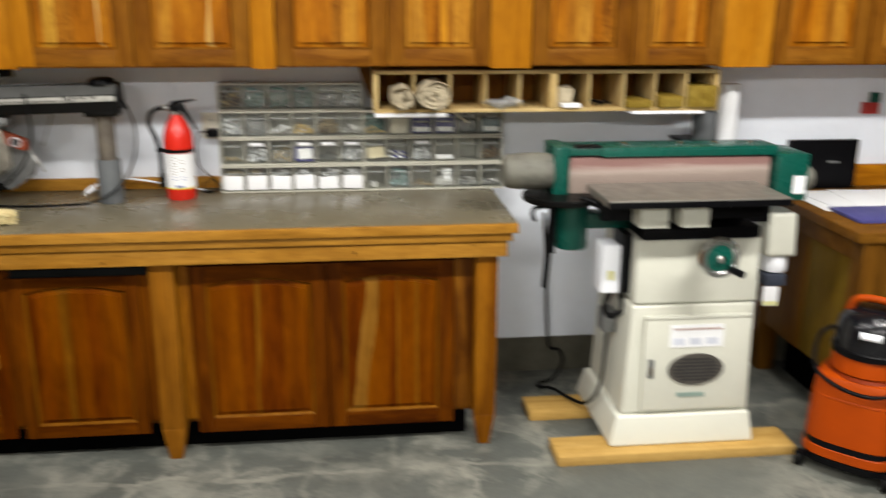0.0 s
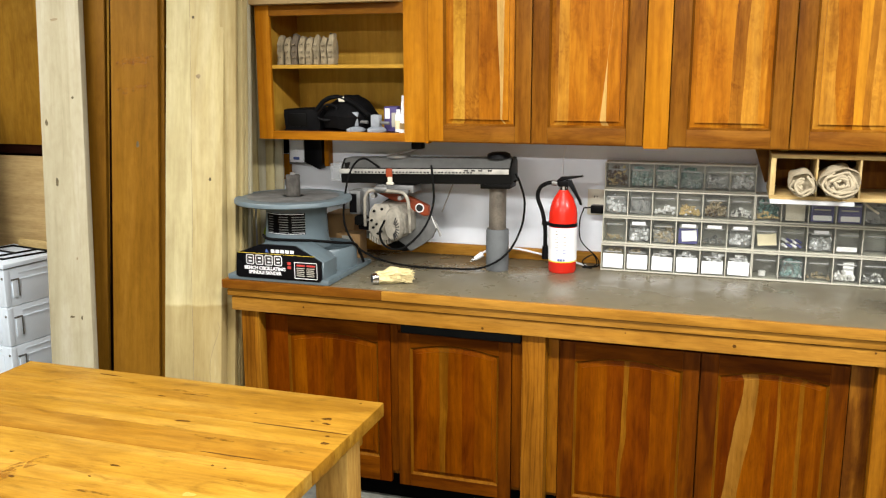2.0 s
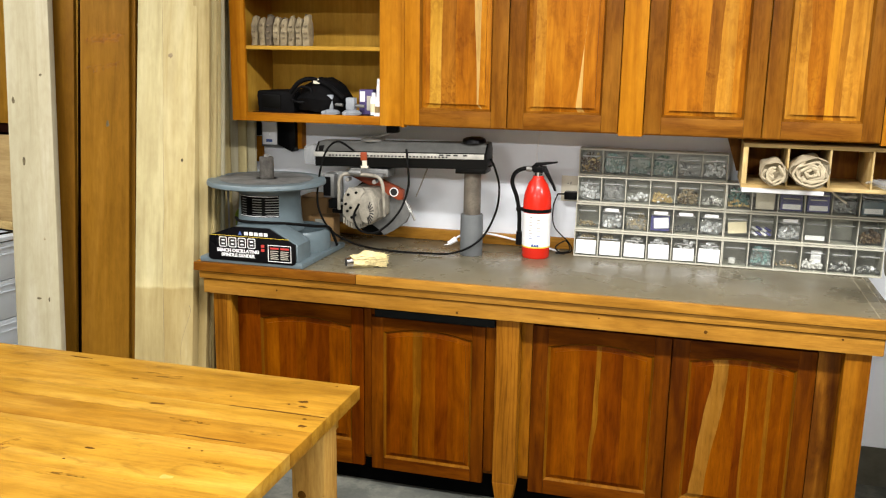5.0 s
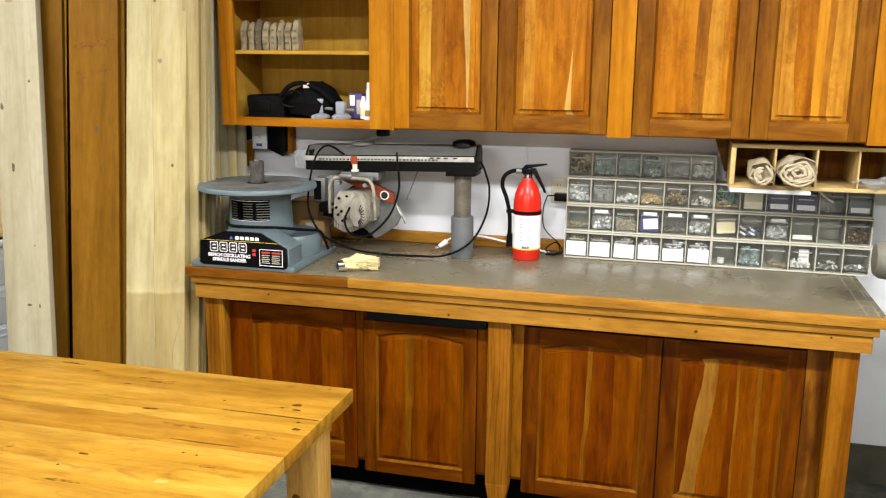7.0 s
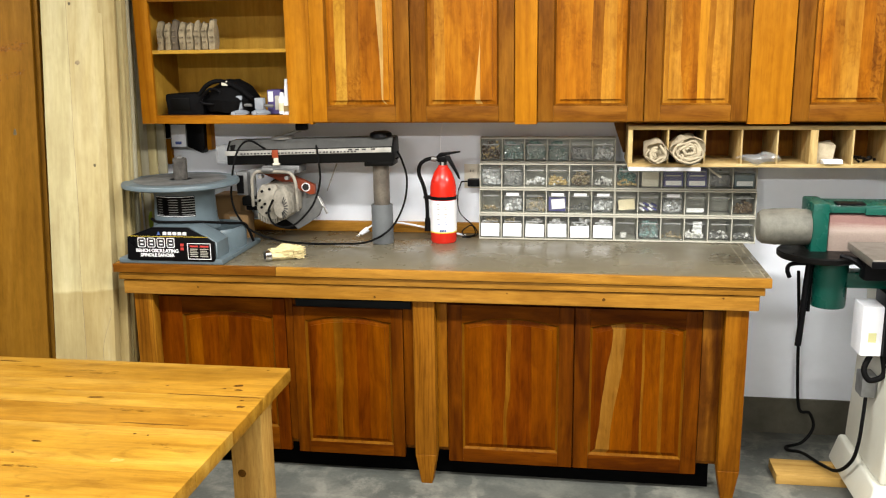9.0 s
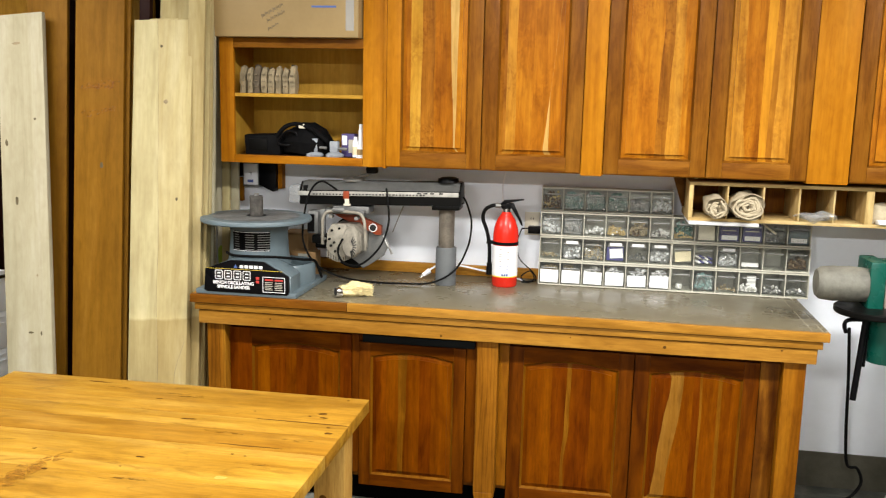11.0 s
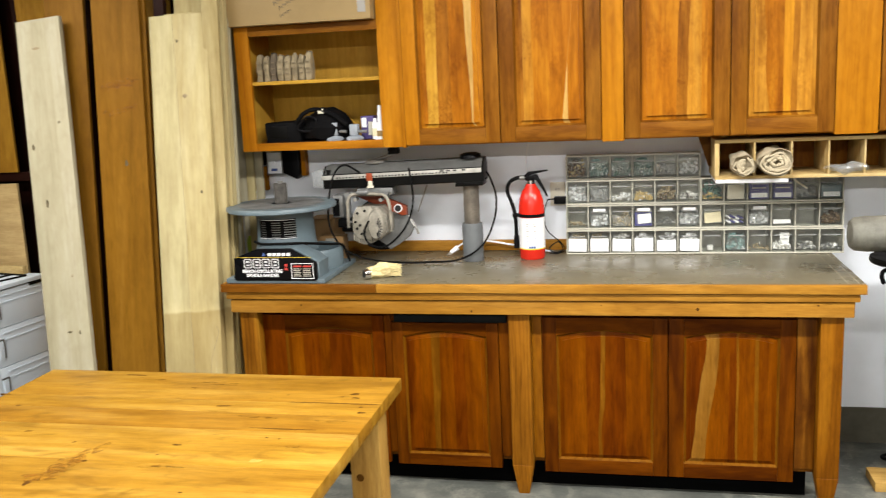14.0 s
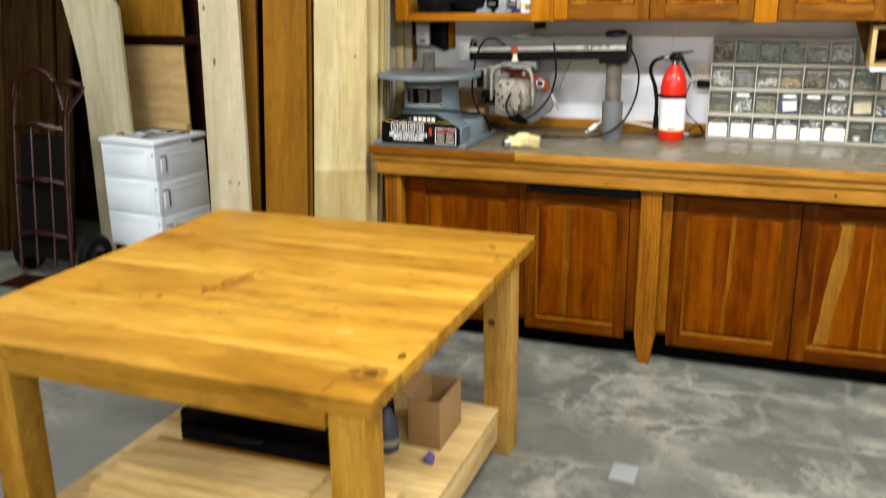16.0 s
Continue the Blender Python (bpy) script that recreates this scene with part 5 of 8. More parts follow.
        part("vent_slot", rod((0.597 + 0.022 * c, my - 0.1046, 1.09 + 0.022 * s), (0.597 + 0.052 * c, my - 0.1025, 1.09 + 0.052 * s), 0.0026, seg=6), black_ink, t)
    for x, z in ((0.505, 1.155), (0.493, 1.115), (0.50, 1.085), (0.52, 1.06), (0.515, 1.10), (0.54, 1.165), (0.535, 1.07)):
        part("bolt_head", rod((x, my - 0.076, z), (x, my - 0.082, z), 0.0058, seg=8), dark_grey, t)
    for i in range(9):
        x = 0.482 + i * 0.0115
        z = 1.052 - 0.02 * math.sin(i / 8 * math.pi * 0.85)
        part("cooling_fin", box(x - 0.003, x + 0.003, my - 0.074, my + 0.02, z - 0.022, z + 0.006, 0.001), motor_white, t)
    part("shaft_housing", box(0.40, 0.485, my - 0.05, my + 0.03, 1.085, 1.125, 0.008), dark_grey, t, "dark grey shaft housing")
    part("blade_guard_bar", prism([(0.462, 1.215), (0.475, 1.245), (0.52, 1.24), (0.70, 1.165), (0.70, 1.125), (0.68, 1.122)], my + 0.055, my + 0.085, bevel=0.002), orange_red, t, "orange-red blade guard bar")
    part("guard_badge", lathe([(0.020, -0.002), (0.020, 0.002)], (0.662, my + 0.0525, 1.156), 20, "y"), white_paper, t)
    part("badge_dot", lathe([(0.015, -0.001), (0.015, 0.0012)], (0.662, my + 0.0495, 1.156), 16, "y"), black_ink, t)
    part("guard_plate", prism([(0.515, 1.125), (0.575, 1.15), (0.70, 1.12), (0.725, 1.065), (0.705, 1.02), (0.655, 0.985), (0.605, 0.955), (0.58, 0.985), (0.535, 1.01)], my + 0.088, my + 0.105, bevel=0.002), dull_steel, t, "bare steel blade guard")
    part("guard_edge", tube([(0.703, my + 0.084, 1.118), (0.715, my + 0.084, 1.09), (0.7265, my + 0.084, 1.066)], 0.003, 6), silver, t, "bright rolled guard edge")
    part("blade", lathe([(0.125, -0.0012), (0.125, 0.0012)], (0.56, my + 0.112, 1.075), 60, "y"), dark_grey, t, "round dark steel saw blade")
    part("anti_kick_bar", rod((0.715, my + 0.09, 1.10), (0.745, my + 0.09, 1.03), 0.005), steel, t)
    part("fine_rod", rod((0.79, my + 0.12, 1.255), (0.74, my + 0.12, 1.13), 0.003), steel, t)
    part("power_cord", tube([(0.52, ay - 0.075, 1.335), (0.45, ay - 0.08, 1.372), (0.40, ay - 0.09, 1.33), (0.375, ay - 0.11, 1.22), (0.378, ay - 0.13, 1.10), (0.43, ay - 0.12, 1.0), (0.53, ay - 0.10, 0.945), (0.66, ay - 0.09, 0.925), (0.83, ay - 0.08, 0.923), (0.96, ay - 0.075, 0.933), (1.06, ay - 0.05, 0.99), (1.11, ay, 1.09), (1.125, ay, 1.20), (1.105, ay, 1.28), (1.085, ay, 1.32)], 0.0046), black_rubber, t, "long black power cord")
    part("motor_cord", tube([(0.745, ay - 0.065, 1.35), (0.755, ay - 0.08, 1.30), (0.765, ay - 0.10, 1.20), (0.74, ay - 0.15, 1.10), (0.66, ay - 0.18, 1.02), (0.58, ay - 0.17, 1.02), (0.545, ay - 0.15, 1.07), (0.565, ay - 0.14, 1.125)], 0.0046), black_rubber, t)
    # the arm rises a little towards its column
    pivot = Vector((0.335, ay, 1.30)) - ORIGIN[t.name]
    tilt = Matrix.Translation(pivot) @ Matrix.Rotation(radians(-1.5), 4, "Y") @ Matrix.Translation(-pivot)
    lifted = [c for c in t.children if c.name.split(".")[0] in ("arm", "arm_cap", "arm_tip", "tip_ring", "crank_plate", "crank_knob", "knob", "column_clamp", "index_tag", "index_pointer", "pointer_foot")]
    for ob in lifted + list(arm.children):
        ob.data.transform(tilt)


radial_arm_saw()


def fire_extinguisher():
    x, y = 1.277, -0.205
    t = thing("fire_extinguisher", (x, y, CT), "red fire extinguisher with a white label and black hose", "extinguisher")
    part("cylinder", lathe([(0.052, CT), (0.057, CT + 0.008), (0.0575, 1.13), (0.0575, 1.155), (0.053, 1.185), (0.040, 1.222), (0.024, 1.245), (0.02, 1.255)], (x, y, 0), 40), ext_red, t)
    lab = part("label", lathe([(0.0582, 0.966), (0.0582, 1.105)], (x, y, 0), 40), white_paper, t, "white instruction label")
    part("label_band", lathe([(0.0585, 0.962), (0.0585, 0.967)], (x, y, 0), 40), yellow_ink, t, "yellow rating band")
    for j in range(9):
        z = 1.09 - j * 0.011
        n = 2 if j % 3 else 1
        for k in range(n):
            a = radians(250 + 32 * k)
            part("label_bar", rod((x + 0.0586 * math.cos(a), y + 0.0586 * math.sin(a), z), (x + 0.0586 * math.cos(a + 0.22), y + 0.0586 * math.sin(a + 0.22), z), 0.0012, seg=6), blue_ink if j > 6 else kraft_print, lab)
    for k in range(3):
        a = radians(262 + 10 * k)
        part("label_bar", rod((x + 0.0586 * math.cos(a), y + 0.0586 * math.sin(a), 0.974), (x + 0.0586 * math.cos(a + 0.13), y + 0.0586 * math.sin(a + 0.13), 0.974), 0.005, seg=6), blue_ink, lab)
    part("neck", lathe([(0.018, 1.252), (0.018, 1.27), (0.013, 1.272)], (x, y, 0), 20), chrome, t)
    part("valve", box(x - 0.022, x + 0.02, y - 0.014, y + 0.014, 1.268, 1.292, 0.004), black_plastic, t)
    part("carry_handle", prism([(x - 0.03, 1.290), (x - 0.012, 1.308), (x + 0.075, 1.316), (x + 0.078, 1.311), (x + 0.01, 1.297), (x - 0.02, 1.286)], y - 0.012, y + 0.012, bevel=0.002), black_plastic, t)
    part("squeeze_lever", prism([(x + 0.006, 1.296), (x + 0.03, 1.296), (x + 0.07, 1.215), (x + 0.076, 1.195), (x + 0.068, 1.197), (x + 0.05, 1.235)], y - 0.010, y + 0.010, bevel=0.002), black_plastic, t)
    part("hose", tube([(x - 0.02, y, 1.281), (x - 0.06, y - 0.005, 1.282), (x - 0.095, y - 0.01, 1.262), (x - 0.105, y - 0.01, 1.22), (x - 0.085, y - 0.012, 1.165), (x - 0.072, y - 0.012, 1.10), (x - 0.070, y - 0.01, 1.02)], 0.0085, 12), black_rubber, t)
    part("nozzle", rod((x - 0.070, y - 0.01, 1.02), (x - 0.070, y - 0.01, 0.965), 0.012, 0.014), black_plastic, t)
    part("hose_fitting", rod((x - 0.05, y - 0.004, 1.283), (x - 0.028, y, 1.281), 0.012), steel, t)
    part("strap", lathe([(0.0592, 1.108), (0.0592, 1.122)], (x, y, 0), 40), black_rubber, t)
    part("hose_clip", box(x - 0.085, x - 0.05, y - 0.022, y + 0.0, 1.108, 1.122, 0.002), black_rubber, t)


fire_extinguisher()


def whisk_brush():
    a, b = Vector((0.612, -0.655, CT + 0.022)), Vector((0.80, -0.50, CT + 0.022))
    t = thing("whisk_brush", (0.69, -0.59, CT), "cream bristle whisk brush with a metal collar", "brush")
    d = (b - a).normalized()
    part("collar", rod(a, a + 0.024 * d, 0.0205, 0.023, 20), chrome, t)
    part("collar_hole", rod(a - 0.0008 * d, a + 0.001 * d, 0.0135, seg=16), black_ink, t)
    bm = bmesh.new()
    rnd = random.Random(5)
    side = Vector((-d.y, d.x, 0))
    for i in range(320):
        u, w = rnd.uniform(-1, 1), rnd.uniform(-0.5, 1)
        k = 0.07 if i % 4 else 0.02
        s = a + k * d + side * u * (0.030 if i % 4 else 0.017) + Vector((0, 0, max(-0.018, w * 0.024)))
        ln = rnd.uniform(0.08, 0.112) * (1 - 0.25 * abs(u - 0.2))
        e = a + (0.07 + ln) * d + side * (u * 0.048 + rnd.uniform(-0.010, 0.010)) + Vector((0, 0, rnd.uniform(-0.02, 0.022)))
        m = (s + e) / 2 + Vector((0, 0, rnd.uniform(0.0, 0.010)))
        e.z, m.z = max(e.z, CT + 0.003), max(m.z, CT + 0.006)
        tube([s, m, e], 0.0015, 5, 2, bm=bm)
    part("bristles", bm, straw, t)
    bm = lathe([(0.021, 0.0), (0.028, 0.03), (0.034, 0.06), (0.036, 0.085), (0.026, 0.11), (0.012, 0.125)], (0, 0, 0), 22)
    rough_up(bm, 0.012, 45)
    bmesh.ops.transform(bm, matrix=Matrix.Translation(a + 0.02 * d + Vector((0, 0, 0.004))) @ d.to_track_quat("Z", "Y").to_matrix().to_4x4(), verts=bm.verts)
    part("bound_head", bm, straw, t)


whisk_brush()


def wall_fittings():
    # outlet with a black adapter and its lead
    t = thing("wall_outlet", (1.405, -0.002, 1.14), "ivory wall outlet plate", "outlet")
    part("plate", box(1.345, 1.415, -0.008, -0.002, 1.125, 1.235, 0.003), ivory, t)
    for z in (1.150, 1.195):
        part("socket", lathe([(0.017, -0.003), (0.017, 0.001)], (1.38, -0.0085, z + 0.008), 20, "y"), ivory, t)
        for dx in (-0.007, 0.005):
            part("slot", box(1.38 + dx, 1.3825 + dx, -0.0122, -0.0112, z + 0.004, z + 0.014), black_ink, t)
    t = thing("power_adapter", (1.40, -0.03, 1.15), "black plug-in power adapter in the outlet", "adapter")
    part("adapter_body", box(1.365, 1.425, -0.055, -0.0122, 1.138, 1.172, 0.005), black_plastic, t)
    part("prong_lead", rod((1.366, -0.034, 1.16), (1.335, -0.034, 1.158), 0.003), black_rubber, t)
    part("lead", tube([(1.335, -0.034, 1.158), (1.318, -0.03, 1.10), (1.33, -0.06, 1.02), (1.40, -0.09, 0.96), (1.412, -0.10, 0.925), (1.37, -0.12, 0.922), (1.345, -0.10, 0.94), (1.385, -0.08, 0.965), (1.405, -0.11, 0.93), (1.35, -0.13, 0.922), (1.39, -0.14, 0.921)], 0.0028, 6), black_rubber, t)
    # white extension lead
    t = thing("extension_lead", (1.05, -0.1, CT), "white extension lead lying along the backsplash", "cable")
    part("lead", tube([(0.915, -0.14, 0.955), (0.955, -0.10, 0.975), (1.0, -0.06, 0.972), (1.08, -0.05, 0.962), (1.16, -0.05, 0.948), (1.23, -0.06, 0.944), (1.30, -0.08, 0.930), (1.36, -0.10, 0.922)], 0.0046), white_plastic, t)
    part("plug", rod((0.918, -0.142, 0.953), (0.888, -0.16, 0.933), 0.013, 0.009), white_plastic, t)
    for s in (-1, 1):
        part("pin", rod((0.888 + s * 0.004, -0.16, 0.933), (0.874 + s * 0.004, -0.168, 0.924), 0.0016, seg=6), steel, t)
    t = thing("wall_cable", (1.25, -0.01, 1.44), "thin white cable down the wall from the cabinet", "cable")
    part("lead", tube([(1.285, -0.008, 1.45), (1.25, -0.008, 1.42), (1.236, -0.008, 1.34), (1.24, -0.012, 1.22), (1.23, -0.02, 1.10), (1.225, -0.02, 0.97)], 0.0028, 6), white_plastic, t)
    t = thing("wall_cable", (1.6, -0.01, 1.42), "thin white cable hanging under the wall cabinets", "cable")
    part("lead", tube([(1.40, -0.02, 1.448), (1.47, -0.02, 1.442), (1.50, -0.02, 1.425), (1.56, -0.02, 1.43), (1.565, -0.02, 1.448), (1.66, -0.02, 1.45), (1.80, -0.02, 1.437), (1.93, -0.02, 1.445)], 0.003, 6), ivory, t)
    # group under the open shelf
    t = thing("switch_box", (0.0, -0.02, 1.31), "grey switch box with a white cover plate", "switch")
    part("box_body", box(-0.045, 0.045, -0.05, -0.002, 1.305, 1.425, 0.004), dull_steel, t)
    part("cover", box(-0.038, 0.034, -0.056, -0.0505, 1.315, 1.418, 0.003), white_plastic, t)
    part("toggle", box(-0.006, 0.004, -0.066, -0.0565, 1.36, 1.376, 0.002), white_plastic, t)
    part("mark", box(-0.018, 0.012, -0.0572, -0.0562, 1.327, 1.340), blue_ink, t)
    t = thing("dark_holder", (0.10, -0.03, 1.3), "dark grey curved plastic holder on the wall", "holder")
    bm = prism([(0.048, 1.43), (0.135, 1.43), (0.135, 1.315), (0.118, 1.287), (0.095, 1.298), (0.048, 1.318)], -0.075, -0.004, bevel=0.004)
    part("shell", bm, black_plastic, t)
    part("side_strip", box(0.136, 0.158, -0.05, -0.003, 1.30, 1.43, 0.002), fir["z"], t, "brown wooden side strip")
    single("black_bracket", box(-0.165, -0.06, -0.05, -0.003, 1.353, 1.43, 0.004), black_plastic, (-0.11, -0.03, 1.353), "black bracket under the open shelf", "bracket")
    single("wood_block", box(-0.165, -0.055, -0.03, -0.003, 1.23, 1.348, 0.003), fir["x"], (-0.11, -0.02, 1.23), "brown wooden block fixed to the wall", "block")
    single("cardboard_box", box(0.20, 0.335, -0.19, -0.04, CT, 1.105, 0.003), cardboard, (0.27, -0.1, CT), "brown cardboard box behind the sanders", "box")
    t = thing("parts_carton", (0.34, -0.23, CT), "small cardboard carton with a printed end", "box")
    part("carton", box(0.285, 0.40, -0.27, -0.195, CT, 1.035, 0.003), cardboard, t)
    part("end_label", box(0.315, 0.36, -0.2715, -0.2702, 0.98, 1.025), rack_dark, t)


wall_fittings()
single("plastic_tube", lathe([(0.022, 0.0), (0.026, 0.02), (0.026, 1.0), (0.02, 1.025), (0.012, 1.032)], (-0.112, -0.15, 0), 20), lime, (-0.112, -0.15, 0.0), "lime green capped tube standing in the corner by the lumber", "tube")


# ---- clear drawer racks against the wall ----
def heap(bm, x0, x1, y0, y1, z, rnd, n, size, high):
    """A low uneven pile of screws, nuts and clips, higher on one side."""
    peak = rnd.uniform(0.3, 0.7)
    for i in range(n):
        x, y = rnd.uniform(x0 + size * 0.7, x1 - size * 0.7), rnd.uniform(y0 + size, y1 - size * 0.7)
        h = z + size * 0.4 + high * rnd.random() * max(0.1, 1 - 1.3 * abs((x - x0) / (x1 - x0) - peak)) * (0.6 + 0.4 * rnd.random())
        h = min(h, z + 0.074)
        d = Vector((rnd.uniform(-1, 1), rnd.uniform(-1, 1), rnd.uniform(-0.35, 0.35))).normalized()
        s = size * rnd.uniform(0.35, 0.8)
        r = size * rnd.uniform(0.3, 0.55)
        c = Vector((x, y, h))
        if rnd.random() < 0.5:
            s, r = r * 0.3, r * 1.25
        rod(c - d * s, c + d * s, r, seg=6, bm=bm)


def pile(drawer, mat, x0, x1, y0, z, rnd, n, size, high):
    bm = bmesh.new()
    heap(bm, x0, x1, y0 + 0.001, y0 + 0.045, z, rnd, int(n * 1.5), size * 1.1, high * 1.35)
    part("fittings", bm, mat, drawer)


def bag(drawer, mat, x0, x1, y0, y1, z, high, rnd):
    bm = box(x0 + 0.004, x1 - 0.004, y0 + 0.014, y1 - 0.02, z, z + high, 0.004)
    bmesh.ops.subdivide_edges(bm, edges=list(bm.edges), cuts=3, use_grid_fill=True)
    rough_up(bm, 0.010, 55, rnd.random() * 9)
    part("bag", bm, mat, drawer)


# what lies in a drawer: rows of (material, count, size of a piece, height of the pile)
PILES = {
    "brown": [(brown_parts, 60, 0.010, 0.075), (brass, 30, 0.009, 0.075)],
    "rust": [(brown_parts, 60, 0.011, 0.05), (tan_parts, 8, 0.008, 0.04)],
    "brass": [(brass, 55, 0.009, 0.042), (white_bits, 4, 0.007, 0.03)],
    "dull": [(tan_parts, 55, 0.010, 0.065), (brown_parts, 20, 0.009, 0.06)],
    "trace": [(tan_parts, 22, 0.008, 0.02)],
    "silver": [(silver, 26, 0.010, 0.028), (dull_steel, 12, 0.009, 0.03)],
    "steel": [(dull_steel, 34, 0.009, 0.025), (silver, 10, 0.010, 0.03)],
    "white": [(white_bits, 12, 0.010, 0.03), (silver, 12, 0.008, 0.03)],
    "nuts": [(green_parts, 30, 0.012, 0.085), (brass, 30, 0.008, 0.03)],
}


def content(kind, drawer, x0, x1, y0, y1, z0, z1, rnd):
    zf = z0 + 0.004
    w = x1 - x0
    for mat, n, size, high in PILES.get(kind, ()):
        pile(drawer, mat, x0, x1, y0, zf, rnd, n, size, high)
    if kind == "card":
        h = rnd.uniform(0.05, 0.062)
        bm = box(x0 + 0.004, x1 - 0.004, y0 - 0.0045, y0 - 0.0032, zf, zf + h, 0.0004)
        bmesh.ops.rotate(bm, cent=((x0 + x1) / 2, y0, zf), matrix=Matrix.Rotation(radians(rnd.uniform(-1.5, 1.5)), 3, "Y"), verts=bm.verts)
        part("white_card", bm, white_paper, drawer)
        pile(drawer, rnd.choice([silver, tan_parts, white_bits]), x0, x1, y0, zf, rnd, 40, 0.010, 0.09)
    elif kind in ("teal", "green"):
        bag(drawer, teal_bag, x0, x1, y0, y1, zf, rnd.uniform(0.055, 0.068), rnd)
        pile(drawer, teal_parts if kind == "teal" else green_parts, x0, x1, y0, zf, rnd, 34, 0.012, 0.09)
        pile(drawer, white_bits, x0, x1, y0, zf, rnd, 6, 0.009, 0.02)
    elif kind in ("fill", "frost", "yellow"):
        bag(drawer, yellow_bag if kind == "yellow" else film_bag, x0, x1, y0, y1, zf, rnd.uniform(0.045, 0.066), rnd)
        pile(drawer, {"fill": dull_steel, "frost": white_bits, "yellow": tan_parts}[kind], x0, x1, y0, zf, rnd, 22, 0.011, 0.06)
    elif kind == "tag":
        bm = box(x0 + w * 0.12, x1 - w * 0.10, y0 + 0.002, y0 + 0.005, z0 + 0.016, z0 + 0.062)
        bmesh.ops.rotate(bm, cent=((x0 + x1) / 2, y0, z0 + 0.045), matrix=Matrix.Rotation(radians(-6), 3, "Y"), verts=bm.verts)
        part("paper_tag", bm, cream_paper, drawer)
    elif kind in ("strip", "strip_bag", "packet"):
        part("white_strip", box(x0 + w * 0.2, x1 - w * 0.2, y0 - 0.0052, y0 - 0.0042, z1 - 0.021, z1 - 0.008), white_paper, drawer)
        if kind == "packet":
            part("packet_back", box(x0 + w * 0.06, x1 - w * 0.1, y0 + 0.006, y0 + 0.02, zf, zf + 0.062, 0.002), blue_carton, drawer)
            bm = box(x0 + w * 0.2, x1 - w * 0.15, y0 + 0.001, y0 + 0.004, zf + 0.012, zf + 0.055)
            bmesh.ops.rotate(bm, cent=((x0 + x1) / 2, y0, z0 + 0.045), matrix=Matrix.Rotation(radians(-5), 3, "Y"), verts=bm.verts)
            part("packet_label", bm, white_paper, drawer)
        elif kind == "strip_bag":
            bag(drawer, film_bag, x0, x1, y0, y1, zf, 0.055, rnd)
            pile(drawer, white_bits, x0, x1, y0, zf, rnd, 16, 0.011, 0.05)
        else:
            pile(drawer, rnd.choice([tan_parts, dull_steel]), x0, x1, y0, zf, rnd, 24, 0.009, 0.03)
    elif kind == "low_strip":
        part("white_strip", box(x0 + w * 0.05, x1 - w * 0.15, y0 + 0.001, y0 + 0.003, zf + 0.004, zf + 0.022), white_paper, drawer)
    elif kind == "slip":
        part("paper_slip", box(x0 + w * 0.38, x1 - w * 0.2, y0 + 0.022, y0 + 0.024, zf + 0.01, zf + 0.075), white_paper, drawer)
        pile(drawer, silver, x0, x1, y0, zf, rnd, 34, 0.011, 0.04)
    elif kind == "cup":
        part("steel_cup", lathe([(0.012, 0.0), (0.014, 0.002), (0.014, 0.02), (0.012, 0.022), (0.004, 0.021)], (x0 + w * 0.4, y0 + 0.02, zf), 16, "z"), silver, drawer)
    elif kind in ("blue", "faded_blue"):
        part("carton", box(x0 + 0.004, x1 - 0.004, y0 + 0.004, y0 + 0.07, zf, z1 - (0.014 if kind == "blue" else 0.03), 0.001), blue_carton if kind == "blue" else blue_grey, drawer)
        part("carton_label", box(x0 + w * 0.14, x1 - w * 0.12, y0 + 0.0028, y0 + 0.0038, zf + 0.006, zf + 0.026), white_paper, drawer)
        if kind == "blue":
            part("carton_bar", box(x0 + w * 0.16, x1 - w * 0.18, y0 + 0.0028, y0 + 0.0038, zf + 0.046, zf + 0.050), rack_grey, drawer)
    elif kind == "grey":
        part("grey_card", box(x0 + w * 0.12, x1 - w * 0.1, y0 + 0.003, y0 + 0.012, zf, z1 - 0.02, 0.001), ivory, drawer)
    elif kind == "dark":
        for i in range(8):
            c = Vector((x0 + 0.014 + (i % 4) * 0.017, y0 + 0.014, zf + 0.010 + (i // 4) * 0.02 + rnd.uniform(0, 0.006)))
            d = Vector((0.011, -0.004, -0.006))
            part("clip", rod(c - d, c + d, 0.005, seg=8), blue_carton if i % 2 else white_bits, drawer)


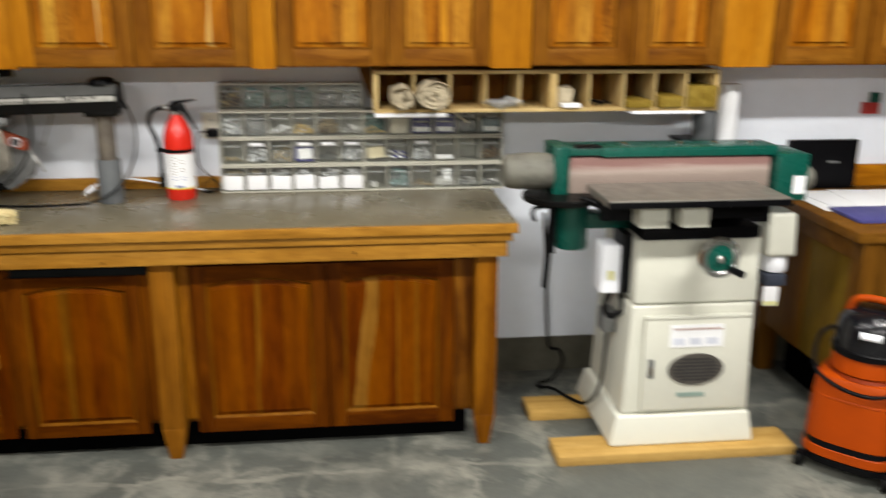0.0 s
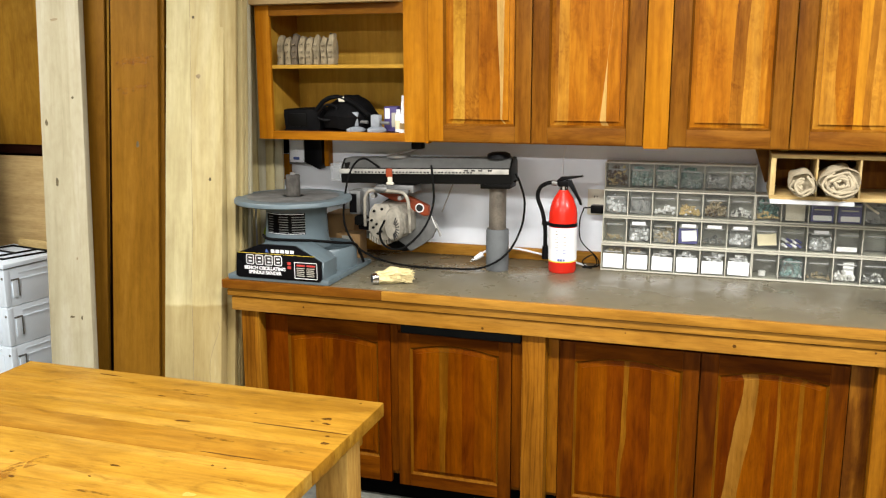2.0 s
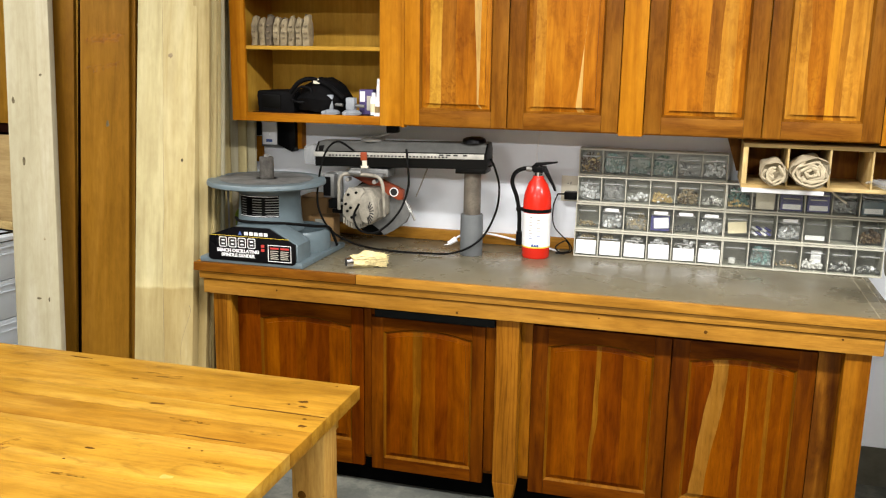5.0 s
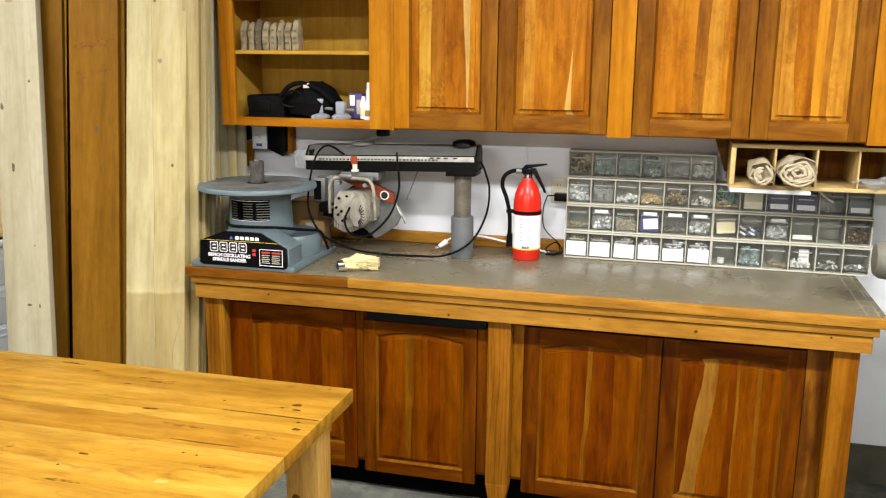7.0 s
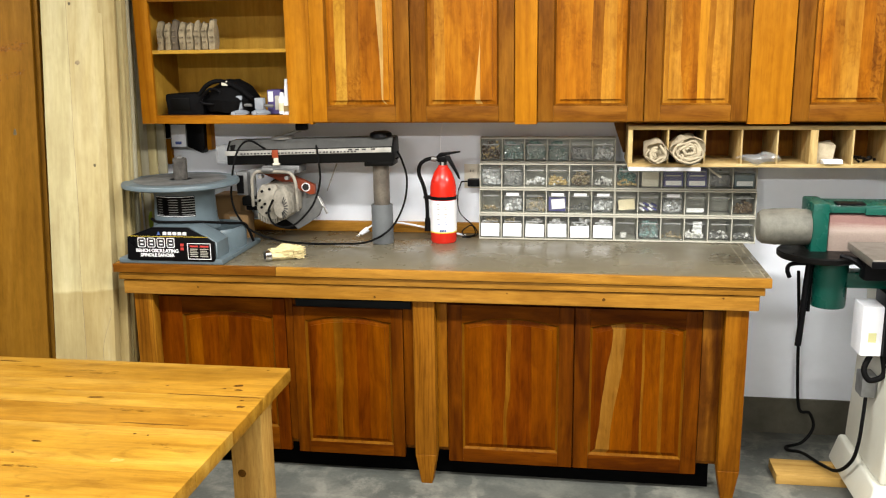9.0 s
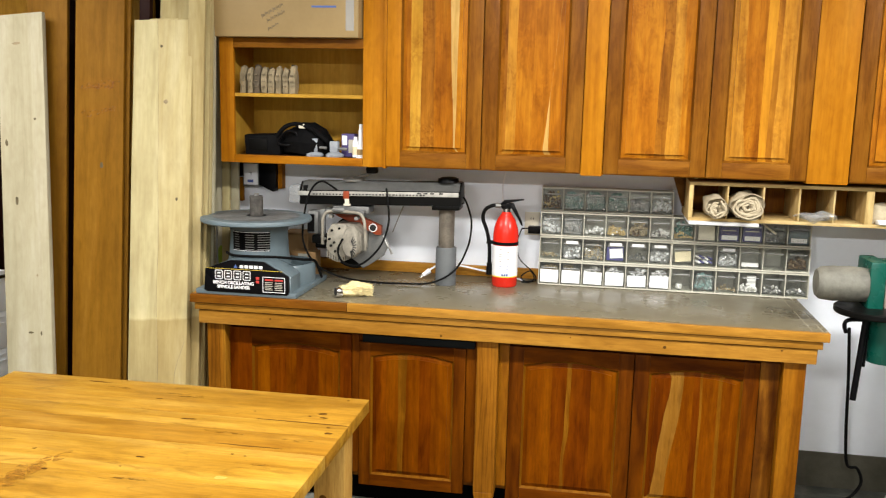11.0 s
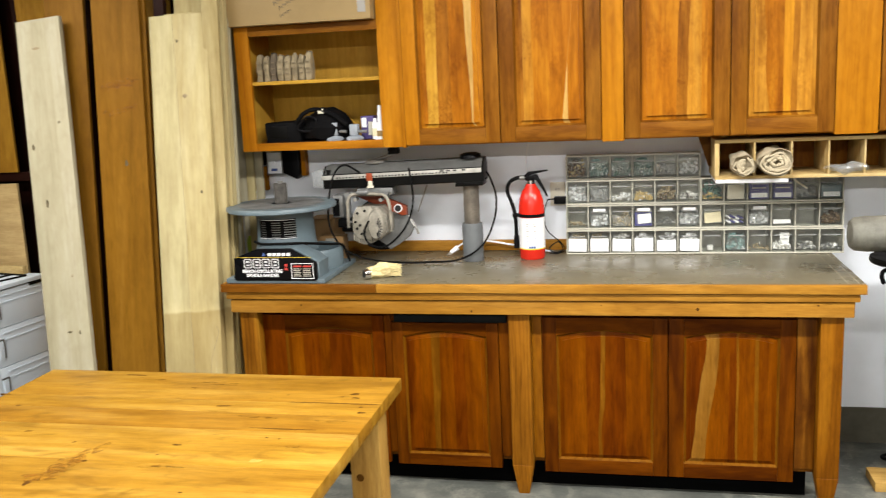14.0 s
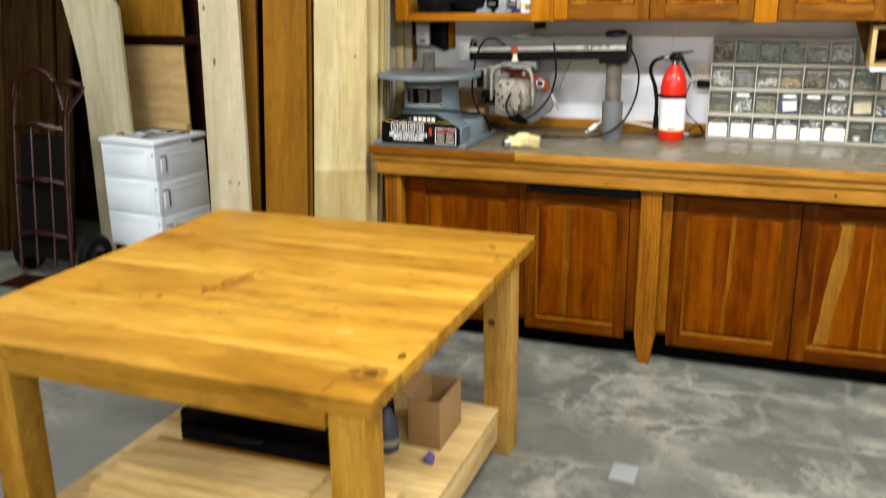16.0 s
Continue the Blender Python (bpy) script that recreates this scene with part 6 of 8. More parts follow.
def drawer_rack(x0, row, kinds, seed):
    rnd = random.Random(seed)
    pitch, z0, z1 = 0.0988, 0.9162 + row * 0.1117, 0.9162 + (row + 1) * 0.1117 - 0.0012
    yf, yb = -0.138 + row * 0.017, -0.006
    x1 = x0 + pitch * 6
    t = thing("drawer_rack", ((x0 + x1) / 2, yf, z0), "pale grey rack of six clear small-parts drawers", "drawer rack", "drawer racks")
    part("bottom_shelf", box(x0, x1, yf, yb, z0, z0 + 0.0058, 0.001), rack_grey, t)
    part("top_shelf", box(x0, x1, yf, yb, z1 - 0.0055, z1, 0.001), rack_grey, t)
    part("back", box(x0, x1, yb, yb + 0.003, z0, z1), rack_dark, t, "smoky grey back")
    for i in range(7):
        x = min(max(x0 + i * pitch, x0 + 0.002), x1 - 0.002)
        part("divider", box(x - 0.002, x + 0.002, yf + 0.001, yb, z0 + 0.006, z1 - 0.006), rack_grey, t)
    for i, kind in enumerate(kinds):
        a, b = x0 + i * pitch + 0.0024, x0 + (i + 1) * pitch - 0.0024
        lo, hi = z0 + 0.0066, z1 - 0.0075
        bm = box(a, b, yf + 0.002, yf + 0.004, lo, hi)
        box(a, b, yf + 0.004, yb - 0.01, lo, lo + 0.002, 0, bm)
        box(a, a + 0.0015, yf + 0.004, yb - 0.01, lo, hi - 0.012, 0, bm)
        box(b - 0.0015, b, yf + 0.004, yb - 0.01, lo, hi - 0.012, 0, bm)
        d = part("drawer", bm, clear, t, "clear plastic drawer")
        part("pull_lip", prism([(yf + 0.002, hi - 0.026), (yf - 0.006, hi - 0.022), (yf - 0.006, hi - 0.019), (yf + 0.002, hi - 0.02)], a + 0.012, b - 0.012, plane="yz"), clear_bag, d)
        if kind:
            content(kind, d, a + 0.002, b - 0.002, yf + 0.005, yb - 0.012, lo + 0.002, hi, rnd)


XL, XR = 1.4262, 1.4262 + 6 * 0.0988 + 0.0006
drawer_rack(XL, 3, ["brown", "teal", "green", "green", "fill", "frost"], 1)
drawer_rack(XL, 2, ["frost", "fill", "white", "brass", "dull", "silver"], 2)
drawer_rack(XR, 2, ["nuts", "grey", "blue", "blue", "fill", "faded_blue"], 3)
drawer_rack(XL, 1, ["trace", "strip_bag", "yellow", "packet", "strip", "strip_bag"], 4)
drawer_rack(XR, 1, ["tag", "dark", "strip_bag", "low_strip", "", "rust"], 5)
drawer_rack(XL, 0, ["card"] * 6, 6)
drawer_rack(XR, 0, ["cup", "teal", "trace", "slip", "steel", "steel"], 7)


# ---- cubby shelf under the cabinets ----
def cubby_shelf():
    x0, x1, z0, z1, yf, yb = 2.058, 3.462, 1.268, 1.432, -0.33, -0.04
    t = thing("cubby_shelf", (2.76, -0.18, z0), "pale pine cubby shelf hung under the cabinets", "shelf")
    part("bottom_board", box(x0, x1, yf, yb, z0, z0 + 0.014, 0.002), pine["x"], t)
    part("top_board", box(x0, x1, yf, yb, z1 - 0.014, z1, 0.002), pine["x"], t)
    part("back_board", box(x0, x1, yb, yb + 0.006, z0, z1), leg_cherry, t, "brown back board")
    for x, w in ((x0, 0.018), (2.212, 0.007), (2.356, 0.007), (2.498, 0.007), (2.634, 0.007), (2.760, 0.030), (2.918, 0.007), (3.06, 0.007), (3.19, 0.007), (3.32, 0.007), (x1 - 0.018, 0.018)):
        part("divider", box(x, x + w, yf + 0.001, yb, z0 + 0.014, z1 - 0.014, 0.001), pine["z"], t)
    part("hanger", box(x0 + 0.03, x0 + 0.06, -0.2, -0.1, z1, UB - 0.002), pine["z"], t)
    part("hanger", box(x1 - 0.06, x1 - 0.03, -0.2, -0.1, z1, UB - 0.002), pine["z"], t)
    part("angle_bracket", prism([(x0 - 0.06, UB - 0.004), (x0 - 0.002, UB - 0.004), (x0 - 0.002, z0 + 0.04), (x0 - 0.012, z0 + 0.04)], -0.16, -0.145), side_wood["z"], t, "brown wooden corner bracket")
    t2 = thing("plastic_tube", (2.40, -0.11, 1.267), "short clear plastic tube hanging under the cubby shelf", "tube")
    part("tube", tube([(2.392, -0.11, 1.266), (2.412, -0.11, 1.234), (2.438, -0.113, 1.213), (2.462, -0.116, 1.197)], 0.0045, 8), ivory, t2)
    single("white_plate", box(2.062, 2.345, -0.35, -0.12, 1.254, 1.2678, 0.002), white_plastic, (2.2, -0.23, 1.254), "white plate screwed under the cubby shelf", "plate")
    single("white_plate", box(3.10, 3.40, -0.34, -0.12, 1.256, 1.2678, 0.002), white_plastic, (3.25, -0.23, 1.256), "white plate screwed under the cubby shelf", "plate")


cubby_shelf()


def cloth_roll(x, z, r, ln, seed, folds, wide=1.0):
    t = thing("cloth_roll", (x, -0.25, z - r), "rolled-up unbleached canvas cloth in the cubby", "cloth", "cloth rolls")
    rnd = random.Random(seed)
    y0 = -0.405
    prof = [(r * 0.45, 0.035), (r * 0.86, 0.02), (r * 0.95, 0.0), (r, 0.02), (r * 0.97, 0.06), (r, 0.11), (r * 0.95, ln), (r * 0.5, ln + 0.01)]
    bm = lathe(prof, (x, y0, z), 30, "y")
    for v in bm.verts:
        k = noise.noise(Vector((v.co.x * 34 + seed, v.co.y * 14, v.co.z * 34)))
        d = Vector((v.co.x - x, 0, v.co.z - z))
        v.co += d * 0.22 * k + Vector((0, 0.01 * k, 0))
    bmesh.ops.scale(bm, vec=(wide, 1, 1), space=Matrix.Translation((-x, 0, 0)), verts=bm.verts)
    part("roll", bm, canvas, t)
    for i in range(folds):
        a0 = rnd.uniform(0, 6.28)
        rr = r * (0.18 + 0.72 * (i + 0.5) / folds)
        pts = [(x + wide * rr * (1 + 0.16 * math.sin(5 * q + i)) * math.cos(a0 + q), y0 + 0.004 - 0.010 * rnd.random(), z + 0.92 * rr * (1 + 0.16 * math.cos(4 * q + i)) * math.sin(a0 + q)) for q in [j * 0.75 for j in range(rnd.randint(4, 7))]]
        part("fold", tube(pts, r * rnd.uniform(0.06, 0.11), 8, 5), canvas, t)


cloth_roll(2.166, 1.333, 0.046, 0.16, 3, 5)
cloth_roll(2.288, 1.341, 0.056, 0.18, 8, 9, 1.2)


def cubby_clutter():
    bm = lathe([(0.02, 0.0), (0.05, 0.01), (0.062, 0.022), (0.05, 0.035), (0.015, 0.04)], (0, 0, 0), 20)
    bmesh.ops.scale(bm, vec=(1.35, 0.9, 0.9), verts=bm.verts)
    rough_up(bm, 0.02, 25)
    bmesh.ops.translate(bm, vec=(2.575, -0.315, 1.285), verts=bm.verts)
    single("plastic_bag", bm, film_bag, (2.575, -0.31, 1.283), "crumpled clear plastic bag of parts in the cubby", "bag")
    t = thing("part_carton", (2.83, -0.26, 1.282), "small white torn carton in the cubby", "box")
    part("carton", rough_up(box(2.80, 2.86, -0.30, -0.22, 1.2822, 1.36, 0.006), 0.012, 30), canvas, t)
    part("flap", rough_up(box(2.81, 2.885, -0.345, -0.302, 1.284, 1.302, 0.004), 0.006, 40), white_paper, t)
    bm = bmesh.new()
    heap(bm, 2.94, 3.05, -0.31, -0.24, 1.283, random.Random(4), 16, 0.012, 0.03)
    single("metal_clamps", bm, dark_grey, (3.0, -0.28, 1.283), "dark metal clamps in the cubby", "clamps")
    for i, (a, b, h) in enumerate(((3.075, 3.18, 0.03), (3.33, 3.45, 0.085), (3.21, 3.31, 0.045))):
        single("wood_offcut", box(a, b, -0.345, -0.16, 1.2822, 1.2822 + h, 0.003), olive_wood["y"], ((a + b) / 2, -0.25, 1.2822), "small yellowish wood offcut in the cubby", "offcut", "cubby offcuts")


cubby_clutter()


# ---- things on the open shelf ----
def shelf_things():
    rnd = random.Random(12)
    for i in range(8):
        x = 0.075 + i * 0.0335
        h = 0.118 + rnd.uniform(-0.006, 0.006)
        bm = box(x - 0.0132, x + 0.0132, -0.325, -0.275, 1.7585, 1.7585 + h, 0.004)
        bmesh.ops.subdivide_edges(bm, edges=list(bm.edges), cuts=4, use_grid_fill=True)
        for v in bm.verts:
            k = noise.noise(Vector((v.co.x * 70, v.co.y * 30, v.co.z * 55 + i * 3)))
            up = (v.co.z - 1.7585) / h
            v.co.x += 0.004 * k
            v.co.y += 0.008 * k
            if up > 0.02:
                # the folded top is rounded and crimped
                v.co.z += 0.010 * k - 0.020 * max(0.0, up - 0.6) * abs((v.co.x - x) / 0.0132) ** 3
            if up > 0.7:
                v.co.y += 0.016 * (up - 0.7) / 0.3 * (1 if v.co.y < -0.3 else -1)
        t = thing("paper_bag", (x, -0.27, 1.7585), "small crumpled kraft paper bag standing on the shelf", "paper bag", "paper bags in a row")
        part("bag", bm, grey_bag if i == 2 else paper_bag, t)
        for k in range(3):
            zz = 1.785 + k * 0.026 + rnd.uniform(-0.004, 0.004)
            part("print_bar", box(x - 0.007, x + 0.006, -0.3335, -0.327, zz, zz + 0.005), kraft_print, t)
    # black tool bag with cords
    t = thing("tool_bag", (0.24, -0.22, 1.479), "lumpy black soft tool bag on the shelf", "bag")
    bm = box(0.07, 0.245, -0.31, -0.12, 1.4795, 1.575, 0.02)
    rough_up(bm, 0.01, 18)
    part("bag_body", bm, bag_black, t)
    bm = lathe([(0.05, 0.0), (0.115, 0.01), (0.12, 0.06), (0.085, 0.12), (0.03, 0.145)], (0.35, -0.22, 1.482), 24)
    rough_up(bm, 0.016, 16, 4)
    part("bag_top", bm, bag_black, t)
    part("maroon_base", box(0.055, 0.60, -0.318, -0.10, 1.4792, 1.4835, 0.001), red_dark, t, "dark maroon cloth edge")
    part("strap", tube([(0.22, -0.30, 1.56), (0.27, -0.31, 1.61), (0.33, -0.31, 1.625), (0.40, -0.31, 1.60), (0.47, -0.31, 1.55)], 0.010), bag_black, t)
    part("window", box(0.10, 0.185, -0.316, -0.31, 1.50, 1.555, 0.004), dark_grey, t)
    part("loop", tube([(0.24, -0.32, 1.54), (0.28, -0.325, 1.59), (0.33, -0.325, 1.58), (0.30, -0.325, 1.53)], 0.006, closed=True), black_plastic, t)
    part("light_patch", rough_up(box(0.335, 0.365, -0.318, -0.30, 1.606, 1.626, 0.005), 0.004, 50), ivory, t)
    for x, h in ((0.405, 0.06), (0.50, 0.05)):
        t = thing("pipe_clamp_head", (x, -0.3, 1.4795), "grey cast clamp head lying on the shelf", "clamp", "clamp heads")
        part("foot", lathe([(0.02, 0.0), (0.040, 0.003), (0.042, 0.012), (0.030, 0.020), (0.016, 0.026)], (x, -0.30, 1.4795), 20), clamp_grey, t)
        part("lip", box(x - 0.022, x - 0.004, -0.348, -0.332, 1.4795, 1.497, 0.005), clamp_grey, t)
        part("jaw", box(x - 0.019, x + 0.019, -0.322, -0.285, 1.503, 1.503 + h, 0.006), clamp_grey, t)
        part("screw", rod((x + 0.018, -0.305, 1.503 + h * 0.35), (x + 0.058, -0.305, 1.503 + h * 0.3), 0.007), dull_steel, t)
    t = thing("small_carton", (0.55, -0.24, 1.4795), "small purple and white printed carton on the shelf", "box")
    part("carton", box(0.522, 0.582, -0.27, -0.20, 1.4795, 1.585, 0.002), purple_card, t)
    part("white_panel", box(0.526, 0.548, -0.2712, -0.2702, 1.535, 1.578), white_paper, t)
    part("white_panel", box(0.556, 0.579, -0.2712, -0.2702, 1.50, 1.56), rack_grey, t)
    t = thing("glue_bottle", (0.592, -0.27, 1.4795), "squat white bottle with a pale label on the shelf", "bottle", "shelf bottles")
    part("bottle", lathe([(0.014, 1.4795), (0.014, 1.55), (0.009, 1.56), (0.008, 1.575)], (0.594, -0.29, 0), 18), white_plastic, t)
    part("label", lathe([(0.0146, 1.495), (0.0146, 1.53)], (0.594, -0.29, 0), 18), cream_paper, t)
    t = thing("glue_bottle", (0.622, -0.30, 1.4795), "tall white plastic bottle at the end of the shelf", "bottle", "shelf bottles")
    part("bottle", lathe([(0.017, 1.4795), (0.017, 1.53), (0.012, 1.545), (0.012, 1.60), (0.009, 1.61)], (0.622, -0.30, 0), 20), white_plastic, t)
    part("cap", lathe([(0.010, 1.61), (0.009, 1.632)], (0.622, -0.30, 0), 14), white_paper, t)
    part("label", lathe([(0.0176, 1.495), (0.0176, 1.52)], (0.622, -0.30, 0), 20), tan_box, t)
    # cardboard carton on top
    t = thing("shipping_carton", (0.31, -0.2, 2.0), "tan cardboard shipping carton taped at its end", "box")
    part("carton", box(-0.02, 0.638, -0.415, -0.03, 2.0005, 2.30, 0.004), tan_box, t)
    part("tape", box(0.582, 0.618, -0.4165, -0.414, 2.03, 2.17), clear_bag, t, "shiny clear tape")
    part("seam", box(-0.015, 0.58, -0.4158, -0.4145, 2.2965, 2.2985), cardboard, t)
    # hand-written marks, not readable
    part("printed_bar", box(0.43, 0.54, -0.4163, -0.4145, 2.125, 2.133), blue_ink, t)
    tilt = Matrix.Translation((0.27, 0, 2.07)) @ Matrix.Rotation(radians(-28), 4, "Y")
    for row, count, size in ((0.036, 6, 0.019), (0.008, 5, 0.017), (-0.022, 3, 0.013)):
        for i in range(count):
            u = -0.05 + i * 0.019 + (0.012 if row == 0.008 else 0)
            pts = [(u, row), (u + 0.004, row + size), (u + 0.008, row + size * 0.3), (u + 0.012, row + size * 0.8), (u + 0.014, row + size * 0.1)]
            part("marker_stroke", tube([tuple(tilt @ Vector((p, -0.4155, q))) for p, q in pts], 0.0012, 5, 3), kraft_print, t)


shelf_things()


# ---- lumber leaning in the alcove ----
def leaning_board(name, bottom, top, width, thick, mat, label, turn=0.0, bevel=0.003, length=None):
    a, b = Vector(bottom), Vector(top)
    d = b - a
    ln = length or d.length
    z = d.normalized()
    x = Vector((math.cos(radians(turn)), math.sin(radians(turn)), 0))
    y = z.cross(x).normalized()
    x = y.cross(z)
    bm = box(-width / 2, width / 2, 0, thick, 0, ln, bevel)
    bmesh.ops.subdivide_edges(bm, edges=[e for e in bm.edges if abs((e.verts[0].co - e.verts[1].co).z) > ln * 0.5], cuts=6)
    for v in bm.verts:
        k = math.sin(math.pi * v.co.z / ln)
        v.co.x += 0.004 * k * noise.noise(Vector((v.co.z * 2 + a.x * 9, a.y, 0)))
    me = mesh_of(name, bm, mat)
    ob = new(name, me)
    m = Matrix((x, y, z)).transposed().to_4x4()
    m.translation = a
    ob.matrix_world = m
    return tagged(ob, label, "board", "leaning boards")


L = leaning_board


def board_mark(ob, name, x, z, w, h, mat, seed, turn=0.0, seg=12):
    """A thin ragged patch in the face of a leaning board."""
    bm = bmesh.new()
    ring = []
    c, s = math.cos(radians(turn)), math.sin(radians(turn))
    for i in range(seg):
        a = 2 * math.pi * i / seg
        r = 1 + 0.5 * noise.noise(Vector((math.cos(a) * 1.4 + seed * 5.3, math.sin(a) * 1.4, seed)))
        u, v = 0.5 * w * r * math.cos(a), 0.5 * h * r * math.sin(a)
        ring.append(bm.verts.new((x + u * c - v * s, -0.0007, z + u * s + v * c)))
    back = [bm.verts.new(q.co + Vector((0, 0.003, 0))) for q in ring]
    bm.faces.new(ring)
    for i in range(seg):
        bm.faces.new((ring[i], back[i], back[(i + 1) % seg], ring[(i + 1) % seg]))
    m = new(name, mesh_of(name, bm, mat))
    m.parent = ob
    return m


def board_crack(ob, points, r=0.0012):
    m = new("crack", mesh_of("crack", tube([(x, 0.0004, z) for x, z in points], r, 6, 6), crack_brown))
    m.parent = ob


first = L("pale_board", (-0.72, -0.835, 0.0), (-0.906, -0.49, 2.085), 0.222, 0.024, pale_lumber, "pale whitewood board with small knots leaning upright")
for i, (x, z, w, h) in enumerate([(-0.081, 1.546, 0.016, 0.03), (-0.038, 1.285, 0.014, 0.035), (0.062, 1.646, 0.012, 0.012), (0.061, 0.692, 0.008, 0.022), (0.01, 0.698, 0.03, 0.008), (-0.02, 1.99, 0.04, 0.012), (0.05, 0.95, 0.008, 0.012)]):
    board_mark(first, "knot", x, z, w, h, knot_brown if i < 5 else crack_brown, i + 0.4)
L("pale_board", (-0.735, -0.806, 0.0), (-0.925, -0.455, 2.065), 0.222, 0.02, pale_lumber, "second pale whitewood board behind the first")
wide = L("brown_board", (-0.483, -0.74, 0.0), (-0.538, -0.40, 2.6), 0.235, 0.02, brown_board, "wide smooth brown board with a knot and faint red chalk marks")
board_mark(wide, "knot", 0.016, 1.44, 0.014, 0.028, knot_brown, 2.0)
rnd = random.Random(77)
for zc, n in ((1.79, 11), (1.675, 7)):
    for i in range(n):
        x = -0.075 + 0.15 * i / (n - 1)
        board_mark(wide, "chalk_mark", x + rnd.uniform(-0.01, 0.01), zc + 0.10 * x + rnd.uniform(-0.008, 0.008), rnd.uniform(0.03, 0.06), rnd.uniform(0.012, 0.034 if n > 8 else 0.022), chalk_red, i + zc, rnd.uniform(2, 10), 10)
L("brown_board", (-0.462, -0.7175, 0.0), (-0.516, -0.3775, 2.6), 0.225, 0.02, brown_board, "brown board standing close behind another")
L("brown_board", (-0.757, -0.70, 0.0), (-0.83, -0.35, 2.6), 0.20, 0.02, brown_board, "brown board partly hidden by pale whitewood")
plank = L("cream_plank", (-0.165, -0.80, 0.0), (-0.215, -0.49, 2.062), 0.272, 0.045, cream_lumber, "wide cream-coloured plank with knots leaning upright")
bm = bmesh.new()
edge_line = [(-0.026, 2.087), (-0.02, 1.85), (-0.016, 1.70), (-0.012, 1.4), (-0.004, 1.109), (-0.008, 0.9), (0.004, 0.5), (0.0, 0.003)]
prism([(-0.1335, 0.003)] + edge_line[::-1] + [(-0.1335, 2.087)], -0.0008, 0.002, bm)
face = new("grey_face", mesh_of("grey_face", bm, grey_lumber))
face.parent = plank
tagged(face, "greyer strip of the plank's face")
board_crack(plank, edge_line)
board_crack(plank, [(0.118, 0.72), (0.124, 0.69), (0.095, 0.60), (0.082, 0.53), (0.09, 0.42)])
for i, (x, z, w, h) in enumerate([(-0.007, 1.972, 0.012, 0.014), (0.018, 1.732, 0.022, 0.018), (0.078, 1.31, 0.012, 0.014), (-0.03, 1.101, 0.03, 0.02), (-0.085, 0.832, 0.02, 0.035), (-0.062, 0.828, 0.016, 0.03), (-0.1, 1.82, 0.09, 0.014), (-0.07, 1.795, 0.05, 0.012), (-0.02, 1.50, 0.012, 0.03)]):
    board_mark(plank, "knot", x, z + (0.0 if i != 6 else 0.01), w, h, crack_brown if i in (1, 3, 4, 5, 6, 7) else knot_brown, i + 0.2, -35 if i in (6, 7) else 0)
L("cream_plank", (-0.135, -0.745, 0.0), (-0.175, -0.43, 2.075), 0.27, 0.025, cream_lumber, "cream plank standing behind a wider one")
L("cream_plank", (-0.13, -0.70, 0.0), (-0.165, -0.33, 2.45), 0.25, 0.03, cream_lumber, "tall cream plank standing at the back")
L("thin_strip", (-0.052, -0.70, 0.0), (-0.060, -0.46, 2.45), 0.075, 0.02, cream_lumber, "cream strip standing on end beside the planks")
L("thin_strip", (-0.034, -0.665, 0.0), (-0.044, -0.43, 2.4), 0.062, 0.02, cream_lumber, "weathered cream strip standing on end beside the planks")
L("thin_strip", (-0.028, -0.62, 0.0), (-0.042, -0.40, 2.5), 0.05, 0.02, cream_lumber, "cream strip standing on end by the shelf")
L("thin_strip", (-0.022, -0.565, 0.0), (-0.034, -0.385, 2.45), 0.036, 0.02, pale_lumber, "thin greyish strip standing against the shelf")
for k in range(5):
    L("thin_strip", (-0.205 + k * 0.042, -0.20 - 0.02 * (k % 2), 0.0), (-0.21 + k * 0.042, -0.13, 2.2 + 0.08 * k), 0.038, 0.02, cream_lumber if k % 2 else pale_lumber, "thin pale strip standing in the corner by the wall")
# two dark strips added to fill the board gaps with shade
L("dark_strip", (-0.305, -0.69, 0.0), (-0.345, -0.36, 2.6), 0.05, 0.03, red_dark, "dark strip put in as shade between the boards")

L("dark_strip", (-0.63, -0.60, 0.0), (-0.70, -0.22, 2.6), 0.20, 0.03, red_dark, "dark strip put in as shade between the brown boards")

# rear part of the rack
def panel_rack():
    t = thing("sheet_rack", (-1.9, 0.42, 0.0), "dark red timber rack that holds sheet goods", "rack")
    for x in (-2.18, -1.60, -1.08):
        part("upright", box(x - 0.05, x + 0.05, 0.335, 0.42, 0.0, 2.8, 0.003), red_dark, t)
    for z in (1.275, 0.66):
        part("cross_beam", box(-2.2, -0.5, 0.30, 0.334, z, z + 0.05, 0.003), red_dark, t)
    part("back_sheet", box(-2.6, -0.25, 0.43, 0.45, 0.0, 2.8), red_dark, t)


panel_rack()
single("hardboard_sheet", box(-2.165, -1.70, 0.282, 0.299, 1.327, 2.7, 0.002), hardboard, (-1.86, 0.29, 1.327), "brown hardboard panel standing in the rack", "panel")
single("plywood_offcut", box(-2.15, -1.70, 0.255, 0.275, 0.0, 1.265, 0.002), ply, (-1.87, 0.26, 0.0), "pale plywood offcut standing in the rack", "panel")
single("hardboard_sheet", box(-1.52, -0.62, 0.20, 0.22, 0.0, 2.6, 0.002), hardboard, (-1.1, 0.21, 0.0), "tall brown hardboard sheet in the rack", "panel")
bm = prism([(-2.22, 0.0), (-2.205, 0.9), (-2.215, 1.15), (-2.25, 1.35), (-2.30, 1.6), (-2.32, 1.8), (-2.06, 1.74), (-1.965, 1.63), (-1.89, 1.50), (-1.895, 0.0)], -0.06, -0.035, bevel=0.002)
single("cut_board", bm, pale_lumber, (-2.2, -0.05, 0.0), "pale board with its corner cut away, standing upright", "board")
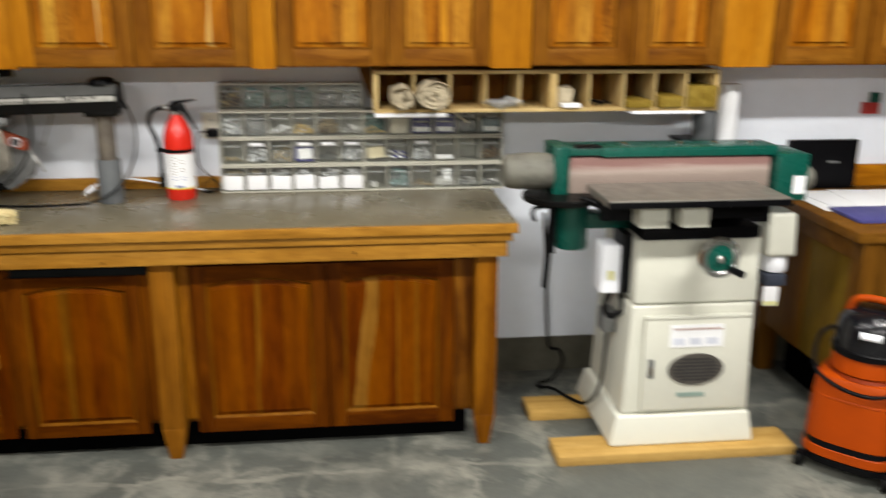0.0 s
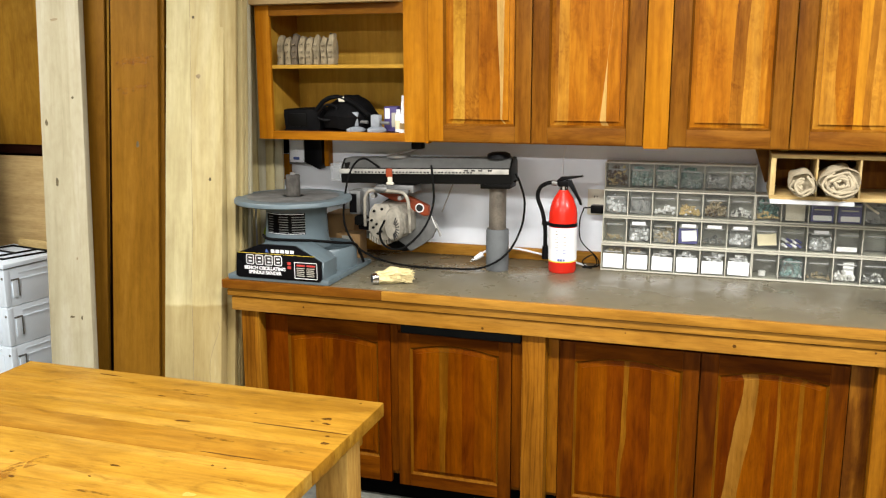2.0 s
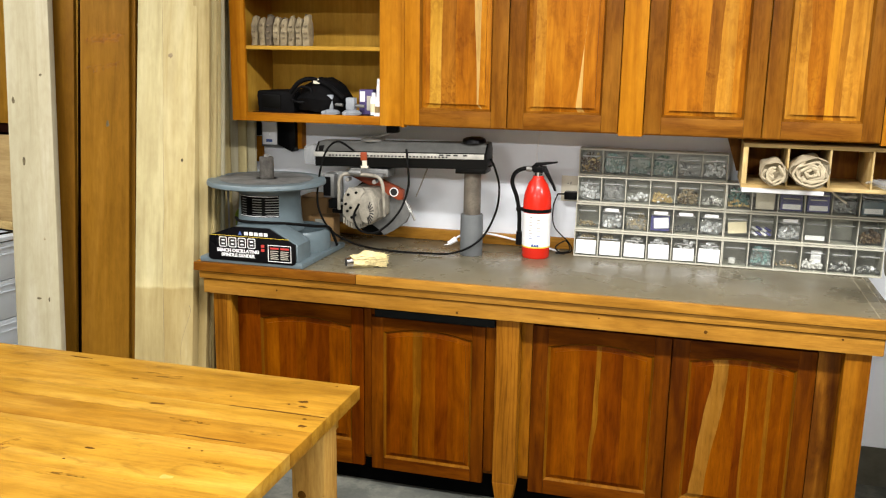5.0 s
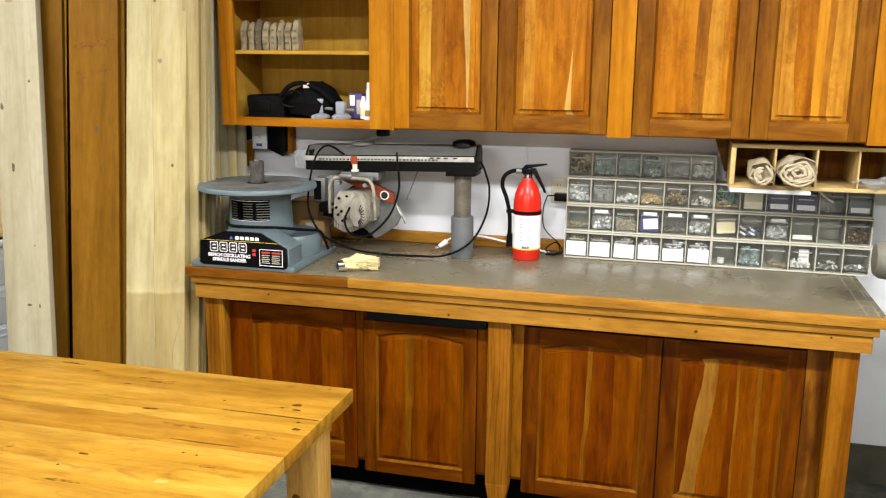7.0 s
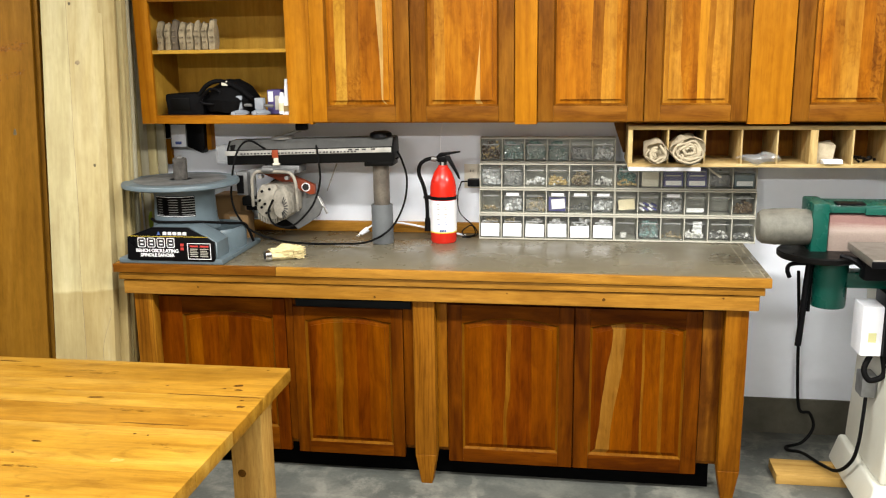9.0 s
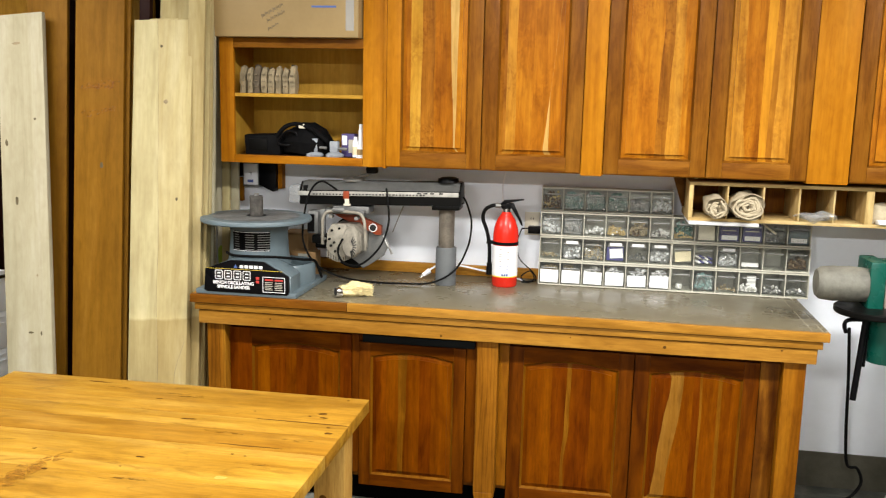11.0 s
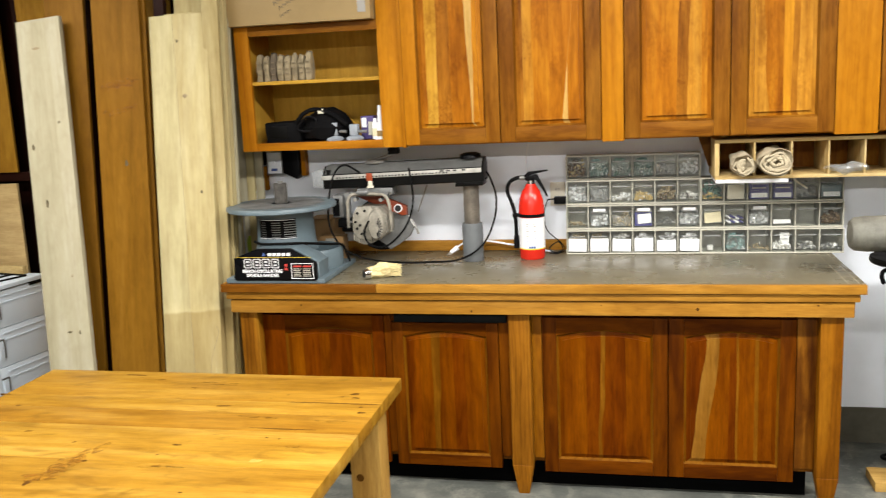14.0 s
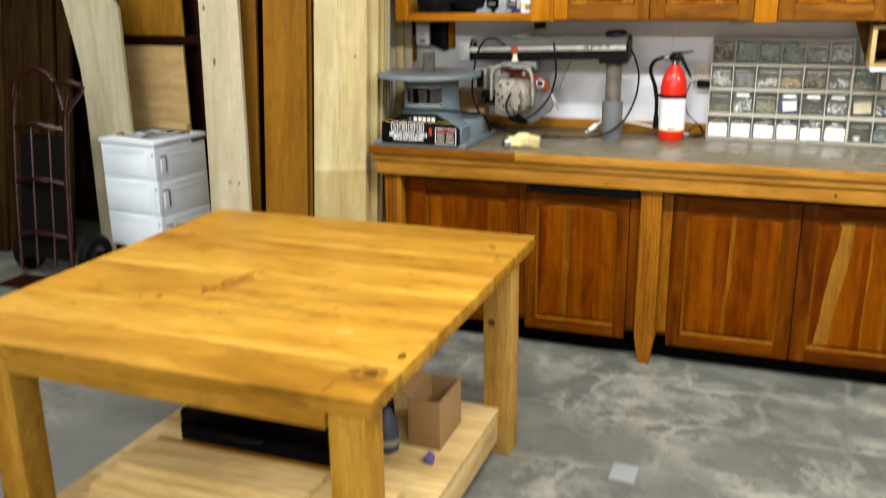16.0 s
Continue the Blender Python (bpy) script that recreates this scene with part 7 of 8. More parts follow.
rnd = random.Random(31)
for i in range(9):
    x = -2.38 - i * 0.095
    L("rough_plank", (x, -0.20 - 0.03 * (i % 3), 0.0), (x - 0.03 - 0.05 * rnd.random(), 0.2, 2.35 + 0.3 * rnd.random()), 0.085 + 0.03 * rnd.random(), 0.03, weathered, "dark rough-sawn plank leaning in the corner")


def storage_drawers():
    # white plastic drawer unit; built square, then turned a little
    t = thing("drawer_unit", (-1.762, -0.032, 0.0), "white plastic drawer unit with three tiers on a black base", "drawers")
    w, d, h = 0.43, 0.41, 0.74
    T = Matrix.Translation((-1.762, -0.032, 0.0)) @ Matrix.Rotation(radians(-8), 4, "Z")

    def turned(bm):
        bmesh.ops.transform(bm, matrix=T, verts=bm.verts)
        return bm

    part("top", turned(box(-w / 2 - 0.008, w / 2 + 0.008, -d / 2 - 0.008, d / 2 + 0.008, h + 0.004, h + 0.028, 0.006)), drawer_white, t)
    part("lid_joint", turned(box(-w / 2 + 0.004, w / 2 - 0.004, -d / 2 + 0.004, d / 2 - 0.004, h, h + 0.004)), dull_steel, t)
    # black strip that draws the shaded gap under the lid
    part("rear_hinge", turned(box(w / 2 - 0.002, w / 2 + 0.007, d / 2 - 0.11, d / 2 + 0.002, h - 0.014, h + 0.0035, 0.002)), black_plastic, t, "black strip put in as the shade of the lid gap")
    levels = (0.12, 0.33, 0.54, 0.74)
    for z0, z1 in zip(levels, levels[1:]):
        z1 -= 0.003
        tier = part("tier", turned(box(-w / 2, w / 2, -d / 2, d / 2, z0, z1, 0.004)), drawer_white, t)
        part("drawer_front", turned(box(-w / 2 + 0.035, w / 2 - 0.06, -d / 2 - 0.004, -d / 2, z0 + 0.018, z1 - 0.05, 0.003)), drawer_white, tier)
        for k, zz in enumerate((z1 - 0.044, z1 - 0.024)):
            part("front_ridge", turned(box(-w / 2 + 0.035, w / 2 - 0.085 + 0.012 * k, -d / 2 - 0.005, -d / 2, zz, zz + 0.008, 0.001)), drawer_white, tier)
        part("corner_post", turned(box(w / 2 - 0.03, w / 2 + 0.003, -d / 2 - 0.004, -d / 2 + 0.032, z0 + 0.004, z1 - 0.004, 0.006)), drawer_white, tier)
        for zz in (z1 - 0.03, z1 - 0.066):
            part("side_ridge", turned(box(w / 2, w / 2 + 0.004, -d / 2 + 0.085, d / 2 - 0.03, zz, zz + 0.007, 0.001)), drawer_white, tier)
        part("latch", turned(box(w / 2 + 0.0005, w / 2 + 0.006, -d / 2 + 0.042, -d / 2 + 0.08, z0 + 0.045, z1 - 0.055, 0.002)), drawer_white, tier)
        part("latch_slot", turned(box(w / 2 + 0.0005, w / 2 + 0.0075, -d / 2 + 0.074, -d / 2 + 0.082, z0 + 0.05, z1 - 0.062)), dull_steel, tier)
        part("latch_slot", turned(box(w / 2 + 0.0005, w / 2 + 0.0075, -d / 2 + 0.036, -d / 2 + 0.082, z1 - 0.062, z1 - 0.054)), dull_steel, tier)
        part("screw", turned(rod((w / 2 - 0.012, -d / 2 - 0.0055, z1 - 0.045), (w / 2 - 0.012, -d / 2 + 0.004, z1 - 0.045), 0.007, seg=10)), dull_steel, tier)
    part("base", turned(box(-w / 2 + 0.012, w / 2 - 0.012, -d / 2 + 0.012, d / 2 - 0.012, 0.0, 0.1195, 0.006)), black_rubber, t, "black base block")
    t2 = thing("wire_tray", (-1.762, -0.03, h + 0.028), "thin dark wire tray lying on the drawer unit", "tray")
    for p0, p1 in (((-0.19, -0.10), (0.12, -0.13)), ((-0.15, 0.15), (0.17, 0.13)), ((-0.19, -0.10), (-0.15, 0.15)), ((0.02, -0.12), (0.06, 0.13)), ((-0.10, 0.02), (0.04, 0.01)), ((0.12, -0.13), (0.17, 0.13))):
        part("wire", turned(rod((*p0, h + 0.0335), (*p1, h + 0.0335), 0.0052, seg=6)), dark_grey, t2)
    single("wood_strip", turned(box(-0.12, 0.12, 0.16, 0.19, h + 0.0285, h + 0.075, 0.003)), pine["x"], (-1.74, 0.14, h + 0.0285), "short pale wood strip lying on the drawer unit", "strip")


storage_drawers()


def hand_truck():
    t = thing("hand_truck", (-2.2, -0.5, 0.0), "dark rusty red two-wheeled hand truck", "hand truck")
    lean = lambda x, z, y=-0.62: (x + 0.10 - 0.05 * z, y + 0.17 * z, z)
    for x in (-2.42, -2.05):
        part("rail", tube([lean(x, 0.06), lean(x - 0.01, 0.5), lean(x, 0.9), lean(x + 0.03, 1.05)], 0.016, 10), dolly_red, t)
    part("top_loop", tube([lean(-2.42, 0.95), lean(-2.40, 1.10), lean(-2.30, 1.175), lean(-2.20, 1.17), lean(-2.11, 1.10), lean(-2.06, 0.95)], 0.016, 10), dolly_red, t)
    part("side_handle", tube([lean(-2.06, 0.9), lean(-2.02, 0.97), lean(-1.93, 1.07), lean(-1.90, 1.10, -0.66), lean(-1.96, 1.12, -0.68), lean(-2.08, 1.11, -0.66)], 0.014, 10), dolly_red, t)
    for z in (0.25, 0.55, 0.85):
        part("cross_bar", tube([lean(-2.42, z), lean(-2.235, z + 0.03, -0.66), lean(-2.05, z)], 0.013, 8), dolly_red, t)
    for x in (-2.30, -2.17):
        part("slat", tube([lean(x, 0.08), lean(x, 0.5), lean(x, 0.88)], 0.011, 8), dolly_red, t)
    part("back_plate", prism([lean(0, 0.12)[1:], lean(0, 0.82)[1:], (lean(0, 0.82)[1] + 0.01, 0.82), (lean(0, 0.12)[1] + 0.01, 0.12)], -2.32, -1.99, plane="yz"), black_rubber, t, "black back plate")
    part("toe_plate", box(-2.33, -1.94, -0.80, -0.60, 0.004, 0.014, 0.003), dolly_red, t)
    part("axle", rod((-2.38, -0.47, 0.125), (-1.90, -0.47, 0.125), 0.01), dull_steel, t)
    for x in (-2.38, -1.90):
        wh = part("wheel", lathe([(0.07, -0.022), (0.11, -0.026), (0.124, -0.015), (0.124, 0.015), (0.11, 0.026), (0.07, 0.022)], (x, -0.47, 0.125), 28, "x"), black_rubber, t)
        part("hub", lathe([(0.07, -0.018), (0.03, -0.03), (0.03, 0.03), (0.07, 0.018)], (x, -0.47, 0.125), 20, "x"), dolly_red, wh)


hand_truck()


# ---- edge belt sander on its skids ----
def belt_sander():
    for y0, y1, x0, x1 in ((-0.905, -0.745, 2.712, 3.655), (-0.525, -0.37, 2.68, 3.60)):
        single("wood_skid", box(x0, x1, y0, y1, 0.0, 0.04, 0.004), skid_wood, ((x0 + x1) / 2, (y0 + y1) / 2, 0.0), "pale timber skid under the belt sander", "skid", "sander skids")
    t = thing("belt_sander", (3.24, -0.6, 0.04), "cream and green edge belt sander on a cabinet stand", "sander")
    part("plinth", frustum((2.925, 3.505, -0.85, -0.33), (2.955, 3.49, -0.825, -0.35), 0.0405, 0.158, 0.012), machine_cream, t)
    part("stand", frustum((2.975, 3.485, -0.812, -0.36), (2.995, 3.478, -0.80, -0.37), 0.158, 0.60, 0.014), machine_cream, t)
    part("upper_stand", frustum((3.004, 3.482, -0.80, -0.38), (3.004, 3.482, -0.79, -0.38), 0.604, 0.852, 0.010), machine_cream, t)
    door = part("access_door", box(3.043, 3.462, -0.826, -0.808, 0.176, 0.566, 0.010), machine_cream, t)
    part("door_lip", box(3.045, 3.46, -0.83, -0.8265, 0.553, 0.566, 0.002), machine_cream, door)
    part("latch_plate", box(3.064, 3.086, -0.830, -0.8265, 0.315, 0.392, 0.003), dull_steel, door)
    part("latch", box(3.070, 3.080, -0.837, -0.8305, 0.33, 0.36, 0.003), brown_parts, door)
    bm = lathe([(0.110, -0.004), (0.110, 0.003), (0.095, 0.004)], (0, 0, 0), 36, "y")
    bmesh.ops.scale(bm, vec=(1, 1, 0.58), verts=bm.verts)
    bmesh.ops.translate(bm, vec=(3.252, -0.829, 0.347), verts=bm.verts)
    vent = part("oval_vent", bm, vent_brown, door, "dark oval vent in the door")
    for k in range(7):
        z = 0.305 + k * 0.014
        hw = 0.088 * math.sqrt(max(0.05, 1 - ((z - 0.347) / 0.058) ** 2))
        part("vent_slot", box(3.252 - hw, 3.252 + hw, -0.8342, -0.8332, z - 0.0035, z + 0.0035), black_ink, vent)
    lab = part("warning_label", box(3.142, 3.352, -0.8285, -0.8265, 0.437, 0.528), white_paper, door, "white warning label")
    for k in range(3):
        part("label_bar", box(3.155 + k * 0.065, 3.20 + k * 0.065, -0.8295, -0.8285, 0.448, 0.474), pale_blue, lab)
    part("label_bar", box(3.155, 3.345, -0.8295, -0.8285, 0.507, 0.514), label_red, lab)
    part("maker_plate", box(3.185, 3.295, -0.8285, -0.8265, 0.231, 0.249), faded_green, door)
    # saddle, trunnion and tilting table
    part("saddle", box(3.02, 3.47, -0.80, -0.40, 0.852, 0.90, 0.012), black_plastic, t)
    part("neck", box(3.06, 3.44, -0.72, -0.46, 0.90, 1.0, 0.01), dark_grey, t)
    for x in (2.97, 3.12):
        part("table_rib", box(x, x + 0.105, -0.90, -0.80, 0.925, 1.01, 0.008), machine_cream, t)
    part("table_beam", box(2.86, 3.48, -0.80, -0.74, 0.93, 1.012, 0.006), black_plastic, t)
    part("work_table", box(2.835, 3.495, -0.955, -0.660, 1.012, 1.042, 0.006), iron_table, t, "ground iron work table with a dark edge")
    part("table_edge", box(2.833, 3.497, -0.958, -0.952, 1.013, 1.036, 0.002), black_plastic, t)
    hw = part("handwheel", lathe([(0.052, -0.010), (0.058, -0.018), (0.070, -0.018), (0.078, 0.0), (0.070, 0.014), (0.052, 0.012)], (3.258, -0.93, 0.822), 36, "y"), chrome, t, "chrome-rimmed handwheel")
    part("wheel_disc", lathe([(0.02, -0.012), (0.049, -0.010), (0.051, 0.0), (0.045, 0.006)], (3.258, -0.93, 0.822), 30, "y"), machine_green, hw)
    part("wheel_hub", lathe([(0.006, -0.03), (0.014, -0.026), (0.016, -0.008)], (3.258, -0.93, 0.822), 18, "y"), chrome, hw)
    part("wheel_grip", rod((3.298, -0.94, 0.782), (3.318, -1.0, 0.777), 0.012, 0.014), black_plastic, hw)
    part("wheel_shaft", rod((3.258, -0.92, 0.822), (3.258, -0.80, 0.822), 0.014), steel, t)
    # belt head
    yb = -0.62
    part("belt", box(2.775, 3.575, yb, yb + 0.14, 0.985, 1.132, 0.02), belt_brown, t, "reddish-brown abrasive belt")
    part("top_cover", box(2.745, 3.60, yb + 0.004, yb + 0.16, 1.138, 1.168, 0.006), machine_green, t)
    part("cover_front", box(2.90, 3.58, yb - 0.006, yb + 0.004, 1.134, 1.160, 0.002), machine_green, t)
    for x in (3.0, 3.22, 3.36, 3.50):
        part("cover_bolt", lathe([(0.012, 1.168), (0.012, 1.178), (0.006, 1.181)], (x, yb + 0.05, 0), 10), chrome, t)
    part("cover_slot", box(2.80, 2.90, yb - 0.002, yb + 0.05, 1.1685, 1.176, 0.003), black_plastic, t)
    part("end_plate", box(2.715, 2.775, yb - 0.012, yb + 0.17, 0.985, 1.176, 0.010), machine_green, t)
    part("drive_housing", box(3.585, 3.715, yb - 0.03, yb + 0.18, 0.955, 1.142, 0.014), machine_green, t)
    part("housing_label", box(3.655, 3.702, yb - 0.0325, yb - 0.0302, 0.985, 1.055), white_paper, t)
    part("drive_knob", lathe([(0.02, 0.0), (0.05, 0.01), (0.055, 0.03), (0.04, 0.05), (0.015, 0.055)], (3.716, yb + 0.05, 1.03), 24, "x"), sock_grey, t)
    part("motor", frustum((3.600, 3.725, -0.61, -0.46), (3.605, 3.72, -0.60, -0.47), 0.715, 0.895, 0.018), machine_cream, t)
    part("motor_bracket", box(3.484, 3.602, -0.60, -0.50, 0.86, 0.93, 0.006), black_plastic, t)
    part("motor_cap", lathe([(0.03, 0.640), (0.048, 0.646), (0.052, 0.66), (0.052, 0.70), (0.045, 0.7145)], (3.665, -0.545, 0), 28), white_plastic, t)
    part("junction_cover", box(3.612, 3.70, -0.60, -0.50, 0.590, 0.639, 0.008), blue_dark, t)
    tag = part("motor_label", box(3.608, 3.672, -0.603, -0.596, 0.508, 0.589, 0.002), white_paper, t)
    part("label_band", box(3.610, 3.670, -0.6045, -0.6032, 0.510, 0.528), faded_yellow, tag)
    # contour drum and its small round table
    part("contour_drum", lathe([(0.02, 0.0), (0.052, 0.004), (0.064, 0.02), (0.069, 0.07), (0.0675, 0.0705), (0.070, 0.13), (0.066, 0.185)], (2.53, yb + 0.04, 1.078), 36, "x"), sock_grey, t, "grey sanding drum at the belt's end")
    part("round_table", lathe([(0.148, 0.972), (0.152, 0.977), (0.152, 0.992), (0.148, 0.996), (0.02, 0.996)], (2.755, yb + 0.01, 0), 44), dark_grey, t, "small round dark table")
    part("table_post", lathe([(0.060, 0.782), (0.062, 0.788), (0.065, 0.972)], (2.80, yb + 0.02, 0), 30), machine_green, t)
    part("table_arm", box(2.85, 3.03, yb - 0.02, yb + 0.06, 0.86, 0.92, 0.008), machine_green, t)
    part("lock_rod", rod((2.695, yb - 0.02, 0.632), (2.715, yb - 0.02, 0.972), 0.012), black_plastic, t)
    part("lock_rod", rod((2.728, yb + 0.01, 0.76), (2.728, yb + 0.01, 0.972), 0.008), black_plastic, t)
    part("lock_knob", tube([(2.70, yb - 0.03, 0.955), (2.66, yb - 0.03, 0.953), (2.64, yb - 0.03, 0.945), (2.636, yb - 0.03, 0.925), (2.645, yb - 0.03, 0.90)], 0.008), black_plastic, t)
    part("tilt_lever", tube([(2.80, yb - 0.10, 1.0), (2.85, yb - 0.14, 0.985), (2.90, yb - 0.15, 0.93)], 0.012), black_plastic, t)
    # switch and conduit on the side
    sw = part("switch_box", box(2.893, 2.968, -0.72, -0.60, 0.625, 0.815, 0.008), white_plastic, t, "white switch box")
    part("warning_mark", box(2.918, 2.945, -0.7225, -0.7205, 0.68, 0.715), faded_yellow, sw)
    part("switch_bracket", box(2.9685, 3.0025, -0.735, -0.60, 0.63, 0.86, 0.004), black_plastic, t, "black switch bracket")
    part("conduit", tube([(2.95, -0.68, 0.63), (2.92, -0.70, 0.57), (2.94, -0.71, 0.53), (2.99, -0.70, 0.55), (2.985, -0.69, 0.62)], 0.011, 10), black_rubber, t)
    part("junction_box", box(2.93, 2.985, -0.66, -0.58, 0.44, 0.53, 0.008), dull_steel, t)
    part("mains_cord", tube([(2.955, -0.64, 0.44), (2.945, -0.66, 0.36), (2.935, -0.67, 0.26), (2.925, -0.64, 0.17), (2.90, -0.56, 0.09), (2.87, -0.44, 0.058), (2.82, -0.34, 0.058), (2.78, -0.27, 0.035), (2.79, -0.20, 0.02), (2.86, -0.17, 0.03), (2.91, -0.14, 0.09), (2.90, -0.10, 0.14), (2.86, -0.08, 0.15), (2.845, -0.07, 0.3), (2.835, -0.06, 0.55), (2.82, -0.05, 0.78)], 0.007), black_rubber, t)


belt_sander()


def shop_vacuum():
    cx, cy = 3.845, -0.985
    t = thing("shop_vacuum", (cx, cy, 0.0), "orange and black wet-dry shop vacuum on casters", "vacuum")

    def tub(profile, seg=48, power=3.4):
        """A turned tub of rounded-square plan: (half width, height) rows."""
        bm = bmesh.new()
        rings = []
        for r, z in profile:
            ring = []
            for i in range(seg):
                c, s = math.cos(2 * math.pi * i / seg), math.sin(2 * math.pi * i / seg)
                k = r / (abs(c) ** power + abs(s) ** power) ** (1 / power)
                ring.append(bm.verts.new((cx + k * c, cy + k * s, z)))
            rings.append(ring)
        for a, b in zip(rings, rings[1:]):
            for i in range(seg):
                bm.faces.new((a[i], a[(i + 1) % seg], b[(i + 1) % seg], b[i]))
        bm.faces.new(rings[0])
        bm.faces.new(rings[-1])
        return bm

    part("chassis", tub([(0.165, 0.040), (0.180, 0.045), (0.182, 0.072), (0.176, 0.075)]), black_plastic, t, "black wheeled base")
    part("base_skirt", tub([(0.174, 0.070), (0.183, 0.078), (0.182, 0.112), (0.178, 0.116)]), vac_orange, t)
    part("dark_band", tub([(0.176, 0.114), (0.1795, 0.116), (0.179, 0.138), (0.175, 0.140)]), black_plastic, t)
    part("tank", tub([(0.174, 0.136), (0.179, 0.142), (0.172, 0.29), (0.163, 0.385), (0.154, 0.402), (0.13, 0.408)]), vac_orange, t)
    part("step_line", tub([(0.1690, 0.317), (0.1710, 0.319), (0.1700, 0.326), (0.168, 0.328)]), vac_orange, t)
    hx = cx + 0.012
    part("recess", lathe([(0.148, 0.398), (0.152, 0.405), (0.142, 0.416), (0.13, 0.42)], (hx, cy, 0), 44), vac_shade, t, "neck in orange darkened as recess shade")
    part("upper_tank", lathe([(0.134, 0.416), (0.145, 0.424), (0.143, 0.468), (0.138, 0.488)], (hx, cy, 0), 44), vac_orange, t)
    part("lid_rim", lathe([(0.138, 0.486), (0.148, 0.490), (0.149, 0.512), (0.143, 0.517)], (hx, cy, 0), 44), black_plastic, t)
    part("lid", lathe([(0.141, 0.515), (0.141, 0.56), (0.132, 0.615), (0.108, 0.650), (0.06, 0.668), (0.01, 0.670)], (hx, cy, 0), 44), black_gloss, t, "rounded black motor lid")
    part("badge", rod((hx - 0.015, cy - 0.1385, 0.588), (hx + 0.055, cy - 0.130, 0.588), 0.015, seg=14), white_plastic, t, "silver-white badge")
    part("carry_handle", tube([(hx - 0.10, cy - 0.02, 0.64), (hx - 0.07, cy - 0.03, 0.695), (hx + 0.0, cy - 0.03, 0.708), (hx + 0.07, cy - 0.03, 0.697), (hx + 0.11, cy - 0.02, 0.65)], 0.015, 10), vac_orange, t, "orange carrying handle")
    part("hose", tube([(cx - 0.13, cy - 0.03, 0.57), (cx - 0.172, cy - 0.05, 0.53), (cx - 0.178, cy - 0.08, 0.46), (cx - 0.14, cy - 0.145, 0.41), (cx - 0.04, cy - 0.178, 0.378), (cx + 0.07, cy - 0.180, 0.372), (cx + 0.16, cy - 0.14, 0.40), (cx + 0.18, cy - 0.04, 0.45)], 0.008, 10), black_plastic, t, "thin black hose slung round the tank")
    part("latch", box(hx - 0.012, hx + 0.05, cy + 0.140, cy + 0.156, 0.45, 0.52, 0.005), black_plastic, t)
    for sx in (-1, 1):
        for sy in (-1, 1):
            w = part("caster", rod((cx + sx * 0.165 - 0.014, cy + sy * 0.155, 0.030), (cx + sx * 0.165 + 0.014, cy + sy * 0.155, 0.030), 0.030, seg=20), black_rubber, t)
            part("fork", box(cx + sx * 0.165 - 0.019, cx + sx * 0.165 + 0.019, cy + sy * 0.155 - 0.016, cy + sy * 0.155 + 0.016, 0.048, 0.064, 0.004), black_plastic, w)
    for ob in t.children:
        for m in (ob, *ob.children):
            m.data.transform(Matrix.Rotation(radians(-46), 4, "Z") @ Matrix.Diagonal((0.94, 0.94, 0.95, 1.0)))


shop_vacuum()


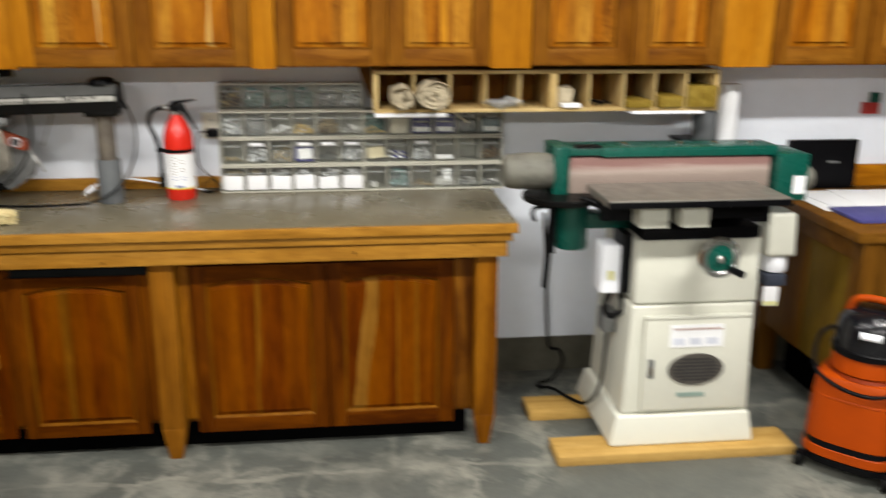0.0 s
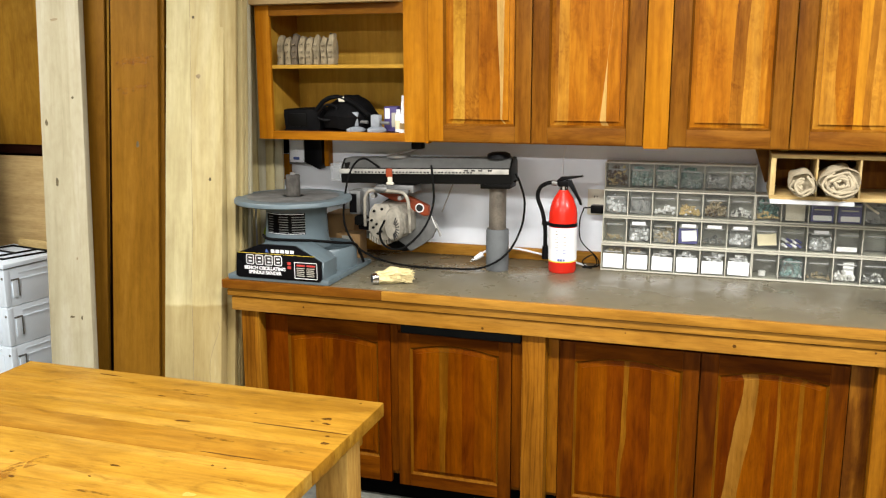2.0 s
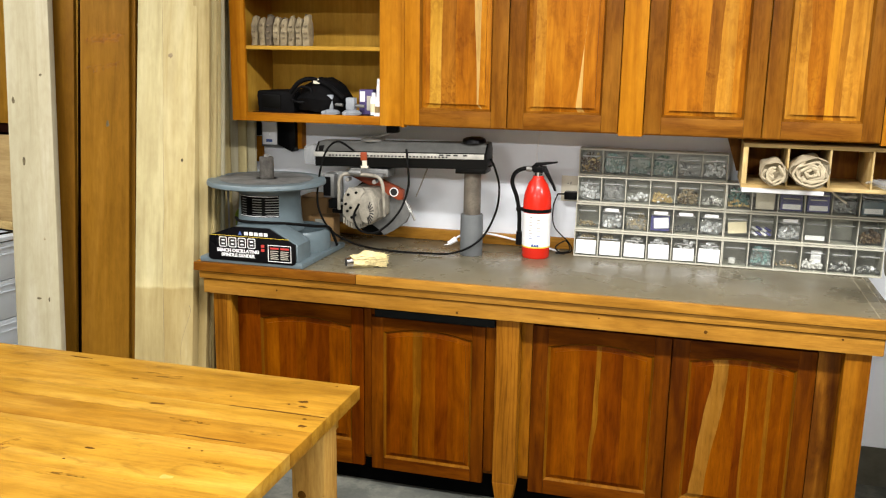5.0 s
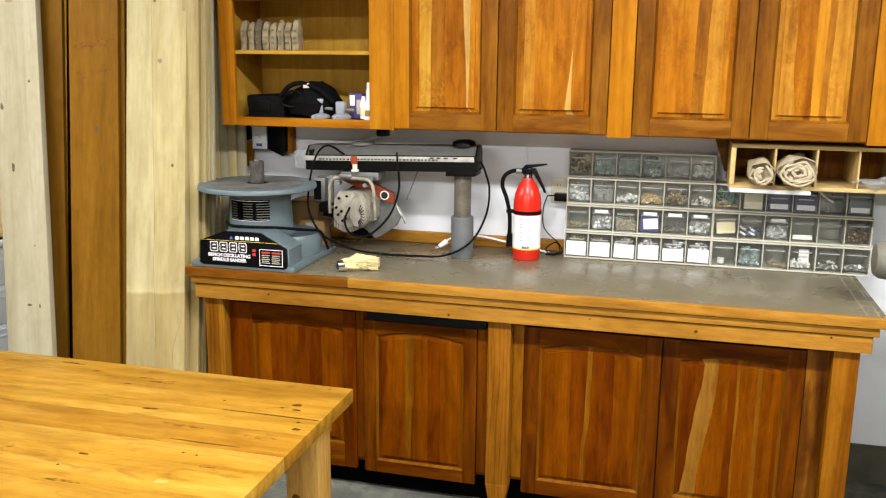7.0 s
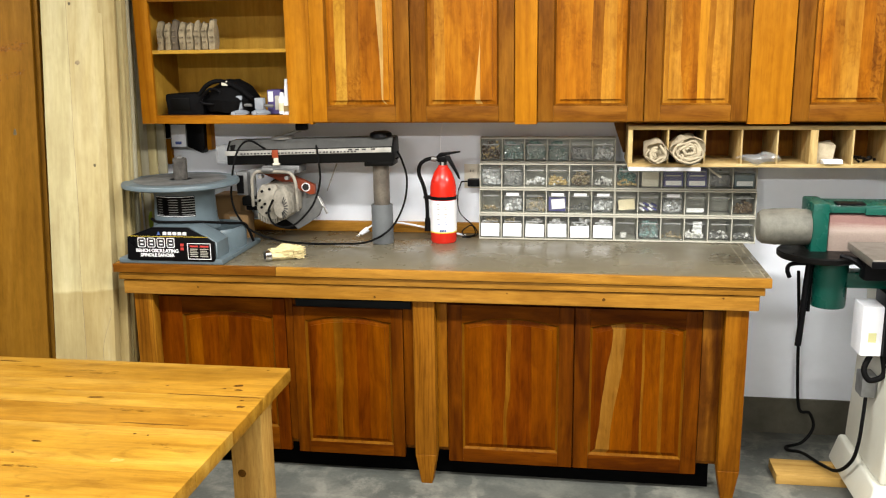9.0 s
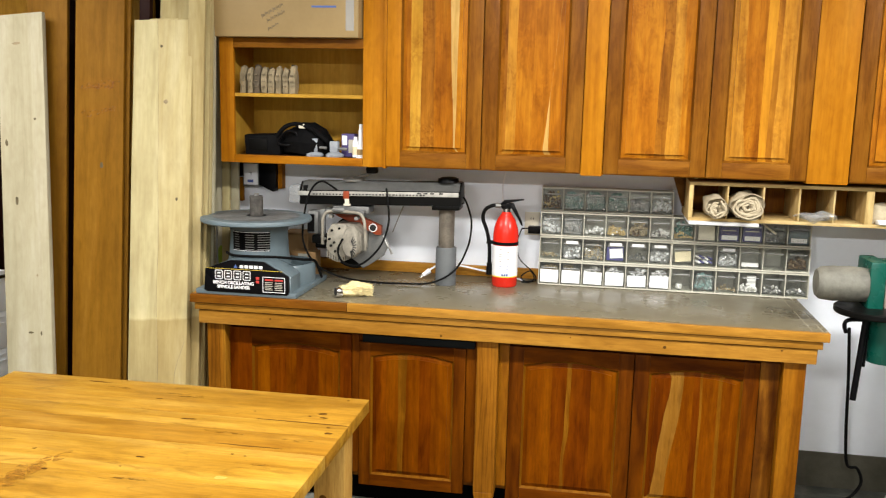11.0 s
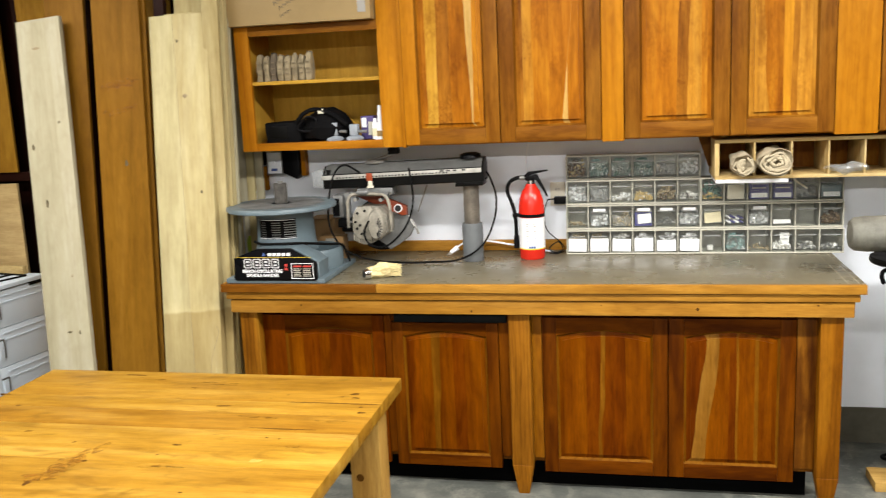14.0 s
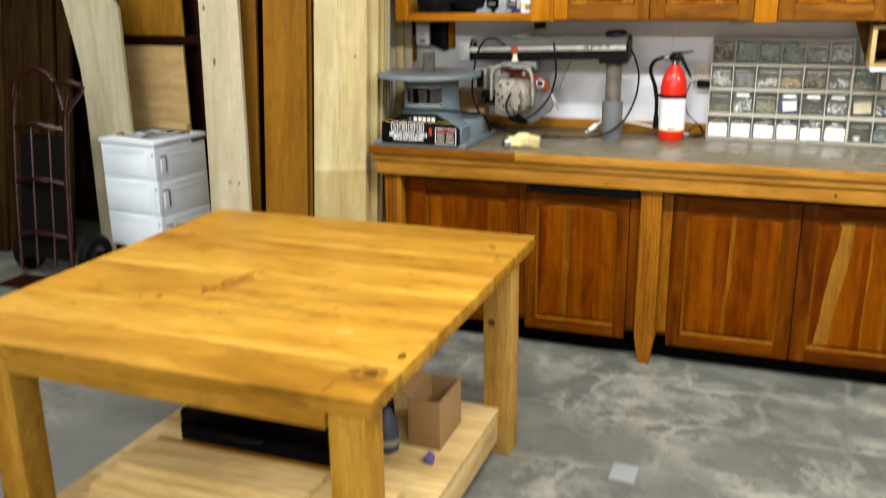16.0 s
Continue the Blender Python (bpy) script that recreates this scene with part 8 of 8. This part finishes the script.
def side_bench():
    x0, x1, y0, y1 = 3.872, 4.56, -0.83, -0.03
    t = thing("side_bench", (4.15, -0.5, 0.0), "dark-topped wooden bench standing along the side wall", "bench")
    part("top", box(x0 - 0.03, x1, y0 - 0.01, y1, 0.83, 0.87, 0.005), side_wood["x"], t)
    part("edge_band", box(x0 - 0.034, x0 - 0.0305, y0 - 0.008, y1, 0.832, 0.868, 0.001), side_wood["x"], t)
    part("apron", box(x0, x0 + 0.025, y0 + 0.08, y1, 0.745, 0.829, 0.002), side_wood["x"], t)
    part("panel", box(x0 + 0.012, x0 + 0.03, y0 + 0.09, -0.43, 0.24, 0.745, 0.002), olive_panel, t, "olive-yellow plywood panel")
    part("side_board", box(x0 + 0.006, x0 + 0.03, -0.428, y1 - 0.08, 0.24, 0.745, 0.002), side_wood["z"], t, "dark brown side board")
    # black sheet put in as the shade below the panel
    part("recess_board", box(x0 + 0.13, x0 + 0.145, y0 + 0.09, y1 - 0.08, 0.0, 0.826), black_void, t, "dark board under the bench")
    for y in (y0, y1 - 0.08):
        part("leg", box(x0, x0 + 0.08, y, y + 0.08, 0.0, 0.8295, 0.004), side_wood["z"], t)
        part("leg", box(x1 - 0.08, x1, y, y + 0.08, 0.0, 0.8295, 0.004), fir["z"], t)
    part("end_panel", box(x0 + 0.08, x1 - 0.08, y0 + 0.02, y0 + 0.035, 0.10, 0.8295), side_wood["z"], t)
    t = thing("dark_screen", (4.1, -0.08, 0.872), "black flat panel leaning against the wall", "screen")
    part("panel", box(3.93, 4.26, -0.075, -0.045, 0.872, 1.095, 0.006), black_plastic, t)
    part("mark", box(4.12, 4.17, -0.0765, -0.0752, 0.99, 1.0), dull_steel, t)
    single("blue_folder", box(3.92, 4.34, -0.70, -0.47, 0.8705, 0.885, 0.003), blue_carton, (4.08, -0.62, 0.8705), "dark blue folder lying on the side bench", "folder")
    papers = thing("paper_stack", (4.15, -0.3, 0.8705), "loose stack of white papers on the side bench", "papers")
    for k, (px0, px1, py0, py1, turn) in enumerate([(3.9, 4.42, -0.49, -0.12, 0), (3.95, 4.30, -0.47, -0.16, 4), (4.08, 4.40, -0.45, -0.14, -6)]):
        bm = box(px0, px1, py0, py1, 0.8705 + k * 0.0036, 0.8735 + k * 0.0036, 0.0005)
        bmesh.ops.rotate(bm, cent=(4.15, -0.3, 0.87), matrix=Matrix.Rotation(radians(turn), 3, "Z"), verts=bm.verts)
        part("sheet", bm, white_paper, papers)
    single("backsplash", box(4.27, 4.5, -0.028, -0.004, 0.8705, 0.97, 0.002), fir["x"], (4.38, -0.015, 0.8705), "golden fir backsplash board on the side bench", "trim", kind="structure")
    t = thing("paper_roll", (3.645, -0.06, 1.18), "white paper roll held on the wall", "roll")
    part("roll", lathe([(0.045, 1.12), (0.046, 1.123), (0.046, 1.355), (0.045, 1.358), (0.018, 1.358)], (3.578, -0.17, 0), 28), white_paper, t)
    part("holder", box(3.54, 3.63, -0.21, -0.003, 1.108, 1.119, 0.002), dull_steel, t)
    # added stand-in for the dark side left of the white roll
    t = thing("dust_canister", (3.475, -0.17, 1.10), "grey-green cylinder put in for the dark side left of the white roll", "canister")
    part("canister", lathe([(0.046, 1.118), (0.05, 1.124), (0.05, 1.235), (0.044, 1.243), (0.02, 1.245)], (3.478, -0.17, 0), 28), pvc_grey, t)
    part("bracket", box(3.39, 3.53, -0.20, -0.003, 1.104, 1.117, 0.003), black_plastic, t, "black wall bracket")
    t = thing("wall_gauge", (4.32, -0.02, 1.2), "small red and green tool hanging on the wall", "tool")
    part("red_part", box(4.285, 4.36, -0.03, -0.003, 1.205, 1.255, 0.004), red_ink, t)
    part("green_part", box(4.32, 4.36, -0.03, -0.003, 1.256, 1.30, 0.004), machine_green, t)


side_bench()
